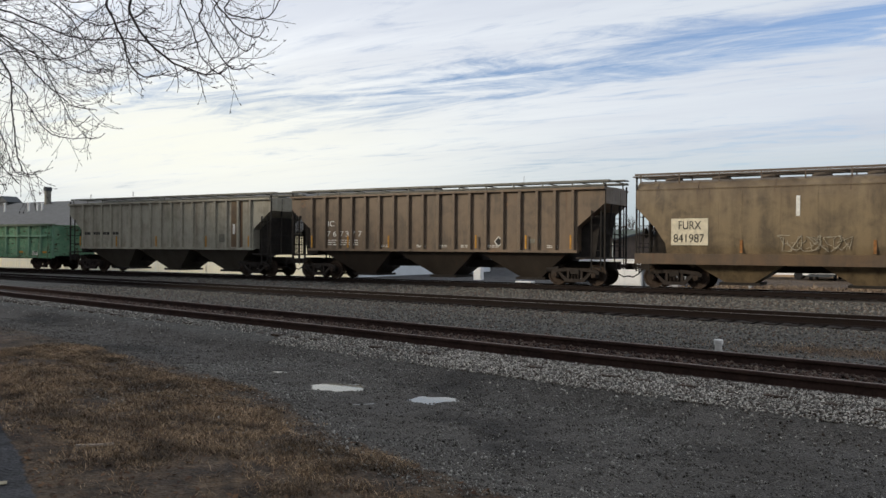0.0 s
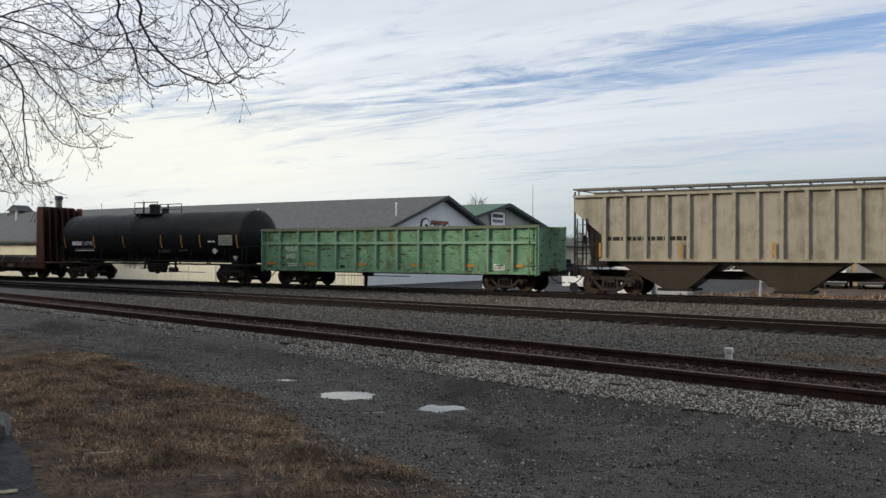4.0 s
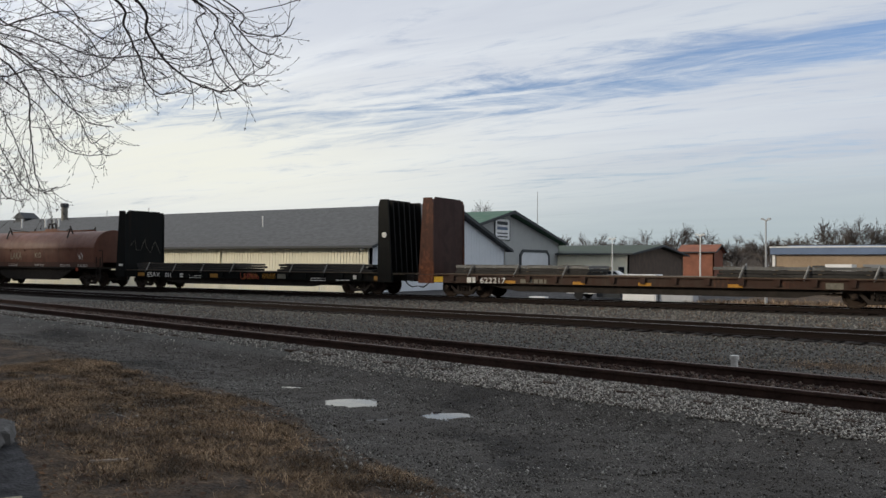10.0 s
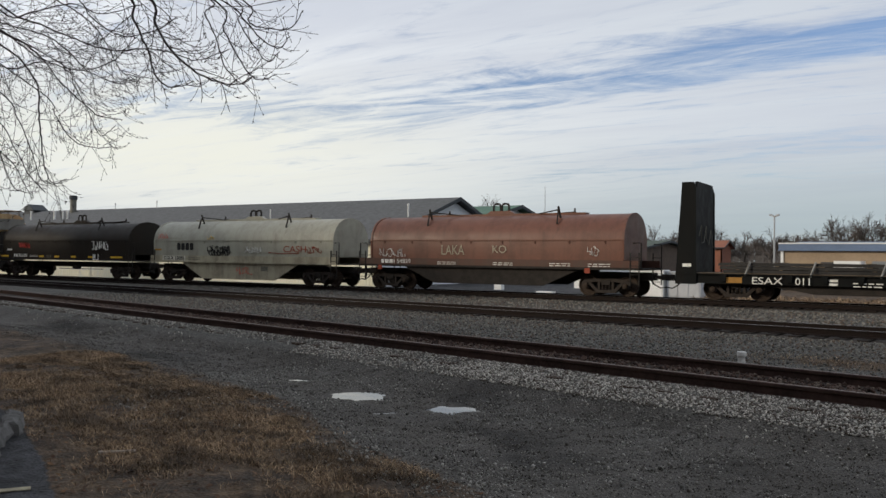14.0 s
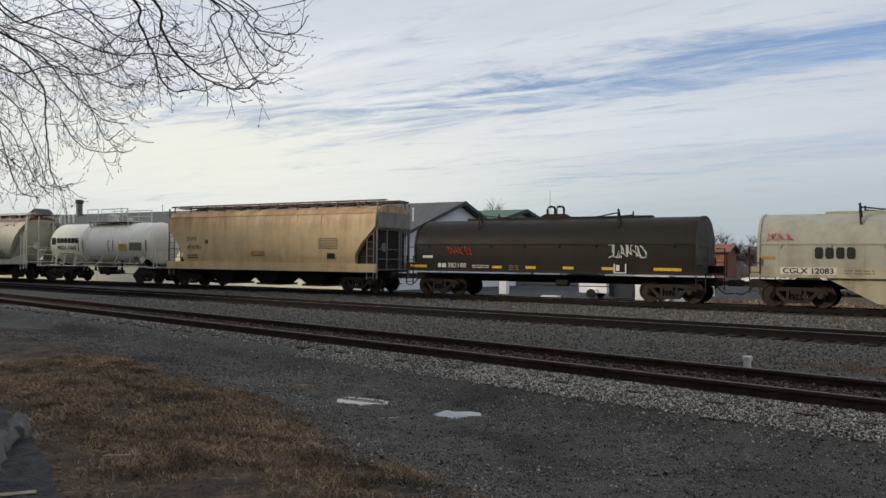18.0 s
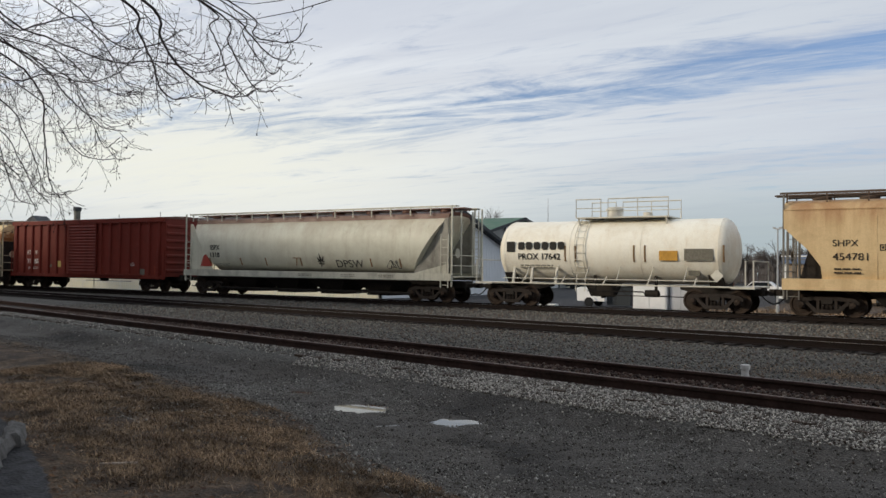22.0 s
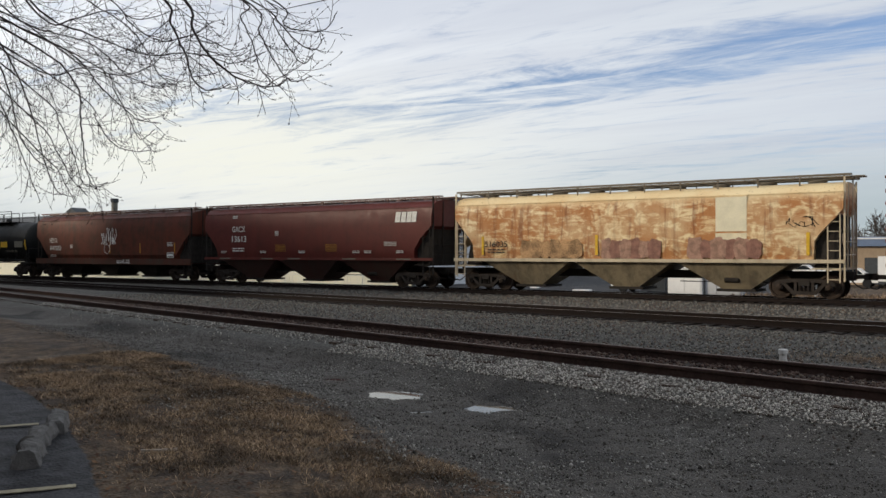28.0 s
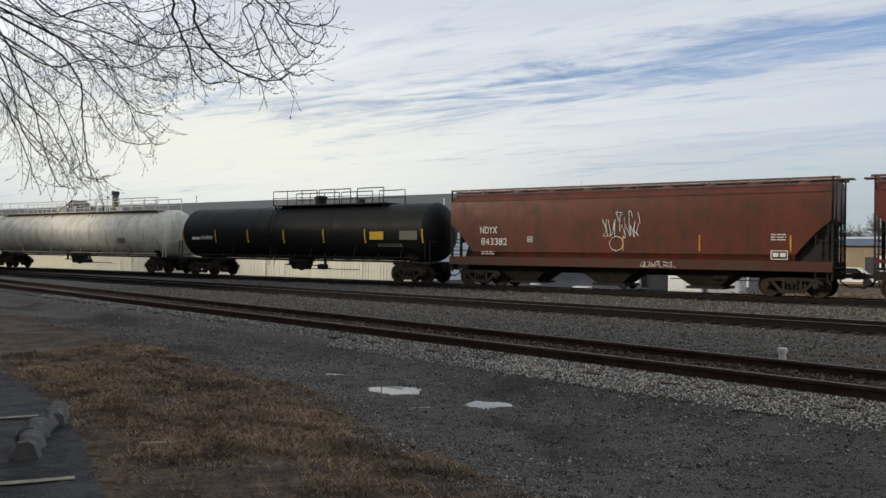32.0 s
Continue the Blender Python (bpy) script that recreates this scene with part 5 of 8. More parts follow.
scrawl(car, -3.2, 1.55, 2.4, 0.62, M_CHALK, 3, -1.572, 7, 0.014)
scrawl(car, -3.1, 1.62, 2.2, 0.5, M_CHALK, 13, -1.572, 6, 0.010)
for x in (-4.6, 0.0):
    decal(car, x - 0.05, x + 0.05, 1.5, 2.0, plain("rusted_stripe", (0.27, 0.125, 0.045), 0.7, 0.0, 0.3, 9.0), -1.572, "reflector_stripe", "faded orange reflector stripe")
for x in (-7.9, -6.3, -3.4, -0.8, 2.1, 4.8, 7.3):
    # creases where the roof sheets meet
    part("roof_seam", Shape().prism([(-1.54, 3.72), (-1.49, 4.03), (-1.31, 4.225), (-1.06, 4.37), (-1.06, 4.35), (-1.29, 4.20), (-1.46, 4.0), (-1.52, 3.72)], x - 0.025, x + 0.025, "x"), P_TANSILL, car)

P_SAND = paint("sandy_hopper_paint", (0.70, 0.52, 0.285), rust=(0.30, 0.13, 0.045), rusty=0.34, dirty=0.35, dirt=(0.30, 0.18, 0.08), top=0.75)
P_GREYCAGE = paint("grey_ladder_paint", (0.20, 0.19, 0.17), rusty=0.3, dirty=0.5)
P_SANDROOF = paint("dark_rusty_roof_walk", (0.095, 0.062, 0.042), rusty=0.4)
car, h = smooth_hopper(-58.0, -42.4, P_SAND, P_SAND, P_SANDROOF, M_UNDER, "sandy yellow covered hopper car with rust stains", zl=3.35, zs=1.9, inset=1.35, seams=(-4.6, -2.9, -1.1, 0.7, 2.5, 4.2), cage_m=P_GREYCAGE, pitch=3.4, mid=-0.3, end_m=P_GREYCAGE)
lettering(car, "SHPX", -6.05, 2.66, 0.24, M_BLACK, 0.86, -1.575)
lettering(car, "454781", -6.05, 2.15, 0.26, M_BLACK, 1.17, -1.575)
bars(car, -6.0, 1.8, 0.9, 2, M_BLACK, -1.572, 0.05, 0.14, 5)
bars(car, 4.05, 2.72, 1.3, 7, M_GREYCARD, -1.575, 0.035, 0.085, 6)
decal(car, 4.65, 5.15, 1.7, 1.98, M_BLACK, -1.572, "data_panel", "small black data panel")
bars(car, -0.8, 2.05, 1.0, 4, M_AMBER, -1.575, 0.03, 0.075, 7)
decal(car, -4.5, -4.3, 2.5, 2.72, M_BLACK, -1.572, "stencil_box")

P_CREAM = rotten_paint("cream_paint_eaten_by_rust", (0.80, 0.66, 0.40))
P_CREAMSILL = paint("cream_sill_paint", (0.55, 0.46, 0.32), rust=(0.26, 0.10, 0.035), rusty=0.45)
P_CREAMROOF = paint("dark_weathered_cream_walk", (0.15, 0.125, 0.09), rusty=0.4)
# darker cream for the bays, with rust and dirt over it
P_CREAMBAY = paint("dark_cream_bay_paint", (0.28, 0.23, 0.15), rusty=0.35, dirty=0.7)
car, h = smooth_hopper(-127.4, -110.2, P_CREAM, P_CREAMSILL, P_CREAMROOF, P_CREAMBAY, "cream covered hopper car covered in orange rust", zl=3.4, zs=2.2, inset=1.05, cage_m=P_CREAMSILL, sill_z=(1.38, 1.52))
decal(car, 3.9, 5.1, 2.62, 3.98, plain("fresh_cream_patch", (0.74, 0.68, 0.50), 0.5, 0.0, 0.06, 2.0), -1.562, "paint_patch", "clean cream paint patch")
decal(car, 3.9, 5.1, 1.95, 2.55, plain("cream_patch", (0.68, 0.60, 0.42), 0.5, 0.0, 0.1, 2.0), -1.562, "paint_patch", "pale paint patch")
for x in (-6.97, -1.2, 7.34):
    decal(car, x - 0.06, x + 0.06, 1.68, 2.55, M_YELLOW, -1.572, "reflector_stripe", "yellow reflector stripe")
lettering(car, "516035", -6.85, 2.05, 0.26, M_BLACK, 1.2, -1.575)
bars(car, -6.7, 1.9, 0.9, 2, M_BLACK, -1.572, 0.05, 0.12, 9)
M_WASHED = plain("washed_grey_overpaint", (0.33, 0.20, 0.10), 0.7, 0.0, 0.45, 2.0)
for x0, x1, seed in ((-0.95, 1.6, 1), (2.85, 5.6, 2), (-4.9, -2.0, 3)):
    rng = random.Random(seed)
    for i in range(6):
        w = (x1 - x0) / 6
        cx, rx, rz, n = x0 + (i + 0.5) * w, w * rng.uniform(0.55, 0.72), rng.uniform(0.36, 0.50), 18
        poly = []
        for q in range(n):
            c, s_ = math.cos(2 * math.pi * q / n), math.sin(2 * math.pi * q / n)
            k = 1 + 0.10 * math.sin(q * 1.9 + i * 2 + seed)
            poly.append((cx + math.copysign(abs(c) ** 0.6, c) * rx * k, max(0.02, 0.42 + math.copysign(abs(s_) ** 0.6, s_) * rz * k)))
        part("graffiti", Shape().prism(poly, -0.004 - 0.0015 * (i % 3), 0.03), M_WASHED if seed == 3 else M_PURPLE if i % 2 else M_MAUVE, car, "faded bubble graffiti", at=(0, -1.566, 1.5))
scrawl(car, 6.6, 2.75, 1.1, 0.4, M_BLACK, 21, -1.565, 4, 0.012)

P_MAROON = paint("maroon_hopper_paint", (0.112, 0.025, 0.020), rust=(0.08, 0.030, 0.022), rusty=0.16, dirty=0.38, dirt=(0.045, 0.020, 0.016), fade=0.08, spec=0.22)
# darker maroon for the bays, with rust and dirt over it
P_MAROONBAY = paint("dark_maroon_bay_paint", (0.060, 0.024, 0.019), rusty=0.2, dirty=0.6)
P_MAROONROOF = paint("faded_maroon_roof", (0.12, 0.06, 0.05), rusty=0.2)
car, h = smooth_hopper(-145.5, -128.7, P_MAROON, P_MAROON, P_MAROONROOF, P_MAROONBAY, "dark maroon covered hopper car with white lettering", zl=3.12, zs=1.95, inset=1.1, sill_z=(1.38, 1.52), walk_z=4.60)
lettering(car, "GACX", -5.95, 3.0, 0.32, M_WHITE, 1.1, -1.575)
lettering(car, "13613", -5.95, 2.42, 0.34, M_WHITE, 1.2, -1.575)
bars(car, -5.9, 3.88, 0.35, 2, M_WHITE, -1.54, 0.06, 0.09, 3)
bars(car, -5.9, 2.0, 0.95, 2, M_WHITE, -1.572, 0.06, 0.14, 4)
for x in (-2.4, 1.4):
    bars(car, x, 2.2, 0.8, 5, M_AMBER, -1.575, 0.025, 0.085, int(x * 10) + 50)
for i, x in enumerate((-6.9, -3.6, -0.6, 3.3, 4.1, 6.2)):
    bars(car, x, 1.85, 0.45, 2, M_WHITE, -1.572, 0.035, 0.08, i + 30)
bars(car, 5.4, 2.3, 0.8, 3, M_WHITE, -1.575, 0.03, 0.08, 40)
for i, (x, w) in enumerate(((6.1, 0.38), (6.47, 0.36), (6.82, 0.34), (7.12, 0.36))):
    # the owner's mark as four plain slanted blocks
    part("emblem", Shape().prism([(0, 0), (w - 0.06, 0), (w, 0.52), (0.08, 0.52)], -0.004, 0.03), M_WHITE, car, "white block emblem", at=(x, -1.566, 3.32))
decal(car, -2.42, -2.17, 2.75, 3.0, M_WHITE, -1.566, "stencil_box")
for x in (-7.0, -3.5, -1.4, 2.6, 6.2):
    decal(car, x, x + 0.9, 1.42, 1.48, M_GREYCARD, -1.578, "sill_stencil")

P_BRICK = paint("brick_red_hopper_paint", (0.118, 0.033, 0.020), rust=(0.085, 0.040, 0.025), rusty=0.24, dirty=0.88, dirt=(0.050, 0.029, 0.019), fade=0.05, spec=0.2)
P_BRICKSILL = paint("grimy_red_sill_paint", (0.085, 0.032, 0.022), rusty=0.2, dirty=0.7, spec=0.15)
P_BRICKROOF = paint("faded_red_roof", (0.14, 0.07, 0.05), rusty=0.2)
car, h = smooth_hopper(-163.9, -146.85, P_BRICK, P_BRICKSILL, P_BRICKROOF, M_UNDER, "brick-red covered hopper car with white graffiti", zl=2.95, zs=1.65, inset=1.3, sill_z=(1.02, 1.4), pitch=4.2, mid=-0.6, walk_z=4.60)
lettering(car, "NDYX", -6.78, 2.5, 0.32, M_WHITE, 0.92, -1.575)
lettering(car, "843382", -6.72, 1.96, 0.33, M_WHITE, 1.4, -1.575)
bars(car, -6.7, 1.62, 0.7, 2, M_WHITE, -1.572, 0.04, 0.1, 4)
decal(car, -4.25, -4.0, 2.1, 2.36, M_WHITE, -1.563, "stencil_box")
scrawl(car, -0.55, 2.35, 0.5, 0.75, M_WHITE, 11, -1.575, 3, 0.018)
scrawl(car, 0.05, 2.3, 1.0, 1.15, M_WHITE, 12, -1.575, 5, 0.018)
part("graffiti", Shape().tube([(0.05 + 0.32 * math.cos(t / 8 * 6.283), -1.575, 2.05 + 0.32 * math.sin(t / 8 * 6.283)) for t in range(9)], 0.018, 4), M_WHITE, car, "white sprayed ring")
scrawl(car, 1.15, 1.08, 1.45, 0.24, M_WHITE, 14, -1.59, 9, 0.014)
bars(car, 6.35, 2.4, 0.55, 3, M_WHITE, -1.575, 0.04, 0.1, 8)
part("data_panel", Shape().box(6.34, 6.96, 0, 0.03, 1.46, 1.49).box(6.34, 6.96, 0, 0.03, 1.78, 1.81).box(6.34, 6.37, 0, 0.03, 1.49, 1.78).box(6.93, 6.96, 0, 0.03, 1.49, 1.78).box(6.42, 6.62, 0, 0.03, 1.56, 1.72).box(6.68, 6.88, 0, 0.03, 1.56, 1.72), M_WHITE, car, "white framed data panel", at=(0, -1.572, 0))
for x in (7.06, 0.35, 3.6):
    decal(car, x - 0.035, x + 0.035, 1.75, 2.4, M_AMBER, -1.566, "reflector_stripe", "orange reflector stripe")

# --- round-bodied pressure hopper ---
P_BONE = paint("bone_white_hopper_paint", (0.68, 0.665, 0.54), rust=(0.25, 0.10, 0.04), rusty=0.10, dirty=0.34, dirt=(0.36, 0.31, 0.21), top=0.30)
P_BONEROOF = paint("rust_brown_roof_paint", (0.14, 0.055, 0.035), rusty=0.4)
P_BONEEND = paint("grey_end_paint", (0.30, 0.29, 0.25), rusty=0.2, dirty=0.7)
P_BONESILL = paint("bone_white_sill_paint", (0.58, 0.565, 0.47), rusty=0.12, dirty=0.4)


def round_hopper(a, b):
    car, h = car_root(a, b, "bone-white round-bodied covered hopper car", "hopper car")
    under(car, h, 1.6, stub=3.2)
    ends = end_line((1.3, 6.7), (1.55, 6.85), (4.1, 8.75), (4.6, 8.85))
    cz, r = 2.80, 1.56
    sec = [(math.cos(radians(t)) ** 0.62 * r, cz + math.copysign(abs(math.sin(radians(t))) ** 0.9, t) * r * 0.96) for t in (-70, -58, -46, -34, -20, -8, 8, 20, 34, 48, 60, 70)]
    part("body", loft(sec + [(0.0, 4.26)], ends), P_BONE, car, smooth=True)
    sec2 = [(1.06, 4.06), (1.0, 4.32), (0.55, 4.42), (0.0, 4.45)]
    part("roof_cap", loft(sec2, end_line((4.0, 8.7), (4.4, 8.8))), P_BONEROOF, car, "rusted brown roof band", smooth=True)
    for k in (-1, 1):
        part("side_sill", Shape().box(-h, h, min(k * 1.36, k * 1.57), max(k * 1.36, k * 1.57), 1.08, 1.42), P_BONESILL, car)
        part("sill_ledge", Shape().box(-h + 1.2, h - 2.0, min(k * 1.30, k * 1.60), max(k * 1.30, k * 1.60), 1.03, 1.08), M_UNDER, car)
        part("discharge_pipe", Shape().tube([(-h + 2.6, k * 1.1, 0.42), (h - 2.6, k * 1.1, 0.42)], 0.06, 8), M_UNDER, car)
        for x in (-8.95, 8.95):
            # plates at the +x end are greyer than those at the other end
            part("end_plate", Shape().prism([(math.copysign(6.9, x), 1.45), (math.copysign(8.7, x), 4.1), (math.copysign(8.86, x), 4.1), (math.copysign(8.86, x), 1.45)], k * (1.40 if x < 0 else 1.22) - 0.02, k * (1.40 if x < 0 else 1.22) + 0.02), P_BONE if x < 0 else P_BONEEND, car, "sheet that closes the sloped end")
            part("end_gusset", Shape().prism([(x - math.copysign(2.0, x), 1.42), (x, 1.42), (x, 1.9)], k * 1.3 - 0.02, k * 1.3 + 0.02), P_BONESILL, car)
    side_walks(car, h, 4.67, P_BONESILL, 1.0, 0.40, 16)
    running_board(car, h, 4.63, P_BONEROOF, 0.35, 8)
    roof_hatches(car, h, 4.46, P_BONEROOF, 8)
    end_cage(car, h, 1.3, 4.67, P_BONESILL, 1.45, 1.8)
    bays(car, (-4.8, -1.7, 1.4, 4.5), None, 1.12, 0.36, M_UNDER, 1.40, 0.50)
    return car, h


car, h = round_hopper(-91.15, -72.7)
M_STRAPRUST = plain("brown_strap", (0.25, 0.14, 0.06), 0.7)
lettering(car, "SSPX", -7.05, 2.58, 0.26, M_BLACK, 0.78, -1.562, -3.0, font_bold=0.008)
lettering(car, "1318", -7.05, 2.16, 0.26, M_BLACK, 0.74, -1.50, -12.0, font_bold=0.008)
bars(car, -7.0, 1.75, 1.4, 2, M_BLACK, -1.42, 0.03, 0.07, 4)
part("hazard_patch", Shape().prism([(-7.95, 1.62), (-7.0, 1.62), (-7.5, 2.35), (-7.72, 2.2)], -0.004, 0.06), paint("torn_red_paint", (0.40, 0.062, 0.045), rust=(0.55, 0.40, 0.32), rusty=0.5, dirty=0.3), car, "torn red painted diamond", at=(0, -1.44, 0))
for x in (-7.15, -4.7, -2.8, -0.25, 4.4, 6.2):
    part("reflector_stripe", Shape().beam((0, -1.30, 1.70), (0, -1.475, 2.12), 0.07, 0.03), M_STRAPRUST, car, "rusty strap", at=(x, 0, 0))
leaf = Shape()
for a_, l_ in ((-66, 0.62), (-33, 0.95), (-2, 1.15), (30, 0.95), (64, 0.62)):
    d_ = Vector((math.sin(radians(a_)), 0, math.cos(radians(a_))))
    n_ = Vector((d_.z, 0, -d_.x))
    o_ = Vector((0, 0, 0))
    p_ = [o_ - n_ * 0.02, o_ + d_ * 0.22 * l_ - n_ * 0.05, o_ + d_ * 0.50 * l_, o_ + d_ * 0.22 * l_ + n_ * 0.05]
    leaf.add(p_ + [q + Vector((0, 0.02, 0)) for q in p_], [(0, 1, 2, 3), (4, 5, 6, 7), (0, 1, 5, 4), (1, 2, 6, 5), (2, 3, 7, 6), (3, 0, 4, 7)])
part("graffiti", leaf, M_BLACK, car, "black sprayed leaf", at=(1.14, -1.36, 1.86), turn=(27, 0, 0))
part("graffiti", Shape().box(0.95, 1.33, 0, 0.015, 1.80, 1.86).box(1.12, 1.16, 0, 0.015, 1.66, 1.80), M_BLACK, car, "black sprayed leaf stem", at=(0, -1.35, 0))
part("graffiti", Shape().box(-0.75, -0.2, 0, 0.015, 2.10, 2.15).box(-0.48, -0.42, 0, 0.015, 1.72, 2.10), M_STRAPRUST, car, "brown sprayed letter", at=(0, -1.52, 0))
lettering(car, "DPSW", 2.2, 1.66, 0.44, M_BLACK, 1.75, -1.31, -30.0)
scrawl(car, 5.5, 1.62, 0.8, 0.4, M_BLACK, 31, -1.50, 3, 0.02)
for x in (-0.3, 2.6, 5.0):
    bars(car, x, 1.27, 0.9, 2, M_GREYCARD, -1.578, 0.03, 0.08, int(x * 7) + 3)

# --- box car ---
P_BOX = paint("box_car_red_paint", (0.185, 0.031, 0.021), rust=(0.10, 0.03, 0.02), rusty=0.2, dirty=0.32, dirt=(0.075, 0.025, 0.018), fade=0.08, spec=0.2)
P_BOXROOF = paint("rusty_box_car_roof", (0.16, 0.065, 0.045), rusty=0.3)


def box_car(a, b):
    car, h = car_root(a, b, "red box car with ribbed sides and sliding door", "box car")
    under(car, h, 1.7)
    W = 1.50
    part("body", Shape().box(-h, h, -W + 0.06, W - 0.06, 0.95, 4.47), P_BOX, car)
    part("roof", loft([(W + 0.02, 4.47), (W + 0.02, 4.55), (0.8, 4.63), (0.0, 4.67)], lambda z: h + 0.05), P_BOXROOF, car)
    rib = Shape().prism([(-0.09, -W - 0.03), (-0.05, -W - 0.06), (0.05, -W - 0.06), (0.09, -W - 0.03), (0.09, -W + 0.08), (-0.09, -W + 0.08)], 0.98, 4.30, "z").mesh("side_post")
    rib.materials.append(P_BOX)
    xs = [-h + 0.45 + 0.93 * i for i in range(7)] + [1.85 + 0.93 * i for i in range(7)]
    for x in xs:
        part("side_post", rib, None, car, at=(x, 0, 0))
        part("side_post", rib, None, car, at=(x, 0, 0), turn=(0, 0, 180))
    for k in (-1, 1):
        part("side_sill", Shape().box(-h, h, min(k * 1.40, k * 1.56), max(k * 1.40, k * 1.56), 0.80, 1.0), P_BOX, car)
        part("top_chord", Shape().box(-h, h, min(k * 1.40, k * 1.57), max(k * 1.40, k * 1.57), 4.28, 4.53), P_BOX, car)
        door = part("door", Shape().box(-1.58, 1.42, min(k * 1.48, k * 1.60), max(k * 1.48, k * 1.60), 1.05, 4.25), P_BOX, car, "corrugated red sliding door")
        rail = Shape().prism([(-0.0, 0.0), (0.032, 0.05), (0.032, 0.09), (0.0, 0.14)], -1.5, 1.35, "x").mesh("door_corrugation")
        rail.materials.append(P_BOX)
        for i in range(16):
            part("door_corrugation", rail, None, door, at=(0, k * 1.60, 1.16 + 0.19 * i), turn=(0, 0, 0 if k > 0 else 180))
        part("door_track", Shape().box(-1.7, h - 2.0, min(k * 1.52, k * 1.66), max(k * 1.52, k * 1.66), 0.98, 1.06), P_BOX, car)
        part("door_bar", Shape().tube([(-1.3, k * 1.68, 1.0), (-1.3, k * 1.68, 4.2)], 0.025, 5), P_BOX, door)
        for x in (-h + 0.25, h - 0.25):
            ladder(car, x, k * 1.58, 0.75, 2.6, P_BOX, 0.4)
        end = Shape().prism([(0, 0), (0.05, 0.06), (0.05, 0.16), (0, 0.22)], -1.35, 1.35, "y").mesh("end_corrugation")
        end.materials.append(P_BOX)
        for i in range(7):
            part("end_corrugation", end, None, car, at=(k * h, 0, 1.2 + 0.45 * i), turn=(0, 0, 0 if k > 0 else 180))
    brake_gear(car, 1.5)
    return car, h


car, h = box_car(-108.85, -92.95)
for d, x, z in (("A", -6.15, 2.28), ("T", -5.88, 2.28), ("W", -5.22, 2.28), ("7", -6.11, 1.68), ("1", -5.79, 1.68), ("5", -5.28, 1.68), ("5", -5.05, 1.68)):
    lettering(car, d, x, z, 0.29, M_WHITE, 0.25 if d != "1" else 0.08, -1.53, font_bold=0.008)
decal(car, -3.05, -2.4, 1.45, 1.85, plain("yellowed_card", (0.55, 0.42, 0.14), 0.6, 0.0, 0.1, 5.0), -1.448, "label_plate", "yellow placard board")
decal(car, -3.62, -3.42, 1.42, 1.62, M_GREYCARD, -1.448, "label_plate")
part("data_panel", Shape().box(5.55, 6.1, 0, 0.02, 1.05, 1.4), M_GREYCARD, car, "small grey data panel", at=(0, -1.452, 0))
bars(car, -6.1, 1.4, 1.2, 2, M_WHITE, -1.447, 0.03, 0.1, 12)
bars(car, 4.6, 1.75, 0.5, 3, M_WHITE, -1.447, 0.03, 0.08, 13)
for x in (-6.9, 1.9, 3.6, 7.0):
    decal(car, x, x + 0.08, 1.1, 1.6, M_BRICKSPRAY, -1.449, "reflector_stripe", "dull rusty reflector stripe")

# --- gondola ---
P_GREENPOST = paint("worn_green_post_paint", (0.19, 0.355, 0.235), rust=(0.10, 0.05, 0.025), rusty=0.3, dirty=0.45)
P_GREEN = scraped_paint("battered_green_gondola_paint", (0.165, 0.335, 0.205))


def dented_side(h, k):
    """A plate along the car, pushed in and out between its posts."""
    s, nx, nz = Shape(), 130, 12
    for f in (0, 1):
        for i in range(nx + 1):
            for j in range(nz + 1):
                x, z = -h + 2 * h * i / nx, 0.9 + 2.05 * j / nz
                b = abs(math.sin(math.pi * 13 * i / nx)) * (0.035 * noise.noise(Vector((x * 0.9, k * 3, z * 1.3))) + 0.03 * noise.noise(Vector((x * 2.7, k, z * 2.9))))
                s.v.append((x, k * (1.38 + f * 0.03) + b, z))
    n, o = nz + 1, (nx + 1) * (nz + 1)
    for i in range(nx):
        for j in range(nz):
            a = i * n + j
            s.f += [(a, a + 1, a + n + 1, a + n), (o + a, o + a + n, o + a + n + 1, o + a + 1)]
    for i in range(nx):
        s.f += [(i * n, i * n + n, o + i * n + n, o + i * n), (i * n + nz, o + i * n + nz, o + i * n + n + nz, i * n + n + nz)]
    return s


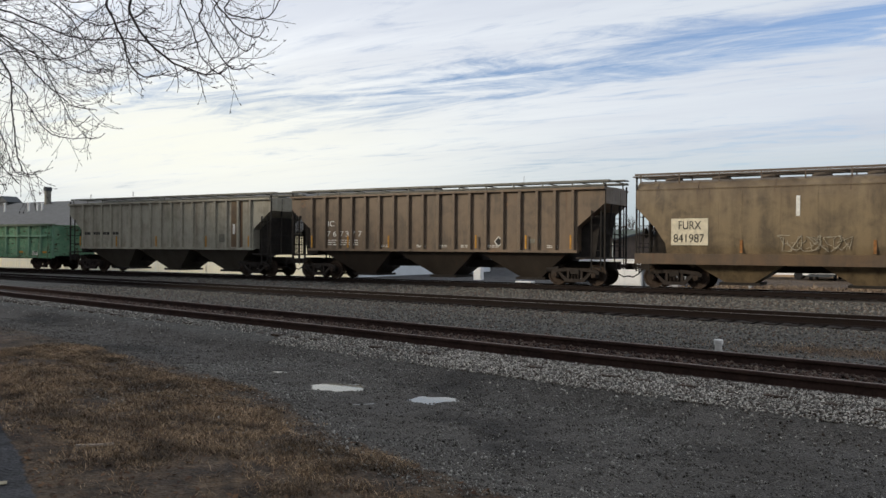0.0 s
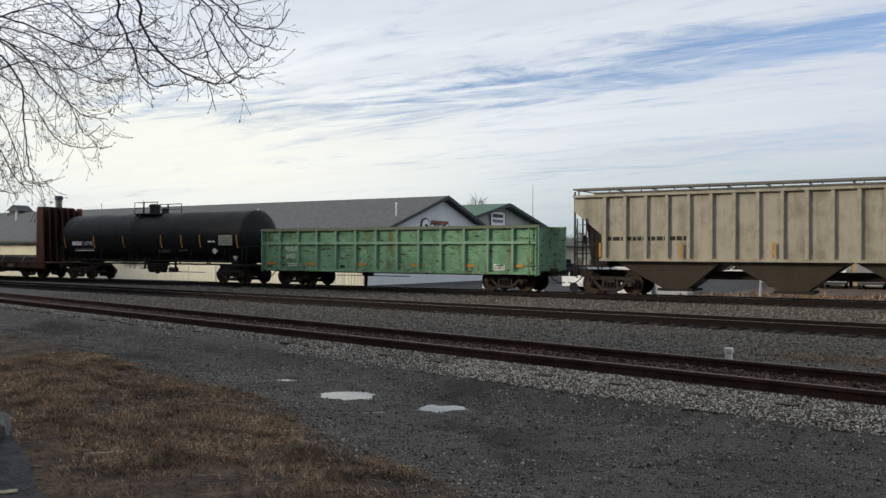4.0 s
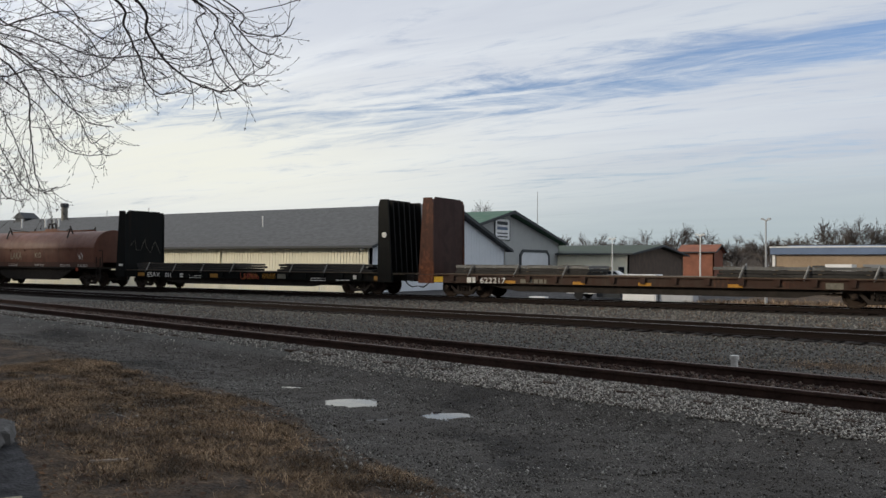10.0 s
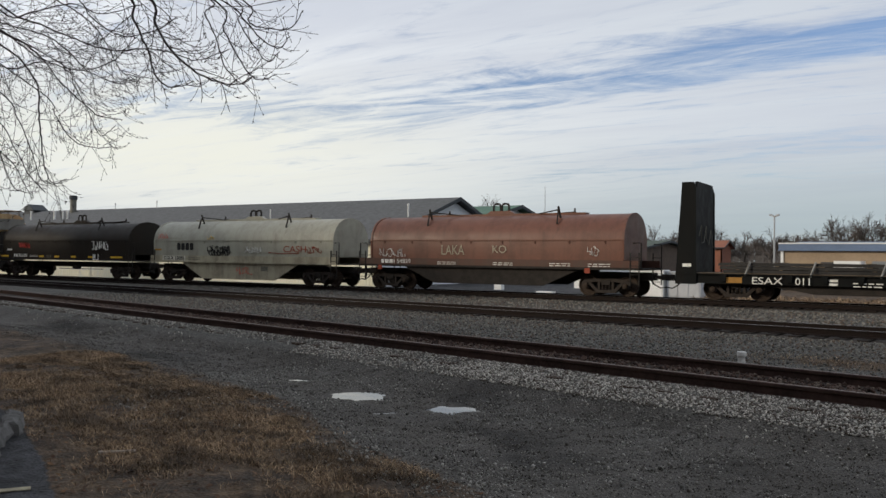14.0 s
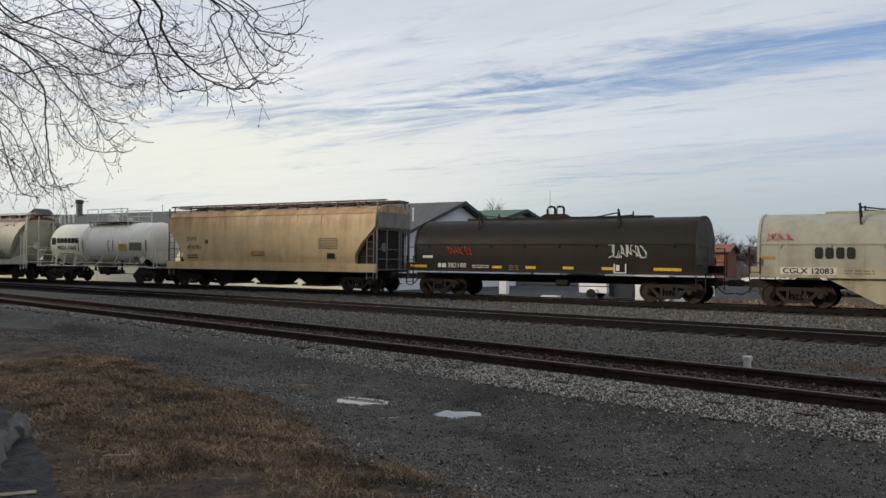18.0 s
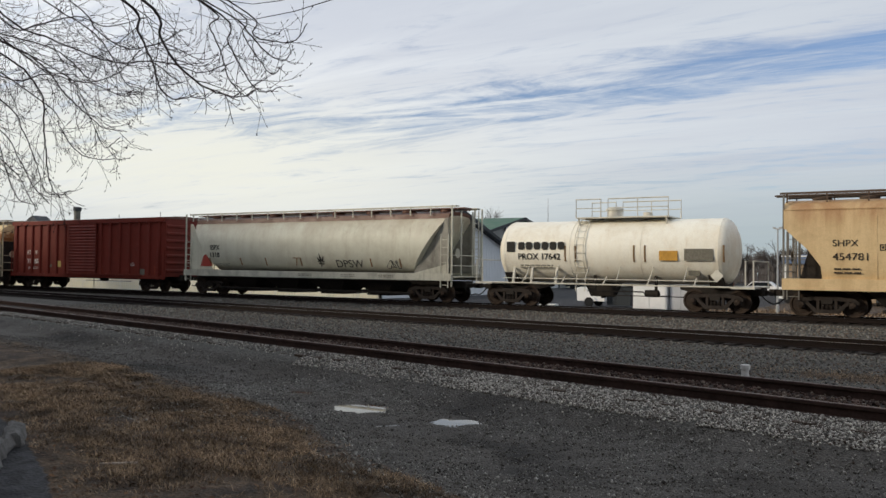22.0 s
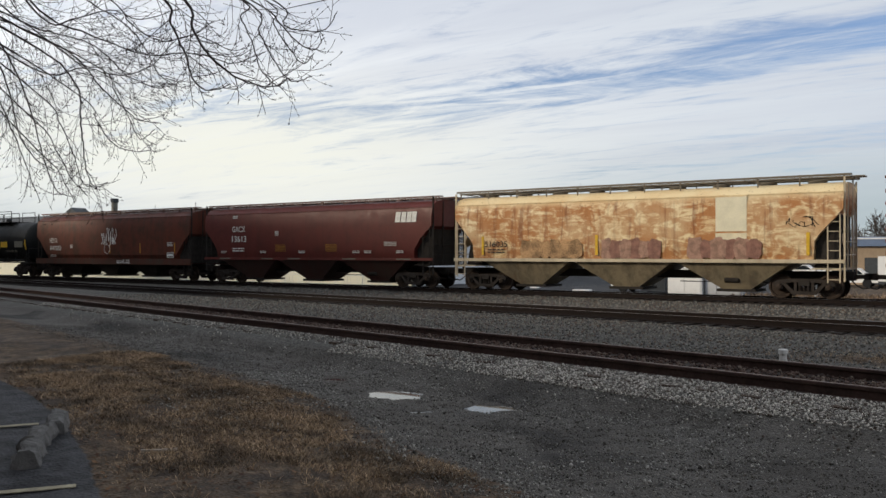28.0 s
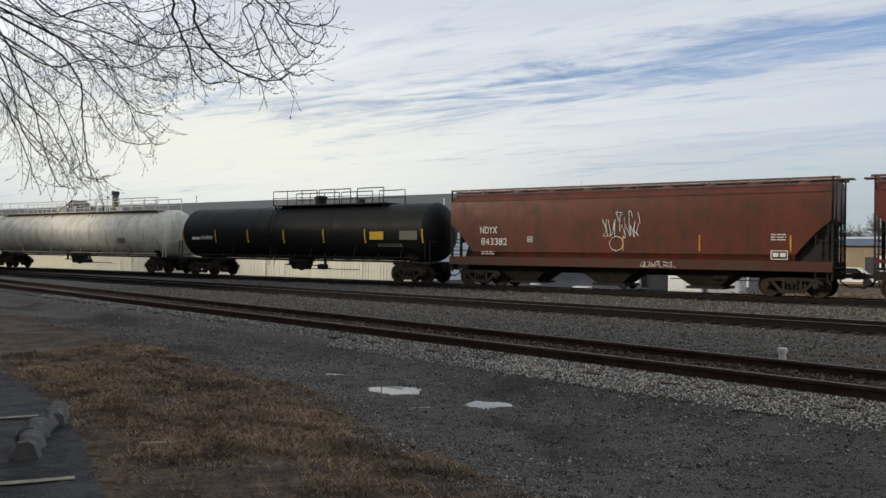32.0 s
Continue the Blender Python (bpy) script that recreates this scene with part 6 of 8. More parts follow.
def gondola(a, b):
    car, h = car_root(a, b, "dented green gondola car with rust scrapes", "gondola car")
    under(car, h, 1.9)
    for k in (-1, 1):
        part("side_wall", dented_side(h, k), P_GREEN, car, "dented and scraped side plate", smooth=True)
        part("top_chord", Shape().box(-h, h, min(k * 1.34, k * 1.56), max(k * 1.34, k * 1.56), 2.88, 3.02), paint("rusty_green_chord", (0.10, 0.14, 0.09), rusty=0.5) if k < 0 else P_GREEN, car, "rusty top chord")
        part("mid_rail", Shape().box(-h, h, min(k * 1.40, k * 1.55), max(k * 1.40, k * 1.55), 2.18, 2.30), P_GREENPOST, car)
        part("side_sill", Shape().box(-h, h, min(k * 1.36, k * 1.55), max(k * 1.36, k * 1.55), 0.80, 0.93), P_GREEN, car)
        part("end_wall", Shape().box(min(k * (h - 0.08), k * h), max(k * (h - 0.08), k * h), -1.40, 1.40, 0.9, 2.95), P_GREEN, car)
    part("floor", Shape().box(-h, h, -1.38, 1.38, 0.88, 0.96), M_UNDER, car)
    post = Shape().prism([(-0.075, -1.42), (-0.055, -1.545), (0.055, -1.545), (0.075, -1.42)], 0.9, 2.9, "z").mesh("side_post")
    post.materials.append(P_GREENPOST)
    for i in range(14):
        x = -h + 0.06 + (2 * h - 0.12) * i / 13
        part("side_post", post, None, car, at=(x, 0, 0))
        part("side_post", post, None, car, at=(x, 0, 0), turn=(0, 0, 180))
    for k in (-1, 1):
        ladder(car, k * (h - 0.3), -1.58, 0.75, 2.9, P_GREEN, 0.36)
    brake_gear(car, -1.5)
    return car, h


car, h = gondola(71.2, 87.6)
lettering(car, "RGLX", -6.45, 1.86, 0.24, M_WHITE, 0.8, -1.55)
lettering(car, "2453", -6.45, 1.46, 0.24, M_WHITE, 0.66, -1.55)
bars(car, -6.4, 1.15, 0.9, 2, M_WHITE, -1.43, 0.04, 0.1, 3)
for x in (-7.5, -4.85, -1.6, 1.75, 4.7, 7.1):
    decal(car, x - 0.32, x + 0.32, 1.12, 1.24, M_AMBER, -1.43, "reflector_stripe", "orange reflector stripe")
decal(car, -2.9, -2.6, 0.98, 1.14, M_BLACK, -1.43, "data_panel")
part("data_panel", Shape().box(5.9, 6.45, 0, 0.02, 0.98, 1.26), M_WHITE, car, "white framed data panel", at=(0, -1.432, 0))
decal(car, 5.95, 6.15, 1.03, 1.21, M_BLACK, -1.436, "stencil_box")
decal(car, 6.2, 6.4, 1.03, 1.21, M_BLACK, -1.436, "stencil_box")


# --- tank cars ---
def tank_car(a, b, shift, half, r, cz, head, m, rail_m, label, plat, plat_z, stripes, stripe_m, jacket=0, rails=((0, 1),), sill_m=None, rail_h=0.78):
    car, h = car_root(a, b, label, "tank car", shift)
    under(car, h, 1.6, stub=3.2)
    prof = [(-half - head * math.cos(t), r * math.sin(t)) for t in (0.02, 0.3, 0.6, 0.9, 1.15, 1.35, 1.5)] + [(-half, r), (half, r)]
    prof += [(half + head * math.cos(t), r * math.sin(t)) for t in (1.5, 1.35, 1.15, 0.9, 0.6, 0.3, 0.02)]
    part("tank", Shape().spin(prof, 44, 0, 0, cz, "x"), m, car, smooth=True)
    for x in (-half, -half / 3, half / 3, half):
        part("weld_band", Shape().spin([(-0.03, r), (-0.03, r + 0.012), (0.03, r + 0.012), (0.03, r)], 44, x, 0, cz, "x"), m, car, smooth=True)
    for k in (-1, 1):
        x = k * (h - 1.6)
        part("saddle", Shape().prism([(-0.6, 1.0), (0.6, 1.0), (1.05, cz - r * 0.70), (0.6, cz - r * 0.93), (-0.6, cz - r * 0.93), (-1.05, cz - r * 0.70)], x - 0.3, x + 0.3, "x"), M_UNDER, car)
        part("side_pipe", Shape().tube([(-h + 0.6, k * 1.40, 1.06), (h - 0.6, k * 1.40, 1.06)], 0.035, 6), sill_m or M_UNDER, car)
        for i in range(5):
            q = (-0.62 + 0.31 * i) * h
            part("pipe_hanger", Shape().beam((q, k * 1.40, 1.06), (q, k * 0.95, cz - r * 0.80), 0.05), sill_m or M_UNDER, car)
        part("end_platform", Shape().box(min(k * (h - 0.9), k * h), max(k * (h - 0.9), k * h), -1.5, 1.5, 1.0, 1.08), sill_m or M_UNDER, car)
        part("end_rail", Shape().tube([(k * (h - 0.05), -1.45, 1.0), (k * (h - 0.05), -1.45, 2.1), (k * (h - 0.35), -1.45, 2.1), (k * (h - 0.35), -1.45, 1.0)], 0.03, 6), rail_m, car, "bent pipe end rail")
        part("end_rail", Shape().tube([(k * (h - 0.05), 1.45, 1.0), (k * (h - 0.05), 1.45, 2.1), (k * (h - 0.05), -1.40, 2.1)], 0.03, 6), rail_m, car, "bent pipe end rail")
    px0, px1 = plat
    top = cz + r
    part("walk_platform", Shape().box(px0, px1, -0.95, 0.95, plat_z - 0.05, plat_z), rail_m, car, "steel top platform")
    for x in (px0 + 0.1, px1 - 0.1):
        for k in (-1, 1):
            part("platform_leg", Shape().beam((x, k * 0.7, top - 0.3), (x, k * 0.9, plat_z), 0.06), rail_m, car)
    for q0, q1 in rails:
        a0, a1 = px0 + (px1 - px0) * q0, px0 + (px1 - px0) * q1
        for k in (-1, 1):
            s = Shape().tube([(a0, k * 0.93, plat_z), (a0, k * 0.93, plat_z + rail_h), (a1, k * 0.93, plat_z + rail_h), (a1, k * 0.93, plat_z)], 0.031, 6)
            s.tube([(a0, k * 0.93, plat_z + rail_h * 0.5), (a1, k * 0.93, plat_z + rail_h * 0.5)], 0.02, 5)
            n = max(1, round((a1 - a0) / 1.3))
            for i in range(1, n):
                s.tube([(a0 + (a1 - a0) * i / n, k * 0.93, plat_z), (a0 + (a1 - a0) * i / n, k * 0.93, plat_z + rail_h)], 0.022, 5)
            part("handrail", s, rail_m, car, "thin pipe handrail")
    dome = part("manway", Shape().spin([(top - 0.1, 0.32), (top + 0.40, 0.32), (top + 0.42, 0.38), (top + 0.50, 0.38), (top + 0.58, 0.25), (top + 0.6, 0.03)], 18, px0 + (px1 - px0) * 0.35, 0, 0, "z"), rail_m, car, smooth=True)
    part("valve_box", Shape().spin([(top - 0.1, 0.2), (top + 0.32, 0.2), (top + 0.36, 0.1)], 12, px0 + (px1 - px0) * 0.7, 0.2, 0, "z"), rail_m, car, smooth=True)
    lx = px0 + 0.35
    for k in (-1, 1):
        s = Shape()
        for dx in (-0.21, 0.21):
            pts = [(lx + dx, k * (r + 0.10) * math.cos(t), cz + (r + 0.10) * math.sin(t)) for t in (-0.75, -0.3, 0.1, 0.5, 0.9, 1.2)]
            s.tube([(lx + dx, k * (r + 0.02) * 0.9, 0.75)] + pts, 0.022, 5)
        for i in range(9):
            t = -0.7 + i * 0.22
            y, z = k * (r + 0.10) * math.cos(t), cz + (r + 0.10) * math.sin(t)
            s.tube([(lx - 0.21, y, z), (lx + 0.21, y, z)], 0.015, 5)
        part("ladder", s, rail_m, car, "ladder bent over the tank")
    for x in stripes:
        t0 = math.asin((2.30 - cz) / r)
        s = Shape()
        for i in range(4):
            t = t0 - 0.12 + i * 0.12
            s.box(x - 0.035, x + 0.035, -(r + 0.012) * math.cos(t), -(r - 0.03) * math.cos(t), cz + r * math.sin(t) - 0.1, cz + r * math.sin(t) + 0.1)
        part("reflector_stripe", s, stripe_m, car, "thin vertical reflector stripe")
    pipe = Shape().tube([(-0.5, 0, cz - r - 0.02), (-0.5, 0, 0.45)], 0.12, 10)
    part("bottom_outlet", pipe, M_UNDER, car)
    part("outlet_skid", Shape().prism([(-1.3, cz - r + 0.03), (-1.0, 0.52), (0.0, 0.52), (0.3, cz - r + 0.03)], -0.25, 0.25), M_UNDER, car)
    part("rigging", Shape().tube([(-0.9, -0.9, 0.78), (1.6, -0.9, 0.78), (1.7, -0.9, 0.62), (2.6, -0.9, 0.62)], 0.03, 5).box(2.1, 2.2, -0.95, -0.85, 0.62, cz - r + 0.35).box(-0.6, -0.5, -0.95, -0.85, 0.75, cz - r + 0.35), M_UNDER, car, "brake rigging hung under the tank")
    for i in range(6):
        x = -half + 1.2 + (2 * half - 2.4) * i / 5
        part("grab_bracket", Shape().beam((x, -r * 0.88, cz - r * 0.48), (x - 0.12, -1.42, 1.2), 0.03), rail_m, car)
    part("side_rail", Shape().tube([(-half, -1.47, 1.28), (half, -1.47, 1.28)], 0.022, 5), rail_m, car)
    brake_gear(car, 2.0)
    return car, h


P_TANKBLACK = paint("black_tank_paint", (0.0125, 0.0135, 0.014), rust=(0.03, 0.026, 0.022), rusty=0.03, dirty=0.35, dirt=(0.024, 0.023, 0.021), rough=0.5, spec=0.12)
M_BLACKPIPE = plain("black_pipe_paint", (0.018, 0.018, 0.018), 0.6)
R1, Z1 = 1.50, 2.66


def on_tank(z, r=R1, cz=Z1):
    return -math.sqrt(max(0.01, r * r - (z - cz) ** 2)) - 0.012


car, h = tank_car(53.5, 70.3, -0.25, 7.85, R1, Z1, 0.52, P_TANKBLACK, M_BLACKPIPE, "black tank car with orange reflector stripes", (-1.5, 0.55), 4.13, (-7.6, -4.68, -1.88, 1.5, 3.23, 4.76, 7.65), M_AMBER, rails=((0, 0.42), (0.38, 1)), rail_h=0.66)
for i in range(4):
    # the owner's mark as four plain blocks
    decal(car, -6.8 + i * 0.24, -6.62 + i * 0.24, 2.18, 2.44, M_WHITE, on_tank(2.3) - 0.01, "emblem", "white block emblem")
lettering(car, "54742", -5.75, 2.18, 0.27, M_WHITE, 1.0, on_tank(2.18) - 0.01, -13.0)
bars(car, -6.75, 1.98, 1.9, 2, M_WHITE, on_tank(1.95), 0.045, 0.14, 3)
decal(car, 6.3, 7.32, 2.15, 2.72, plain("pale_data_panel", (0.36, 0.37, 0.30), 0.6, 0.0, 0.15, 8.0), on_tank(2.4) - 0.03, "data_panel", "pale framed data panel")
bars(car, 6.38, 2.6, 0.88, 5, M_BLACK, on_tank(2.4) - 0.04, 0.03, 0.1, 5)
for x, z in ((5.8, 1.85), (7.1, 1.5)):
    part("hazard_placard", Shape().prism([(-0.2, 0), (0, -0.2), (0.2, 0), (0, 0.2)], -0.01, 0.08), M_WHITE, car, "white diamond placard", at=(x, on_tank(z) - 0.05, z))
bars(car, 5.4, 2.32, 0.55, 1, M_WHITE, on_tank(2.35), 0.1, 0.2, 6)
bars(car, 1.1, 2.0, 1.0, 4, M_GREYCARD, on_tank(1.9), 0.03, 0.08, 7)
bars(car, 2.85, 2.0, 0.8, 3, M_GREYCARD, on_tank(1.9), 0.03, 0.08, 8)

P_TANKWHITE = paint("white_tank_paint", (0.90, 0.87, 0.76), rust=(0.50, 0.30, 0.11), rusty=0.24, dirty=0.30, dirt=(0.55, 0.42, 0.24))
M_WHITEPIPE = paint("white_pipe_paint", (0.68, 0.65, 0.56), rusty=0.2, dirty=0.3)
R2, Z2 = 1.38, 2.50
car, h = tank_car(-71.5, -59.1, 0.1, 4.75, R2, Z2, 0.6, P_TANKWHITE, M_WHITEPIPE, "short white tank car with dark lettering and rust streaks", (-1.45, 2.65), 3.98, (-1.77, -1.29, 1.34, 1.81, 5.0), plain("brown_stripe", (0.18, 0.11, 0.05), 0.6), rails=((0, 0.28), (0.36, 1)), sill_m=M_WHITEPIPE)
YT = on_tank(2.4, R2, Z2) - 0.015
decal(car, -4.62, -4.22, 2.46, 2.92, M_BLACK, YT - 0.01, "emblem", "dark square emblem")
for i in range(6):
    # the owner's name as six plain heavy blocks
    part("emblem", Shape().prism([(0.05, 0), (0.25, 0), (0.30, 0.06), (0.30, 0.28), (0.25, 0.34), (0.05, 0.34), (0, 0.28), (0, 0.06)], -0.004, 0.03), M_BLACK, car, "dark block emblem", at=(-4.05 + i * 0.39, YT - 0.006, 2.56))
lettering(car, "PROX 17642", -4.05, 2.12, 0.27, M_BLACK, 2.05, on_tank(2.12, R2, Z2) - 0.01, -10.0, font_bold=0.006)
bars(car, -4.0, 1.84, 1.6, 2, M_GREYCARD, on_tank(1.85, R2, Z2), 0.05, 0.1, 3)
decal(car, 2.42, 3.18, 2.1, 2.5, plain("ochre_panel", (0.50, 0.27, 0.05), 0.6, 0.0, 0.15, 6.0), YT, "data_panel", "ochre painted panel")
decal(car, 3.45, 4.6, 2.1, 2.58, M_GREYCARD, YT, "data_panel", "dark grey data panel")
decal(car, 3.55, 4.0, 1.5, 1.72, M_GREYCARD, on_tank(1.65, R2, Z2) - 0.02, "data_panel")
part("hazard_placard", Shape().prism([(-0.26, 0), (0, -0.26), (0.26, 0), (0, 0.26)], -0.01, 0.03), M_WHITEPIPE, car, "white placard holder", at=(4.75, -1.40, 1.5))
for x in (-4.3, -3.4, -2.2):
    part("side_stanchion", Shape().beam((x, -1.35, 1.05), (x, -1.2, 1.75), 0.1), M_WHITEPIPE, car)

R3, Z3 = 1.50, 2.62
car, h = tank_car(-184.1, -164.9, -0.2, 9.0, R3, Z3, 0.75, P_TANKBLACK, M_BLACKPIPE, "long black tank car with yellow reflector stripes", (-1.9, 6.2), 4.17, (-9.2, -6.2, -3.4, -0.5, 2.5, 5.4, 9.1), M_YELLOW, rails=((0, 0.42), (0.44, 0.72), (0.78, 1)))
bars(car, -8.3, 2.2, 0.7, 1, M_WHITE, on_tank(2.3), 0.22, 0.3, 2)
lettering(car, "304890", -7.5, 2.2, 0.22, M_WHITE, 1.1, on_tank(2.35, R3, Z3) - 0.02)
decal(car, 5.75, 6.65, 2.2, 2.62, M_YELLOW, on_tank(2.4, R3, Z3) - 0.02, "data_panel", "yellow panel")
decal(car, 7.7, 8.8, 2.2, 2.65, M_GREYCARD, on_tank(2.4, R3, Z3) - 0.02, "data_panel", "grey data panel")
bars(car, 6.2, 1.95, 1.6, 2, M_GREYCARD, on_tank(1.95, R3, Z3), 0.04, 0.1, 6)

P_TANKPALE = paint("stained_pale_tank_paint", (0.76, 0.73, 0.63), rust=(0.33, 0.17, 0.07), rusty=0.28, dirty=0.5, dirt=(0.20, 0.17, 0.13))
car, h = tank_car(-208.0, -185.6, 0.1, 10.3, R3, Z3, 0.75, P_TANKPALE, M_WHITEPIPE, "stained off-white tank car with long top walkway", (-9.6, 9.6), 4.15, (), M_YELLOW, rails=((0, 0.46), (0.5, 1)))
decal(car, 6.0, 6.9, 2.0, 2.3, M_GREYCARD, on_tank(2.15, R3, Z3) - 0.02, "data_panel", "dark stencil frame")


# --- bulkhead flat cars ---
def bulkhead_flat(a, b, m, m2, m3, label, deck_load):
    car, h = car_root(a, b, label, "flat car")
    under(car, h, 2.3)
    part("deck", Shape().box(-h, h, -1.42, 1.42, 1.02, 1.12), M_TIMBER, car, "weathered timber deck")
    for k in (-1, 1):
        prof = [(-h + 3.1, 0.84), (h - 3.1, 0.84), (h - 3.4, 0.66), (h - 5.2, 0.36), (-h + 5.2, 0.36), (-h + 3.4, 0.66)]
        part("belly_girder", Shape().prism(prof, k * 1.18 - 0.05, k * 1.18 + 0.05), M_UNDER, car, "dark fish-belly girder")
        part("side_sill", Shape().box(-h, h, k * 1.40 - 0.05, k * 1.40 + 0.05, 0.70, 1.08), m, car)
        part("sill_flange", Shape().box(-h, h, min(k * 1.40, k * 1.53), max(k * 1.40, k * 1.53), 1.05, 1.10), m, car)
        pocket = Shape().prism([(-0.12, 1.06), (0.12, 1.06), (0.09, 0.80), (-0.09, 0.80)], -0.06, 0.06).mesh("stake_pocket")
        pocket.materials.append(m)
        for i in range(15):
            part("stake_pocket", pocket, None, car, at=(-h + 1.9 + (2 * h - 3.8) * i / 14, k * 1.48, 0))
        # end wall: ribbed outside, flat towards the load, its side webs wider at the foot
        x1 = k * h
        web = [(x1, 0.66), (x1 - k * 0.85, 0.66), (x1 - k * 0.82, 4.48), (x1 - k * 0.72, 4.76), (x1 - k * 0.26, 4.76)]
        for j in (-1, 1):
            part("bulkhead_web", Shape().prism(web, j * 1.46 - 0.05, j * 1.46 + 0.05), m3, car, "tapered side web of the bulkhead")
        xi = x1 - k * 0.80
        part("bulkhead", Shape().prism([(-1.44, 0.9), (1.44, 0.9), (1.44, 4.48), (1.15, 4.80), (-1.15, 4.80), (-1.44, 4.48)], min(xi, xi + k * 0.10), max(xi, xi + k * 0.10), "x"), m2, car, "tall steel bulkhead")
        for y in (-0.95, -0.48, 0.0, 0.48, 0.95):
            part("bulkhead_rib", Shape().prism([(xi + k * 0.10, 1.0), (x1 - k * 0.06, 1.0), (xi + k * 0.48, 4.72), (xi + k * 0.10, 4.72)], y - 0.05, y + 0.05), m2, car)
    deck_load(car, h)
    brake_gear(car, 0.0)
    return car, h


M_LOAD = plain("dark_steel_bundles", (0.040, 0.038, 0.036), 0.7, 0.3, 0.3, 2.0)
M_LOADPALE = plain("pale_steel_sheet", (0.16, 0.16, 0.155), 0.5, 0.4, 0.2, 1.0)
M_STRAP = plain("galvanised_chain_binder", (0.30, 0.29, 0.27), 0.5, 0.6, 0.2, 5.0)


def stacked_load(spans, seed):
    def build(car, h):
        rng = random.Random(seed)
        for x0, x1, n in spans:
            for i in range(n):
                a, b = x0 + rng.uniform(-0.15, 0.25), x1 + rng.uniform(-0.25, 0.2)
                part("steel_plate", Shape().box(a, b, -1.25, 1.25, 1.13 + i * 0.14, 1.248 + i * 0.14), M_LOADPALE if i == n - 1 and rng.random() < 0.4 else M_LOAD, car, "dark flat steel plate")
                for q in range(int((b - a) / 1.6)):
                    part("spacer", Shape().box(a + 0.5 + q * 1.6, a + 0.62 + q * 1.6, -1.28, 1.28, 1.248 + i * 0.14, 1.27 + i * 0.14), M_TIMBER, car)
            q = x0 + 0.9
            while q < x1:
                part("tie_down", Shape().beam((q, -1.47, 1.02), (q + 0.18, -1.30, 1.16 + n * 0.14), 0.07, 0.05), M_STRAP, car, "slanting tie-down binder")
                q += 2.35
    return build


P_FLATRUST = paint("rust_brown_flat_car_paint", (0.050, 0.027, 0.020), rust=(0.12, 0.046, 0.023), rusty=0.42, dirty=0.6, spec=0.15)
P_WEBRUST = paint("brown_web_paint", (0.070, 0.030, 0.021), spec=0.12, rust=(0.11, 0.042, 0.022), rusty=0.55, dirty=0.8, dirt=(0.035, 0.018, 0.014))
P_BULKRUST = paint("rust_red_bulkhead_paint", (0.044, 0.019, 0.016), rust=(0.085, 0.034, 0.02), rusty=0.4, dirty=0.75, dirt=(0.022, 0.014, 0.012), spec=0.1)
car, h = bulkhead_flat(29.85, 51.9, P_FLATRUST, P_BULKRUST, P_WEBRUST, "rusty brown bulkhead flat car with steel plate", stacked_load(((-9.2, -2.6, 3), (2.9, 10.0, 3)), 5))
for x in (-10.2, -6.4, -3.1, -0.2, 3.4, 10.1):
    decal(car, x, x + 0.55, 0.72, 0.98 if abs(x) > 9 else 0.85, M_YELLOW if abs(x) > 9 else M_AMBER, -1.455, "reflector_stripe", "yellow reflector plate")
lettering(car, "622217", -7.6, 0.72, 0.25, M_WHITE, 1.3, -1.555)
bars(car, -8.3, 0.72, 0.45, 1, M_WHITE, -1.555, 0.25, 0.3, 5)
bars(car, -5.6, 0.74, 1.3, 1, M_GREYCARD, -1.455, 0.18, 0.3, 6)
decal(car, 6.9, 7.5, 0.72, 0.95, M_GREYCARD, -1.455, "data_panel", "pale framed data panel")

P_FLATDARK = paint("black_green_flat_car_paint", (0.006, 0.007, 0.007), rust=(0.05, 0.025, 0.015), rusty=0.12, dirty=0.35, dirt=(0.016, 0.013, 0.011), fade=0.0, spec=0.10, rough=0.6)
car, h = bulkhead_flat(7.5, 28.3, P_FLATDARK, P_FLATDARK, P_FLATDARK, "black bulkhead flat car with plate load and graffiti", stacked_load(((-8.6, -0.5, 3), (2.8, 9.0, 3)), 9))
lettering(car, "ESAX", -7.4, 0.72, 0.27, M_WHITE, 1.1, -1.555)
lettering(car, "011", -5.85, 0.72, 0.27, M_WHITE, 0.5, -1.555)
bars(car, -4.7, 0.86, 0.3, 2, M_WHITE, -1.456, 0.09, 0.14, 2)
bars(car, -3.9, 0.8, 1.0, 2, M_WHITE, -1.456, 0.04, 0.11, 3)
bars(car, 5.2, 0.78, 1.0, 2, M_WHITE, -1.456, 0.04, 0.11, 4)
bars(car, 6.9, 0.7, 0.9, 1, M_WHITE, -1.456, 0.05, 0.11, 5)
scrawl(car, 0.3, 0.68, 1.3, 0.34, M_BRICKSPRAY, 5, -1.56, 8, 0.02)
scrawl(car, 0.4, 0.70, 1.1, 0.28, M_AMBER, 6, -1.56, 5, 0.010)
bars(car, 1.9, 0.96, 0.9, 4, M_AMBER, -1.545, 0.025, 0.07, 9)
decal(car, 2.9, 3.5, 0.74, 1.0, M_GREYCARD, -1.456, "data_panel", "white framed data panel")
decal(car, 8.0, 8.2, 0.78, 0.98, M_WHITE, -1.456, "label_plate", "pale green label")
for x in (-8.4, -2.2, 9.3):
    decal(car, x, x + 0.6, 0.74, 0.96, plain("ochre_plate", (0.33, 0.17, 0.04), 0.6), -1.456, "reflector_stripe", "ochre reflector plate")
part("roundel", Shape().spin([(-0.01, 0.14), (0.03, 0.14)], 18, 9.95, -1.52, 3.0, "y"), M_WHITE, car, "round white disc")
decal(car, -10.1, -9.75, 1.35, 1.48, M_WHITE, -1.515, "label_plate")
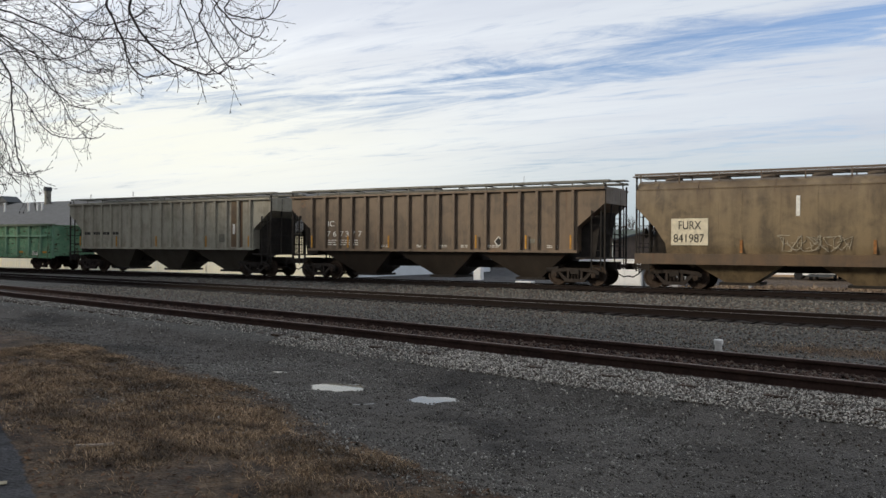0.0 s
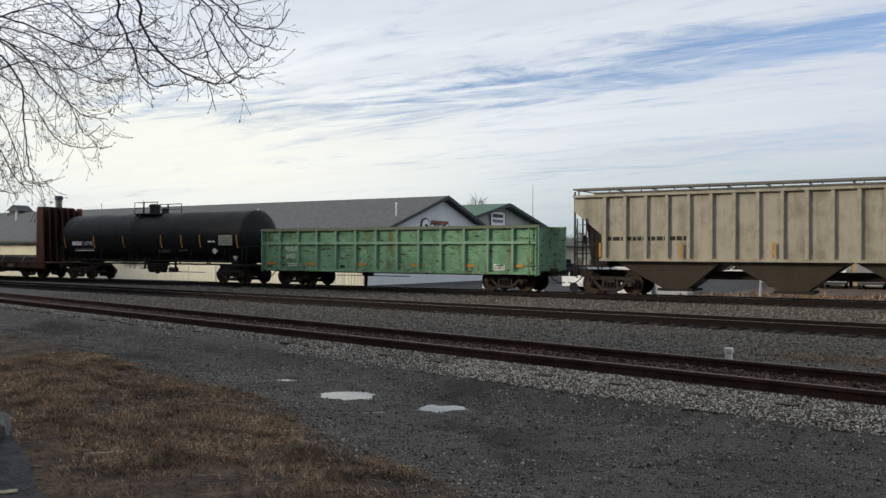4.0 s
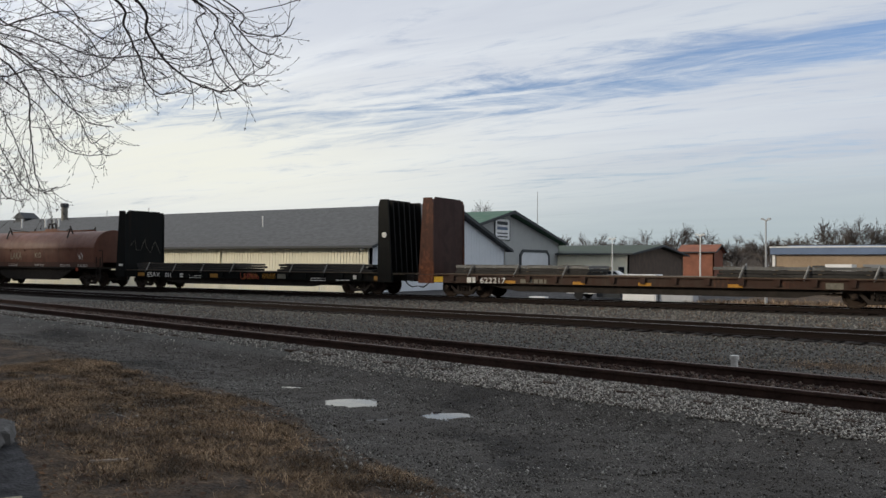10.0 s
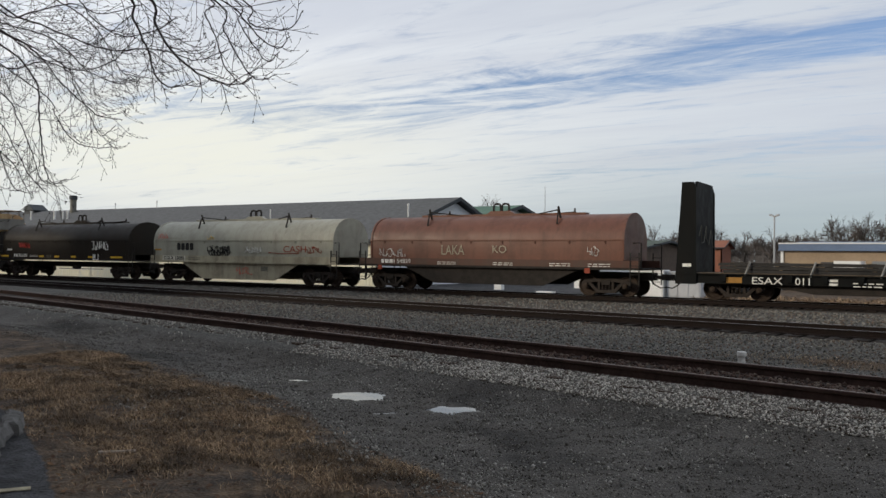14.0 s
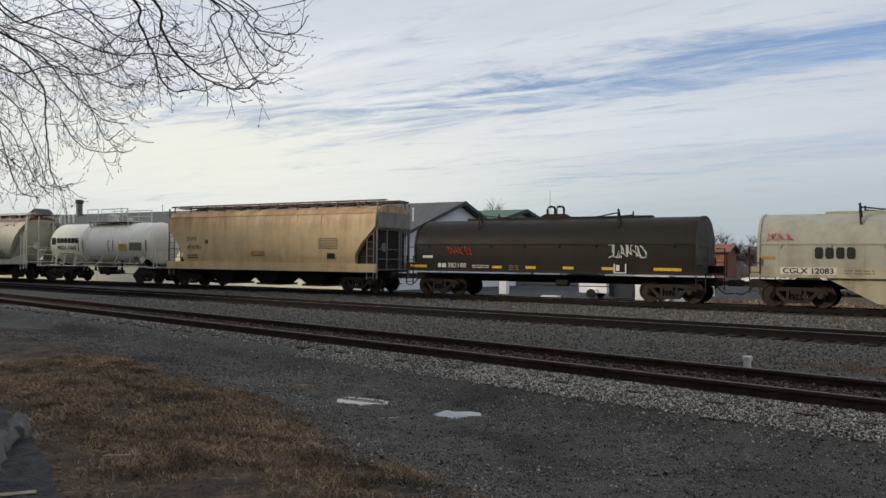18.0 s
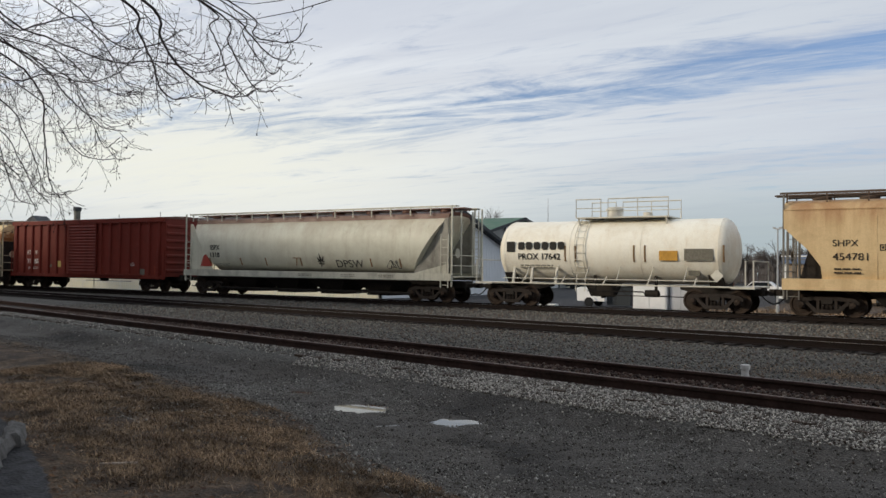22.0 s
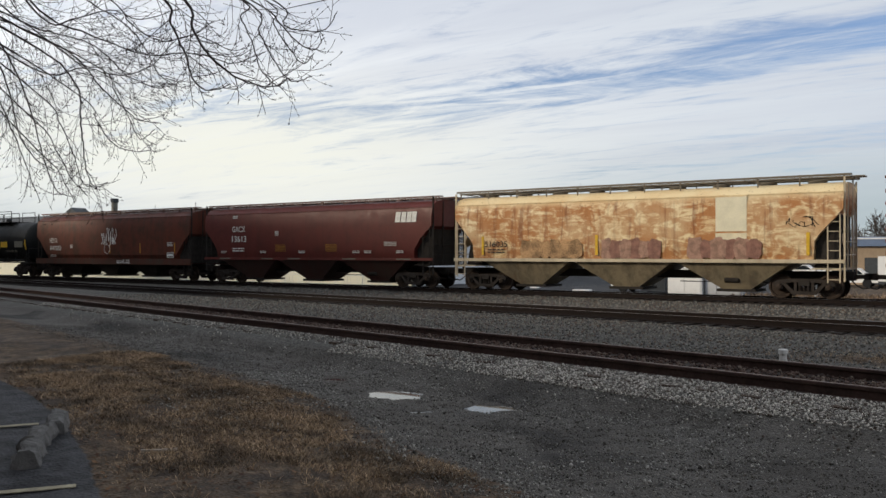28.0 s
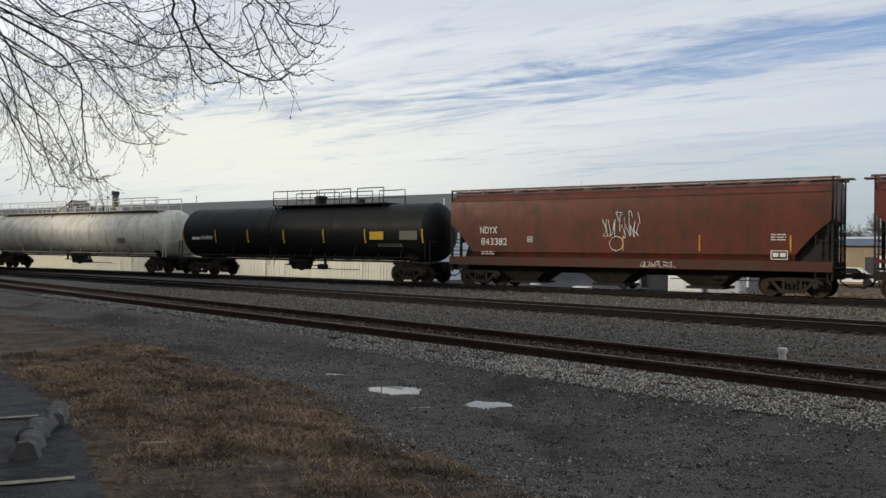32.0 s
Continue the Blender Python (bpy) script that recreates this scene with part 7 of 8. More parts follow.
part("graffiti", Shape().tube([(-9.55, -1.1 + 0.25 * i + 0.1 * math.sin(i * 2.1), 2.6 + 0.45 * math.sin(i * 1.9)) for i in range(10)], 0.014, 4), M_GREYCARD, car, "faint outlined graffiti")


# --- coil cars ---
def coil_car(a, b, hood_m, side_m, under_m, label, belly, hood_l):
    car, h = car_root(a, b, label, "coil car")
    under(car, h, 1.7, under_m)
    r, cz = 1.48, 2.0
    sec = [(1.46, 1.55), (1.48, 2.40), (1.40, 2.78), (1.22, 3.10), (0.95, 3.36), (0.6, 3.53), (0.3, 3.60), (0.0, 3.62)]
    hood = part("hood", loft(sec, lambda z: hood_l), hood_m, car, "long rounded steel coil cover", smooth=True)
    part("hood_rim", Shape().box(-hood_l, hood_l, -1.51, -1.45, 2.40, 2.45), hood_m, car)
    part("hood_rim", Shape().box(-hood_l, hood_l, 1.45, 1.51, 2.40, 2.45), hood_m, car)
    part("hood_ridge", Shape().box(-hood_l + 2.2, hood_l - 2.2, -0.25, 0.25, 3.60, 3.70), hood_m, car)
    for k in (-1, 1):
        # corner guides standing off the hood, and the end frame of the hood
        part("end_flange", loft([(y + 0.03, z + 0.02) for y, z in sec[:-1]] + [(0, 3.65)], lambda z: 0.05), hood_m, car, at=(k * hood_l, 0, 0))
        for j in (-1, 1):
            x = k * 3.4
            # guides take the near-black underframe colour to paint them as in shadow
            part("lifting_guide", Shape().beam((x, j * 0.78, 3.42), (x - 0.05, j * 0.95, 3.95), 0.07).beam((x, j * 0.95, 3.80), (x - k * 1.3, j * 0.35, 3.66), 0.05).beam((x - 0.05, j * 0.95, 3.75), (x + 0.02, j * 1.22, 3.15), 0.06), M_UNDER, car, "angled guide bracket in a shadow-dark colour")
    for dx in (-0.22, 0.22):
        part("lifting_bail", Shape().tube([(dx - 0.19, 0, 3.66), (dx - 0.19, 0, 4.08), (dx - 0.14, 0, 4.17), (dx, 0, 4.20), (dx + 0.14, 0, 4.17), (dx + 0.19, 0, 4.08), (dx + 0.19, 0, 3.66)], 0.055, 6), M_UNDER, car, "dark lifting bail")
    part("bail_foot", Shape().prism([(-0.85, 3.66), (0.85, 3.66), (0.5, 3.85), (-0.5, 3.85)], -0.12, 0.12), hood_m, car)
    for k in (-1, 1):
        part("side_sill", Shape().box(-h + 0.1, h - 0.1, min(k * 1.30, k * 1.53), max(k * 1.30, k * 1.53), 1.26, 1.56), side_m, car)
        part("sill_lip", Shape().box(-h + 0.1, h - 0.1, min(k * 1.40, k * 1.58), max(k * 1.40, k * 1.58), 1.16, 1.26), under_m if belly < 0.5 else side_m, car)
        if belly:
            q = h - 3.0
            deep = 0.25 if belly > 0.5 else 0.40
            part("side_girder", Shape().prism([(-q - 0.3, 1.2), (q + 0.3, 1.2), (q - 1.5, deep), (-q + 1.5, deep)], k * 1.38 - 0.04, k * 1.38 + 0.04), side_m if belly > 0.5 else under_m, car, "deep fish-belly girder")
        for j in (-1, 1):
            ladder(car, k * (h - 0.28), j * 1.53, 0.5, 1.9, under_m, 0.38)
        part("end_platform", Shape().box(min(k * hood_l, k * h), max(k * hood_l, k * h), -1.45, 1.45, 1.16, 1.24), under_m, car)
        for j in (-1, 1):
            part("end_rail", Shape().tube([(k * (h - 0.05), j * 1.4, 1.2), (k * (h - 0.05), j * 1.4, 2.3), (k * (h - 0.4), j * 1.4, 2.3)], 0.028, 6), under_m, car)
    latch = Shape().box(-0.025, 0.025, -1.52, -1.48, 2.28, 2.44).mesh("hood_latch")
    latch.materials.append(hood_m)
    for i in range(8):
        part("hood_latch", latch, None, car, at=(-hood_l + 0.8 + (2 * hood_l - 1.6) * i / 7, 0, 0))
    brake_gear(car, 0.8)
    return car, h


P_COILRED = paint("rust_brown_coil_cover", (0.150, 0.061, 0.038), rust=(0.060, 0.024, 0.018), rusty=0.48, dirty=0.70, dirt=(0.085, 0.036, 0.024))
P_COILREDSIDE = paint("dark_rust_sill", (0.085, 0.036, 0.024), rusty=0.3, dirty=0.5)
car, h = coil_car(-8.6, 6.1, P_COILRED, P_COILREDSIDE, M_UNDER, "rusty red coil car with round cover and chalk graffiti", 0.3, 6.55)
lettering(car, "LAKA", -2.4, 1.75, 0.46, M_CHALK, 1.25, -1.5)
lettering(car, "KO", 0.35, 1.85, 0.34, M_CHALK, 0.7, -1.5)
scrawl(car, -6.0, 1.62, 1.5, 0.4, M_WHITE, 41, -1.495, 7, 0.012)
scrawl(car, 5.0, 1.75, 0.45, 0.4, M_WHITE, 42, -1.495, 3, 0.012)
lettering(car, "54859", -4.95, 1.32, 0.2, M_WHITE, 0.8, -1.54)
bars(car, -5.9, 1.32, 0.8, 1, M_WHITE, -1.535, 0.18, 0.2, 3)
for i, x in enumerate((-2.6, 0.4, 3.2, 5.0)):
    bars(car, x, 1.38, 1.0, 2, M_WHITE, -1.535, 0.03, 0.09, i + 60)
for x in (-5.95, 5.0):
    decal(car, x - 0.12, x + 0.12, 1.0, 1.22, M_BRICKSPRAY, -1.585, "tag_plate", "red tag plate")

P_COILGREY = paint("pale_grey_coil_cover", (0.36, 0.35, 0.28), rusty=0.14, dirty=0.42, dirt=(0.15, 0.13, 0.10))
P_COILCREAM = paint("cream_girder_paint", (0.42, 0.375, 0.265), rusty=0.24, dirty=0.65, dirt=(0.13, 0.11, 0.08))
car, h = coil_car(-24.5, -9.9, P_COILGREY, P_COILCREAM, M_UNDER, "pale grey coil car with deep belly and graffiti", 0.9, 6.9)
for i in range(4):
    part("emblem", Shape().prism([(0.05, 0), (0.23, 0), (0.28, 0.07), (0.28, 0.35), (0.23, 0.42), (0.05, 0.42), (0, 0.35), (0, 0.07)], -0.004, 0.03), M_BLACK, car, "dark block emblem", at=(-4.9 + i * 0.36, -1.487, 1.88))
decal(car, -6.1, -4.15, 1.28, 1.55, plain("cream_number_strip", (0.58, 0.55, 0.45), 0.6, 0.0, 0.12, 5.0), -1.534, "number_strip", "pale number strip")
lettering(car, "CGLX 12083", -6.0, 1.32, 0.2, M_BLACK, 1.75, -1.542, font_bold=0.006)
scrawl(car, -2.3, 1.55, 1.8, 0.6, M_BLACK, 51, -1.495, 9, 0.02)
scrawl(car, -2.2, 1.50, 1.6, 0.4, M_BLACK, 58, -1.495, 7, 0.016)
scrawl(car, -2.0, 1.72, 1.5, 0.35, M_BLACK, 59, -1.495, 7, 0.016)
scrawl(car, 0.6, 1.75, 1.2, 0.32, M_WHITE, 52, -1.495, 6, 0.016)
scrawl(car, 0.0, 0.55, 1.1, 0.4, M_RED, 53, -1.43, 5, 0.015)
lettering(car, "CASH", 3.5, 1.80, 0.34, M_BRICKSPRAY, 1.6, -1.49)
scrawl(car, 5.1, 1.75, 1.0, 0.36, M_BRICKSPRAY, 57, -1.492, 4, 0.022)
part("graffiti", Shape().tube([(2.4, -1.492, 1.78), (3.2, -1.492, 1.72), (4.6, -1.492, 1.74)], 0.018, 4), M_BRICKSPRAY, car, "long red underline stroke")
scrawl(car, -6.6, 2.55, 0.9, 0.3, M_RED, 54, -1.47, 5, 0.012)
scrawl(car, -2.4, 2.5, 0.5, 0.2, M_YELLOW, 55, -1.47, 3, 0.01)
decal(car, 1.8, 2.3, 0.75, 1.0, M_GREYCARD, -1.425, "data_panel")
decal(car, -6.9, -6.3, 1.85, 1.95, M_AMBER, -1.482, "reflector_stripe", "orange reflector stripe")
bars(car, -3.9, 1.42, 1.0, 2, M_GREYCARD, -1.535, 0.04, 0.1, 56)

P_COILDARK = paint("black_brown_coil_cover", (0.019, 0.016, 0.0125), rust=(0.05, 0.032, 0.02), rusty=0.2, dirty=0.4, dirt=(0.034, 0.024, 0.018), spec=0.12)
car, h = coil_car(-40.6, -26.0, P_COILDARK, P_COILDARK, M_UNDER, "black coil car with yellow plates and graffiti", 0.0, 6.75)
for x, w in ((-7.0, 0.95), (-2.45, 0.5), (-0.75, 0.5), (1.05, 0.52), (2.85, 0.52), (5.1, 1.15)):
    decal(car, x, x + w, 1.33, 1.45, M_YELLOW, -1.536, "reflector_stripe", "yellow reflector plate")
bars(car, -5.4, 1.34, 0.45, 1, M_WHITE, -1.535, 0.2, 0.2, 3)
lettering(car, "382188", -4.85, 1.34, 0.22, M_WHITE, 1.0, -1.54)
bars(car, -3.5, 1.44, 0.9, 2, M_WHITE, -1.535, 0.03, 0.09, 4)
bars(car, -1.6, 1.44, 0.5, 3, M_GREYCARD, -1.535, 0.03, 0.08, 5)
scrawl(car, -4.85, 1.95, 1.25, 0.36, M_RED, 61, -1.495, 7, 0.018)
scrawl(car, 3.15, 1.85, 1.6, 0.55, M_WHITE, 62, -1.495, 8, 0.022)
decal(car, -6.3, -5.75, 1.78, 1.9, M_WHITE, -1.482, "label_plate")
part("data_panel", Shape().box(3.4, 3.45, 0, 0.02, 1.2, 1.6).box(3.9, 3.95, 0, 0.02, 1.2, 1.6).box(3.45, 3.9, 0, 0.02, 1.2, 1.24).box(3.5, 3.65, 0, 0.02, 1.3, 1.55), M_WHITE, car, "white framed data panel", at=(0, -1.587, 0))


# ---- loose surface of the yard ----
def scatter_mesh(name, verts, faces, material):
    me = bpy.data.meshes.new(name)
    me.vertices.add(len(verts))
    me.vertices.foreach_set("co", verts.astype(np.float32).ravel())
    k = faces.shape[1]
    me.loops.add(faces.size)
    me.loops.foreach_set("vertex_index", faces.astype(np.int32).ravel())
    me.polygons.add(len(faces))
    me.polygons.foreach_set("loop_start", np.arange(0, faces.size, k, dtype=np.int32))
    me.update()
    me.materials.append(material)
    return new(name, me)


CUBE = np.array([(x, y, z) for x in (-1, 1) for y in (-1, 1) for z in (-1, 1)], float)
CUBE_F = np.array([(0, 1, 3, 2), (4, 6, 7, 5), (0, 4, 5, 1), (2, 3, 7, 6), (0, 2, 6, 4), (1, 5, 7, 3)])


def stones(name, x, y, size, material, rng, lift=0.25):
    """Angular stones lying on the ground at the given places."""
    n = len(x)
    a = rng.uniform(0, 2 * np.pi, (n, 3))
    v = CUBE[None] * rng.uniform(0.55, 1.0, (n, 8, 3)) * (size[:, None, None] * rng.uniform(0.6, 1.1, (n, 1, 3)) * 0.5)
    for i, (p, q) in enumerate(((0, 1), (1, 2), (0, 2))):
        c, s = np.cos(a[:, i])[:, None], np.sin(a[:, i])[:, None]
        v[..., p], v[..., q] = v[..., p] * c - v[..., q] * s, v[..., p] * s + v[..., q] * c
    v += np.stack([x, y, ground_height(x, y) + size * lift], -1)[:, None, :]
    f = (CUBE_F[None] + 8 * np.arange(n)[:, None, None]).reshape(-1, 4)
    return scatter_mesh(name, v.reshape(-1, 3), f, material)


def island_material(name, a, b, rough=0.85, mid=None, fields=0.0):
    m = Mat(name)
    g = m.n("ShaderNodeNewGeometry")
    r = g.outputs["Random Per Island"]
    col = m.mix(m.ramp(r, 0.0, 1.0), a, b)
    if mid:
        col = m.mix(m.ramp(r, 0.78, 0.82), col, mid)
    col = m.mix(1.0, col, m.ramp(m.noise(40.0, 4, 0.6), 0.3, 0.7, 0.75, 1.2), "MULTIPLY")
    if fields:
        # bleached and rotten fields over a stride or two
        col = m.mix(1.0, col, m.ramp(m.noise(1.5, 6, 0.65, 0.6, m.coords((0.7, 1.2, 1.0))), 0.34, 0.64, 1 - fields, 1 + fields), "MULTIPLY")
    return m.done(col, rough, 0.0, 0.3)


M_BALLAST = island_material("ballast_stone", (0.13, 0.117, 0.105), (0.78, 0.73, 0.64), 0.85, (0.10, 0.075, 0.058))
M_CHIPS = island_material("dark_gravel_chip", (0.035, 0.030, 0.025), (0.152, 0.137, 0.116), 0.8, (0.24, 0.225, 0.20))
M_PALECHIPS = island_material("pale_gravel_chip", (0.12, 0.115, 0.105), (0.42, 0.40, 0.36), 0.85)
M_BEDSTONE = island_material("rusty_ballast_stone", (0.030, 0.018, 0.014), (0.110, 0.066, 0.050), 0.85, (0.15, 0.115, 0.09))
M_YARDSTONE = island_material("grey_yard_ballast", (0.050, 0.048, 0.044), (0.27, 0.255, 0.225), 0.85, (0.13, 0.095, 0.072))
rng_np = np.random.default_rng(11)


def along(line, n, x0, x1, v0, v1):
    """Places beside a track: x in the plan, v metres to the camera's side of its centre."""
    o, d, nn = line_of(*line)
    u = rng_np.uniform(x0, x1, n)
    v = rng_np.uniform(v0, v1, n)
    t = (u - o.x) / d.x
    return u + v * nn.x, o.y + d.y * t + v * nn.y


x, y = along((SIDE_A, SIDE_B), 30000, -26, 1.5, 0.84, 1.75)
keep = (x > -10) | (rng_np.uniform(0.9, 1.7, len(x)) > across(SIDE_A, SIDE_B, x, y) + 0.25)
x, y = x[keep], y[keep]
x3, y3 = along((SIDE_A, SIDE_B), 12000, -6, 1.5, 0.9, 1.75)
x, y = np.append(x, x3), np.append(y, y3)
x2, y2 = along((SIDE_A, SIDE_B), 13000, -22, 1.5, 1.5, 2.5)
keep = rng_np.uniform(0, 1, len(x2)) < np.clip(0.75 + 0.6 * np.sin(x2 * 1.7) * np.sin(y2 * 2.3 + x2), 0, 1) * (2.45 - across(SIDE_A, SIDE_B, x2, y2)) * (0.10 + 0.75 * smooth01(x2, -5.5, 0.5))
x, y = np.append(x, x2[keep]), np.append(y, y2[keep])
tagged(stones("ballast_stones", x, y, rng_np.uniform(0.010, 0.030, len(x)), M_BALLAST, rng_np), "pale angular ballast along the siding", "ballast", kind="stuff")
x, y = along((SIDE_A, SIDE_B), 9000, -26, 2.0, -0.72, 0.72)
tagged(stones("ballast_stones", x, y, rng_np.uniform(0.03, 0.06, len(x)), M_BEDSTONE, rng_np), "dark ballast between the siding's rails", "ballast", kind="stuff")
x, y = along((SIDE_A, SIDE_B), 30000, -34, 3.0, -9.5, -0.9)
keep = rng_np.uniform(0, 1, len(x)) > 1.1 * np.exp(-(((x + 0.7) / 2.3) ** 2 + ((y - 15.9) / 0.9) ** 2))
x, y = x[keep], y[keep]
tagged(stones("ballast_stones", x, y, rng_np.uniform(0.018, 0.055, len(x)), M_YARDSTONE, rng_np), "grey ballast between the tracks", "ballast", kind="stuff")
x, y = along((MAIN_A, MAIN_B), 13000, -40, 2.0, -9.5, -1.0)
tagged(stones("ballast_stones", x, y, rng_np.uniform(0.035, 0.08, len(x)), M_YARDSTONE, rng_np), "ballast between the main tracks", "ballast", kind="stuff")
# fine chips over the gravel road
x = rng_np.uniform(-20, 1.0, 60000)
y = edge_y(GRASS_EDGE, x) - 0.6 + rng_np.uniform(0, 1, len(x)) ** 0.9 * 5.0
keep = (across(SIDE_A, SIDE_B, x, y) > 1.7)
for (px, py), a, b, rot in PUDDLES:
    keep &= ((x - px) ** 2 + (y - py) ** 2) > (a * 0.95) ** 2
x, y = x[keep], y[keep]
tagged(stones("gravel_chips", x, y, rng_np.uniform(0.005, 0.017, len(x)) * (1 + 1.2 * (rng_np.uniform(0, 1, len(x)) > 0.985)), M_CHIPS, rng_np), "fine grey gravel chips on the yard", "gravel", kind="stuff")


# pale dust and chips washed out of the shoulder
x = rng_np.uniform(-9.5, 1.2, 60000)
v = 1.9 + 4.6 * rng_np.uniform(0, 1, len(x)) ** 1.05
o, d, nn = line_of(SIDE_A, SIDE_B)
y = o.y + d.y * (x - o.x) / d.x + v * nn.y
f = 2.2 * (patches(x, y, 1.1, 5) + 0.7 * patches(x, y, 0.4, 6) - 0.85)
keep = rng_np.uniform(-0.8, 1.5, len(x)) < f - 0.25 + 0.7 * smooth01(x, -5.5, 0) + 0.55 * smooth01(edge_y(GRASS_EDGE, x) + 1.3 - y, 0, 1) - 0.15 * (v - 3)
for (px, py), a, b, rot in PUDDLES:
    keep &= ((x - px) ** 2 + (y - py) ** 2) > (a * 1.1) ** 2
x, y = x[keep], y[keep]
tagged(stones("gravel_chips", x, y, rng_np.uniform(0.005, 0.016, len(x)) * (1 + 1.3 * (rng_np.uniform(0, 1, len(x)) > 0.95)), M_PALECHIPS, rng_np), "pale gravel chips strewn over the yard", "gravel", kind="stuff")


def dry_grass(n, seed, name, material, xr, long=(0.02, 0.062)):
    rng = np.random.default_rng(seed)
    x = rng.uniform(*xr, n)
    top, low = edge_y(GRASS_EDGE, x) + 0.15, np.maximum(edge_y(PAD_EDGE, x), 2.0)
    y = low + (top - low) * rng.uniform(0, 1, n) ** 0.8
    # tufts: more blades where the ground is grown over, bare soil between
    f = 0.45 * patches(x, y, 0.9, 1) + 0.35 * patches(x + 0.4 * y, y, 0.33, 2) + 0.30 * patches(x, y, 0.12, 3)
    f = f - 0.55 * smooth01(y - edge_y(GRASS_EDGE, x) + 0.9 * (patches(x, y, 0.5, 4) - 0.5), -0.55, 0.2) - 0.25 * smooth01(edge_y(PAD_EDGE, x) - y, -0.5, 0.1)
    keep = rng.uniform(0.36, 0.72, n) < f
    return blades(x[keep], y[keep], rng, name, material, long)


def blades(x, y, rng, name, material, long, wide=1.0):
    n = len(x)
    a, lean, ln = rng.uniform(0, 2 * np.pi, n), rng.uniform(1.0, 1.65, n), rng.uniform(*long, n)
    z = ground_height(x, y) - 0.004
    w = rng.uniform(0.0011, 0.0024, n) * wide
    dx, dy = np.cos(a), np.sin(a)
    base = np.stack([x, y, z], -1)
    side = np.stack([-dy, dx, 0 * dx], -1) * w[:, None]
    mid = base + np.stack([dx * np.sin(lean * 0.6), dy * np.sin(lean * 0.6), np.cos(lean * 0.6)], -1) * (ln * 0.55)[:, None]
    tip = mid + np.stack([dx * np.sin(lean), dy * np.sin(lean), np.cos(lean)], -1) * (ln * 0.5)[:, None]
    v = np.stack([base - side, base + side, mid + side * 0.8, mid - side * 0.8, tip + side * 0.2, tip - side * 0.2], 1).reshape(-1, 3)
    f = (np.array([(0, 1, 2, 3), (3, 2, 4, 5)])[None] + 6 * np.arange(n)[:, None, None]).reshape(-1, 4)
    ob = scatter_mesh(name, v, f, material)
    return tagged(ob, "short dry straw-coloured winter grass", "grass", kind="stuff")


M_STRAW = island_material("dry_straw_grass", (0.062, 0.037, 0.022), (0.29, 0.192, 0.108), 0.9, (0.45, 0.325, 0.205), fields=0.62)
dry_grass(330000, 21, "dry_grass", M_STRAW, (-13, 0.5), (0.03, 0.095))
rng = np.random.default_rng(4)
blades(rng.normal(-0.7, 1.6, 5000), rng.normal(15.9, 0.55, 5000), rng, "dry_grass", M_STRAW, (0.05, 0.14))
rng = np.random.default_rng(6)
x, y = rng.uniform(-12.5, 6, 9000), rng.uniform(42, 52, 9000)
keep = patches(x, y, 1.5, 9) + 0.3 * rng.uniform(-1, 1, len(x)) > 0.35
blades(x[keep], y[keep], rng, "dry_brush", M_STRAW, (0.15, 0.50), 9.0)
# dead leaves among the grass
rng = np.random.default_rng(8)
x = rng.uniform(-11, -1.5, 2200)
y = np.maximum(edge_y(PAD_EDGE, x), 2.2) + rng.uniform(0, 1, len(x)) ** 1.4 * (edge_y(GRASS_EDGE, x) - np.maximum(edge_y(PAD_EDGE, x), 2.2))
a, s = rng.uniform(0, 6.28, len(x)), rng.uniform(0.012, 0.032, len(x))
c = np.stack([x, y, ground_height(x, y) + 0.012], -1)
e1 = np.stack([np.cos(a), np.sin(a), rng.uniform(-0.4, 0.4, len(x))], -1) * s[:, None]
e2 = np.stack([-np.sin(a), np.cos(a), rng.uniform(-0.4, 0.4, len(x))], -1) * (s * 0.6)[:, None]
v = np.stack([c - e1, c - e2, c + e1, c + e2], 1).reshape(-1, 3)
leaves = scatter_mesh("dead_leaves", v, np.arange(len(v)).reshape(-1, 4), island_material("dead_leaf", (0.055, 0.026, 0.014), (0.17, 0.095, 0.05), 0.9))
tagged(leaves, "small brown dead leaves in the grass", "leaves", kind="stuff")

# ---- small things in the yard ----
M_CONCRETE = plain("worn_concrete", (0.125, 0.12, 0.115), 0.9, 0.0, 0.25, 9.0, 0.6)
M_LINE = plain("worn_line_paint", (0.31, 0.275, 0.19), 0.8, 0.0, 0.3, 9.0)
M_MARKER = plain("chalky_white_marker", (0.62, 0.60, 0.57), 0.8, 0.0, 0.15, 9.0)
M_BONEWOOD = plain("bleached_wood", (0.40, 0.34, 0.28), 0.85, 0.0, 0.2, 12.0)


def rough_block(l, w, h, seed, nx=14):
    """A weathered, chipped concrete bar: a lattice of points pushed about."""
    rng, s = random.Random(seed), Shape()
    prof = [(-w / 2, 0), (-w / 2, h * 0.35), (-w * 0.36, h * 0.9), (-w * 0.2, h), (w * 0.2, h), (w * 0.36, h * 0.9), (w / 2, h * 0.35), (w / 2, 0)]
    n = len(prof)
    for i in range(nx + 1):
        x = -l / 2 + l * i / nx
        for y, z in prof:
            k = noise.noise(Vector((x * 7 + seed, y * 9, z * 9))) * 0.034
            s.v.append((x + rng.uniform(-0.012, 0.012), y + k + rng.uniform(-0.006, 0.006), max(0, z + (k * 1.4 - 0.012 + rng.uniform(-0.008, 0.006) if z > 0 else 0))))
    for i in range(nx):
        s.f += [(i * n + k, i * n + (k + 1) % n, (i + 1) * n + (k + 1) % n, (i + 1) * n + k) for k in range(n)]
    s.f += [tuple(range(n))[::-1], tuple(nx * n + k for k in range(n))]
    return s


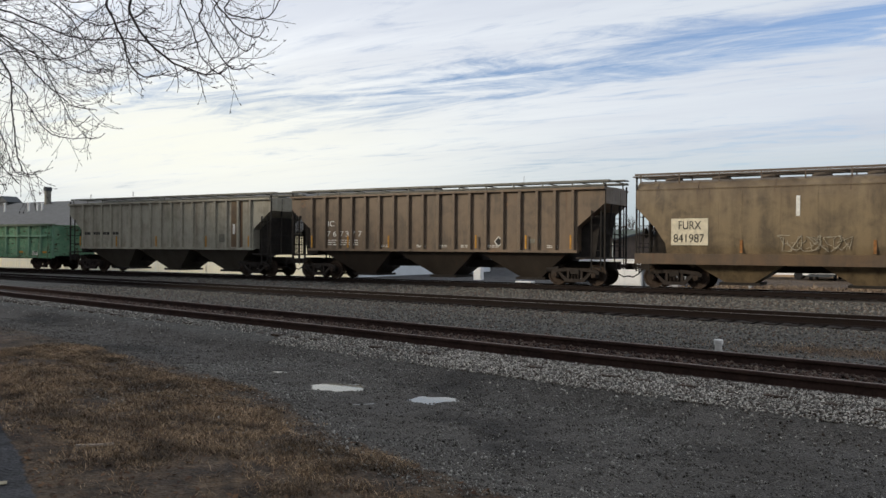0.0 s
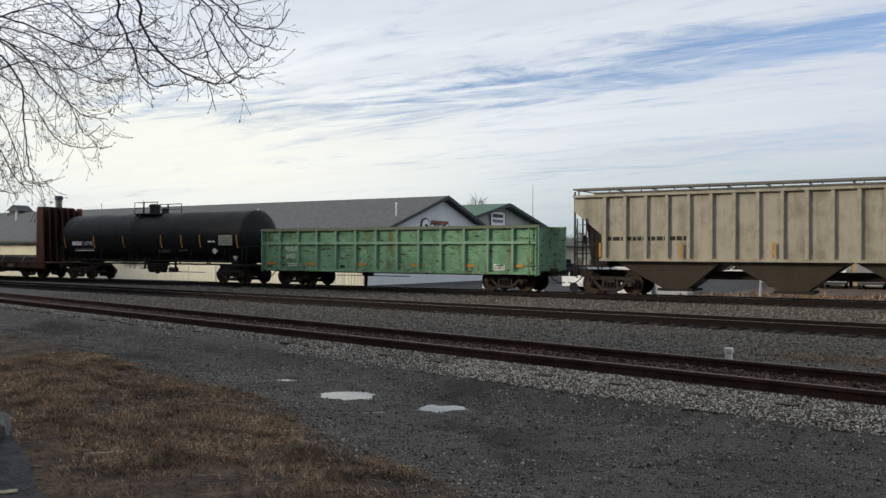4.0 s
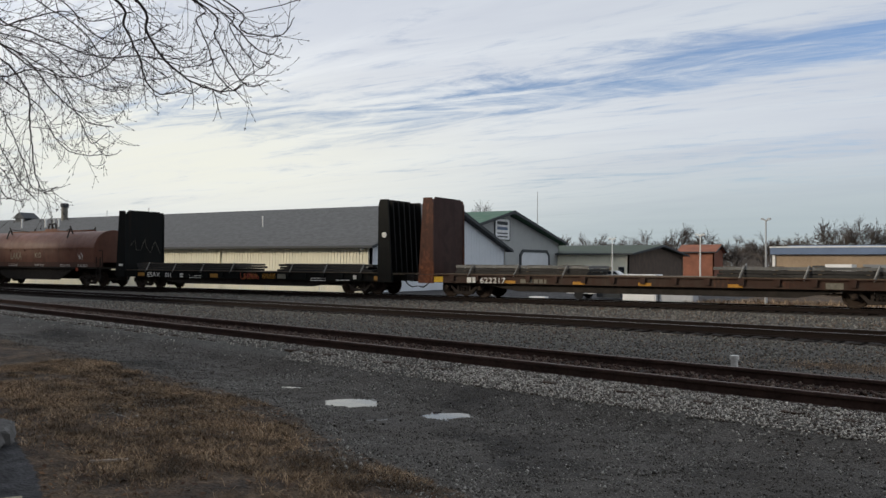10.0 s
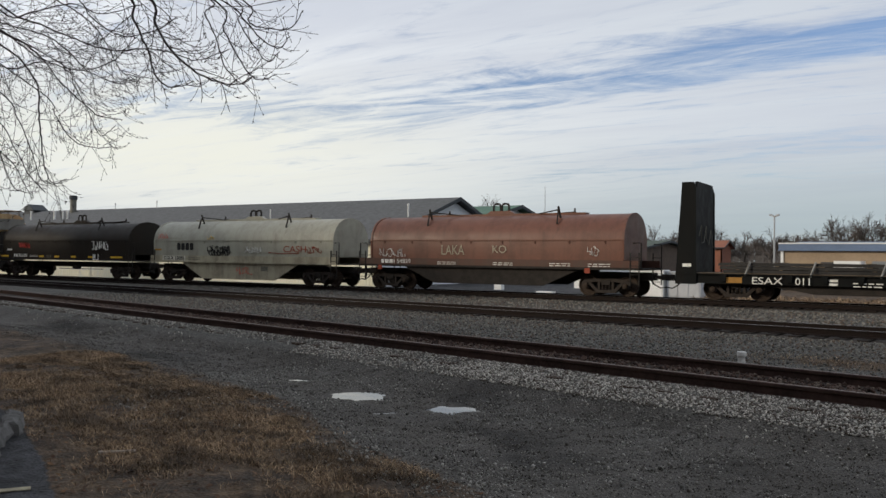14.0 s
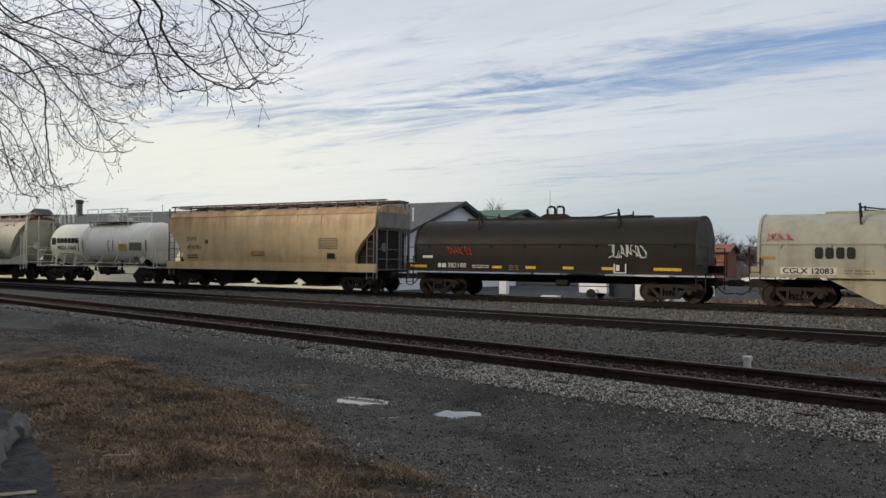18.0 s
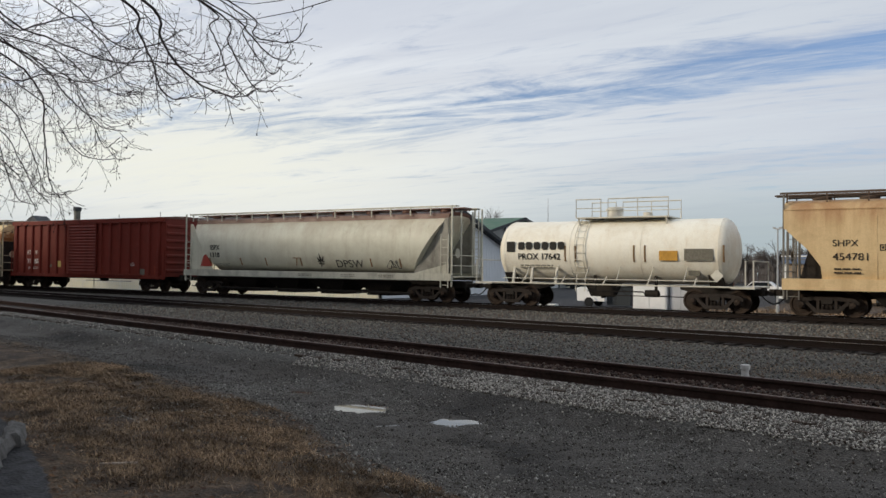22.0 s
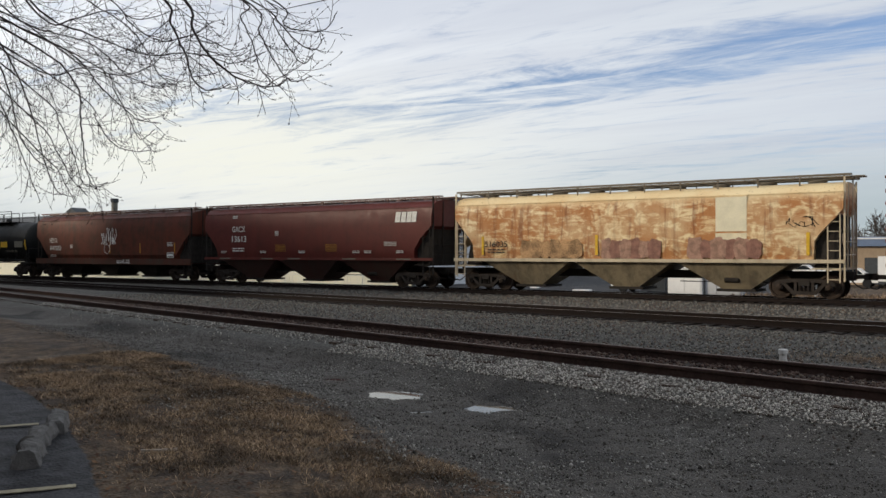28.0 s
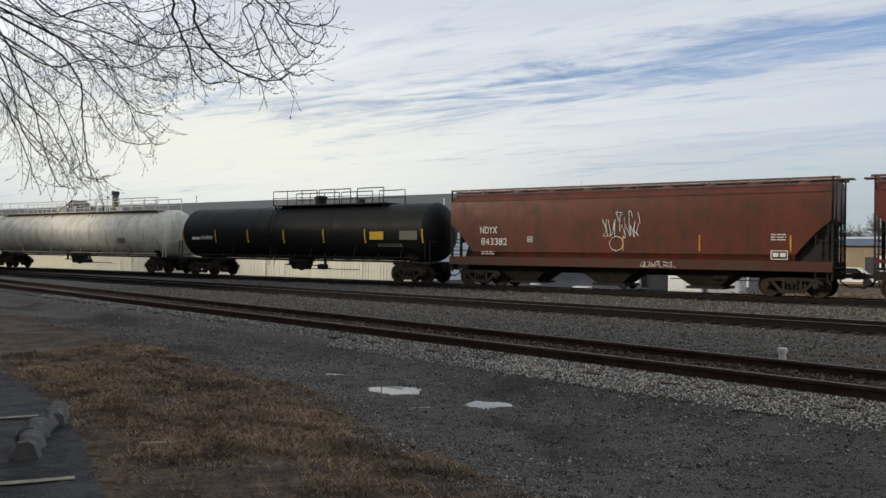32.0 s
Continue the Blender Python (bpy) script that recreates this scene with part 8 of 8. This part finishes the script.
zpad = -0.045
stop = thing("parking_stop", (-7.01, 4.09, zpad - 0.005), "broken grey concrete parking stop on the asphalt", "parking stop", turn=141.5)
for i, (x, l, dy, rz) in enumerate(((-0.70, 0.62, 0.0, 2), (-0.05, 0.60, 0.03, -4), (0.62, 0.66, -0.02, 3))):
    part("concrete_piece", rough_block(l, 0.19, 0.145, 3 + i * 5), M_CONCRETE, stop, at=(x, dy, 0.0), turn=(rz * 0.6, rz * 0.4, rz))
for (x0, y0), (x1, y1) in (((-6.0, 2.6), (-5.45, 3.42)), ((-8.5, 3.2), (-7.75, 4.47))):
    d = Vector((x1 - x0, y1 - y0))
    ln = part("parking_line", Shape().box(0, d.length, -0.04, 0.04, 0, 0.005), M_LINE, at=(x0, y0, zpad + 0.012), turn=(0, 0, math.degrees(math.atan2(d.y, d.x))))
    tagged(ln, "worn painted parking line on asphalt", "road marking", "parking lines")
stick = part("wood_scrap", Shape().prism([(-0.14, -0.012), (0.0, -0.03), (0.14, -0.012), (0.15, 0.012), (0.0, 0.004), (-0.15, 0.014)], 0, 0.018, "z"), M_BONEWOOD, at=(-5.93, 4.47, -0.052), turn=(0, 0, 48))
tagged(stick, "pale bleached scrap of wood in the grass", "wood scrap")
for i, (x, y) in enumerate(((-5.68, 4.10), (-5.72, 4.14))):
    tagged(part("twig", Shape().tube([(-0.05, 0, 0), (0, 0.006, 0.008), (0.05, 0, 0.002)], 0.005, 5), M_BONEWOOD, at=(x, y, -0.045), turn=(0, 0, 20 + i * 12)), "short pale twig in the grass", "twig", "pale twigs")
marker = thing("track_marker", (-2.94, 13.82, -0.17), "chalky white marker stub beside the siding", "marker post")
part("stub", Shape().spin([(0, 0.062), (0.24, 0.058), (0.25, 0.05)], 14, axis="z"), M_MARKER, marker)
part("cap", Shape().spin([(0.252, 0.075), (0.315, 0.075), (0.325, 0.06)], 14, axis="z"), M_MARKER, marker)


# ---- the bare tree beside the yard ----
M_BARK = plain("dark_grey_bark", (0.040, 0.034, 0.032), 0.9, 0.0, 0.3, 8.0, 0.5)
M_TWIG = plain("dark_twig_bark", (0.030, 0.023, 0.022), 0.85, 0.0, 0.2, 10.0)
TREE_AT = Vector((-11.2, 3.6, -0.12))
tree = thing("tree", TREE_AT, "leafless yard tree with drooping budded twigs", "tree")
part("trunk", Shape().tube([(0, 0, -0.1), (0.02, 0, 0.4), (0.05, 0.05, 1.6), (0.25, 0.1, 3.0), (0.45, 0.15, 4.4), (0.35, 0.3, 6.2), (0.55, 0.2, 8.0)], 0.34, 14, 0.10), M_BARK, tree, "rough grey tapered trunk")
tree_rng = random.Random(23)
twigs, buds = Shape(), Shape()


def curve_through(pts, n=6):
    """A smooth line through a few points."""
    P = [Vector(p) for p in pts]
    P = [P[0] * 2 - P[1]] + P + [P[-1] * 2 - P[-2]]
    out = []
    for i in range(1, len(P) - 2):
        for k in range(n):
            t = k / n
            a, b, c, d = P[i - 1], P[i], P[i + 1], P[i + 2]
            out.append(0.5 * ((2 * b) + (c - a) * t + (2 * a - 5 * b + 4 * c - d) * t * t + (3 * b - a - 3 * c + d) * t ** 3))
    return out + [P[-2]]


def anyway():
    return Vector((tree_rng.uniform(-1, 1), tree_rng.uniform(-1, 1), tree_rng.uniform(-1, 1))).normalized()


def add_buds(pts, first, gap=0.07):
    """Pointed buds, set by turns on both sides of a shoot."""
    k, left = 1, 0.0
    for a, b in zip(pts[first:], pts[first + 1:]):
        d, left = (b - a), left + (b - a).length
        if left < gap:
            continue
        left, k = 0.0, -k
        w = (d.normalized() * 0.75 + d.cross(Vector((0.55, -0.83, 0.0))).normalized() * 0.7 * k + anyway() * 0.25).normalized()
        size = tree_rng.uniform(0.010, 0.020)
        buds.tube([b, b + w * size * 0.55, b + w * size], 0.0038, 3, 0.0014, cap=False)
    d = (pts[-1] - pts[-2]).normalized()
    buds.tube([pts[-1], pts[-1] + d * 0.012, pts[-1] + d * 0.022], 0.0038, 3, 0.0015, cap=False)


def shoot(p, d, length, r, depth):
    """A side shoot: one steady arc that sags at first and lifts its tip, with smaller shoots by turns."""
    n = max(6, int(length / 0.06))
    pts, q, v, bow = [p.copy()], p.copy(), d.normalized(), anyway() * 0.05
    lift = tree_rng.uniform(0.12, 0.36)
    for i in range(n):
        f = i / n
        v = (v + bow + anyway() * 0.035 + Vector((0, 0, -0.05 if f < 0.42 else lift * (f - 0.2)))).normalized()
        q = q + v * (length / n)
        pts.append(q.copy())
    twigs.tube(pts, r, 4 if depth > 1 else 3, max(0.0013, r * 0.5), cap=False)
    add_buds(pts, n // 2 if depth else 1)
    if depth == 0:
        return
    side, m = tree_rng.choice((-1, 1)), (int(length / 0.14) if depth > 1 else int(length / 0.20))
    for k in range(m):
        t = (0.12 + 0.80 * (k + tree_rng.random() * 0.8) / max(1, m)) * n
        i = min(n - 1, int(t))
        o = pts[i].lerp(pts[i + 1], t - i)
        w = (pts[i + 1] - pts[i]).normalized()
        flat = w.cross(Vector((0.55, -0.83, 0.1))).normalized() * side + anyway() * 0.45
        side = -side
        shoot(o, (w + flat * tree_rng.uniform(0.35, 0.75)).normalized(), length * tree_rng.uniform(0.34, 0.66) * (1.15 - 0.5 * t / n), max(0.0017, r * 0.68), depth - 1)


def limb(*pts, r=0.010, gap=0.135, reach=0.60, start=2):
    """A limb that leaves the fork, arches over and hangs towards the yard, with its shoots."""
    fork = TREE_AT + Vector((0.42, 0.18, 4.1))
    pts = [Vector(p) for p in pts]
    mid = fork.lerp(pts[0], 0.55) + Vector((0, 0, 1.15 if pts[0].z > 3.7 else 0.40))
    line = curve_through([fork, mid, *pts])
    line = [p + anyway() * 0.005 for p in line]
    head, n = 12, len(line)
    root = Shape().tube([p - TREE_AT for p in line[:head + 1]], r * 2.6, 8, r, cap=False)
    root.tube([p - TREE_AT for p in line[head:]], r, 6, 0.0034, cap=False)
    part("limb", root, M_BARK, tree)
    add_buds([p - TREE_AT for p in line[-9:]], 0)
    side, run = 1, 0.0
    for i in range(6 * start - 3, n - 2):
        d = line[i + 1] - line[i]
        run += d.length
        if run < gap:
            continue
        run, side = tree_rng.uniform(-0.05, 0.05), -side
        w, f = d.normalized(), (i - 6 * start) / (n - 6 * start)
        flat = w.cross(Vector((0.55, -0.83, 0.1))).normalized() * side + anyway() * 0.45
        shoot(line[i] - TREE_AT, (w * 1.1 + flat * tree_rng.uniform(0.35, 0.75)).normalized(), reach * tree_rng.uniform(0.6, 1.4) * (1.12 - 0.62 * max(0, f)), max(0.0028, r * 0.34), 2)


limb((-6.43, 4.76, 4.0), (-6.14, 4.73, 3.65), (-5.87, 4.67, 3.33), (-5.63, 4.57, 3.06), (-5.36, 4.5, 2.93), (-5.06, 4.46, 2.94), r=0.0128, reach=0.45)
limb((-6.18, 4.77, 3.96), (-5.87, 4.75, 3.56), (-5.59, 4.69, 3.3), (-5.3, 4.65, 3.1), (-5.0, 4.61, 2.97), (-4.7, 4.56, 2.9), (-4.43, 4.48, 2.92), r=0.0133, reach=0.45)
limb((-5.56, 4.89, 3.87), (-5.31, 4.79, 3.59), (-5.06, 4.69, 3.32), (-4.83, 4.57, 3.05), (-4.57, 4.48, 2.88), (-4.34, 4.35, 2.87), r=0.0070, reach=0.42)
limb((-5.37, 4.79, 3.79), (-5.06, 4.77, 3.41), (-4.79, 4.68, 3.12), (-4.53, 4.6, 2.93), (-4.25, 4.51, 2.91), r=0.0075, reach=0.42)
limb((-5.21, 4.83, 3.79), (-4.91, 4.78, 3.46), (-4.64, 4.7, 3.2), (-4.39, 4.58, 3.04), (-4.17, 4.46, 3.06), r=0.0058, reach=0.36)
limb((-5.42, 4.89, 3.82), (-5.02, 4.95, 3.53), (-4.74, 4.87, 3.32), (-4.47, 4.79, 3.2), (-4.25, 4.65, 3.23), r=0.0070, reach=0.36)
limb((-5.09, 4.81, 3.76), (-4.78, 4.77, 3.44), (-4.48, 4.71, 3.33), (-4.2, 4.62, 3.28), (-3.98, 4.49, 3.34), r=0.0064, reach=0.34)
limb((-7.2, 4.13, 3.8), (-6.8, 4.3, 3.58), (-6.42, 4.42, 3.42), (-6.09, 4.47, 3.31), (-5.74, 4.52, 3.29), (-5.4, 4.53, 3.22), (-5.09, 4.51, 3.12), (-4.74, 4.52, 3.16), r=0.0085, reach=0.44)
limb((-7.46, 4.28, 3.62), (-7.08, 4.43, 3.4), (-6.77, 4.45, 3.12), (-6.46, 4.46, 2.91), (-6.18, 4.43, 2.76), (-5.88, 4.42, 2.70), r=0.0080, reach=0.55)
limb((-7.62, 4.4, 3.54), (-7.25, 4.53, 3.18), (-7.02, 4.42, 2.88), (-6.8, 4.31, 2.6), (-6.57, 4.2, 2.33), (-6.33, 4.12, 2.17), (-6.06, 4.06, 2.19), r=0.0090, reach=0.55)
limb((-7.37, 4.62, 3.13), (-7.07, 4.63, 2.84), (-6.78, 4.61, 2.61), (-6.49, 4.59, 2.53), (-6.2, 4.56, 2.51), r=0.0053, reach=0.45)
limb((-7.14, 4.62, 3.4), (-6.82, 4.64, 3.11), (-6.54, 4.61, 2.8), (-6.29, 4.53, 2.61), (-6.02, 4.47, 2.66), r=0.0053, reach=0.5)
limb((-7.8, 4.49, 3.15), (-7.49, 4.52, 2.83), (-7.23, 4.48, 2.55), (-6.97, 4.42, 2.26), (-6.7, 4.38, 2.19), r=0.0064, reach=0.5)
limb((-7.28, 4.18, 3.26), (-6.89, 4.36, 3.28), (-6.51, 4.48, 3.19), (-6.15, 4.55, 3.25), (-5.85, 4.54, 3.41), r=0.0064)
limb((-7.9, 4.52, 2.89), (-7.6, 4.53, 2.62), (-7.31, 4.53, 2.31), (-7.03, 4.5, 2.15), r=0.0058, reach=0.5)
limb((-7.11, 4.08, 3.6), (-6.72, 4.26, 3.48), (-6.41, 4.27, 3.32), (-6.11, 4.27, 3.1), (-5.76, 4.32, 2.96), (-5.52, 4.22, 2.97), r=0.0064)
limb((-6.86, 4.3, 3.92), (-6.47, 4.44, 3.67), (-6.16, 4.45, 3.42), (-5.88, 4.41, 3.11), (-5.59, 4.38, 3.01), r=0.0064)
limb((-6.67, 4.42, 3.92), (-6.33, 4.46, 3.61), (-5.99, 4.52, 3.43), (-5.66, 4.54, 3.43), (-5.34, 4.53, 3.49), r=0.0058)
limb((-7.2, 4.13, 3.75), (-6.85, 4.23, 3.68), (-6.48, 4.35, 3.73), (-6.12, 4.42, 3.61), (-5.76, 4.48, 3.65), r=0.0070)
limb((-7.97, 4.59, 2.61), (-7.68, 4.6, 2.43), (-7.42, 4.55, 2.23), (-7.17, 4.47, 2.09), r=0.0053, reach=0.42)
limb((-8.02, 4.08, 3.8), (-7.72, 4.18, 3.37), (-7.46, 4.2, 2.94), (-7.22, 4.18, 2.51), (-6.97, 4.16, 2.18), (-6.71, 4.16, 2.1), r=0.0090, reach=0.5)
limb((-8.29, 4.22, 3.28), (-7.99, 4.31, 2.82), (-7.73, 4.32, 2.43), (-7.49, 4.31, 2.11), r=0.0080, reach=0.5)
limb((-7.65, 3.93, 3.96), (-7.32, 4.07, 3.68), (-7.0, 4.19, 3.44), (-6.71, 4.25, 3.26), (-6.41, 4.31, 3.21), r=0.0080, reach=0.5)
limb((-8.11, 4.12, 3.56), (-7.83, 4.19, 3.18), (-7.59, 4.16, 2.74), (-7.33, 4.18, 2.47), (-7.07, 4.2, 2.36), r=0.0090, reach=0.5)
tagged(part("fine_twig", twigs, M_TWIG, tree, "many fine drooping twigs"), kind="stuff")
tagged(part("bud", buds, M_TWIG, tree, "small pointed winter buds"), kind="stuff")
# the upper crown
for i in range(9):
    a, crown = i * 2.4, Shape()
    grow(crown, Vector((0.45, 0.25, 4.6 + 0.4 * i)), Vector((math.cos(a), math.sin(a), 0.9 + 0.08 * i)), 2.5 - 0.12 * i, 0.075 - 0.004 * i, 3, tree_rng, 0.1, 5, 0.6, (4, 6), 0.62, 0.004)
    part("bough", crown, M_BARK, tree)

# overhead service wires behind the tree
for (a, b) in (((-16.29, 16.31, 8.27), (-8.82, 11.19, 6.27)), ((-16.27, 16.18, 8.64), (-9.9, 11.53, 6.61))):
    a, b = Vector(a), Vector(b)
    d = b - a
    pts = [a + d * t + Vector((0, 0, 0.25 * (t - 0.5) ** 2)) for t in (-1.6, -0.8, 0.0, 0.5, 1.0, 1.9, 2.8)]
    tagged(part("overhead_wire", Shape().tube(pts, 0.011, 5), M_HOSE), "thin black overhead service wire", "wire", "overhead wires")


# ---- what moves ----
def travelled(t):
    """Metres the train has run at t seconds, from its place at 16 s."""
    u = (t - 16) / 16
    return 8.6503 * (t - 16) + 1.5998 * u ** 2 + 0.5168 * u ** 3 + 0.8994 * u ** 4


def motions():
    for ob, x in TRAIN:
        walk(ob, [(t, pose(x + travelled(t), TRAIN_Y, 0)) for t in range(0, 33, 2)])
    # every wheel rolls with the train: the first of each axle place is keyed, the rest follow the same turning
    for k, wheels in WHEELS.items():
        n = 470
        rows = [(32 * i / n, pose(k * 0.889, 0, 0.478, 0, math.degrees(travelled(32 * i / n) / 0.478), 0)) for i in range(n + 1)]
        walk(wheels[0], rows)
        done = wheels[0].animation_data
        for w in wheels[1:]:
            w.rotation_mode = "QUATERNION"
            keys = w.animation_data_create()
            keys.action = done.action
            keys.action_slot = done.action_slot


motions()
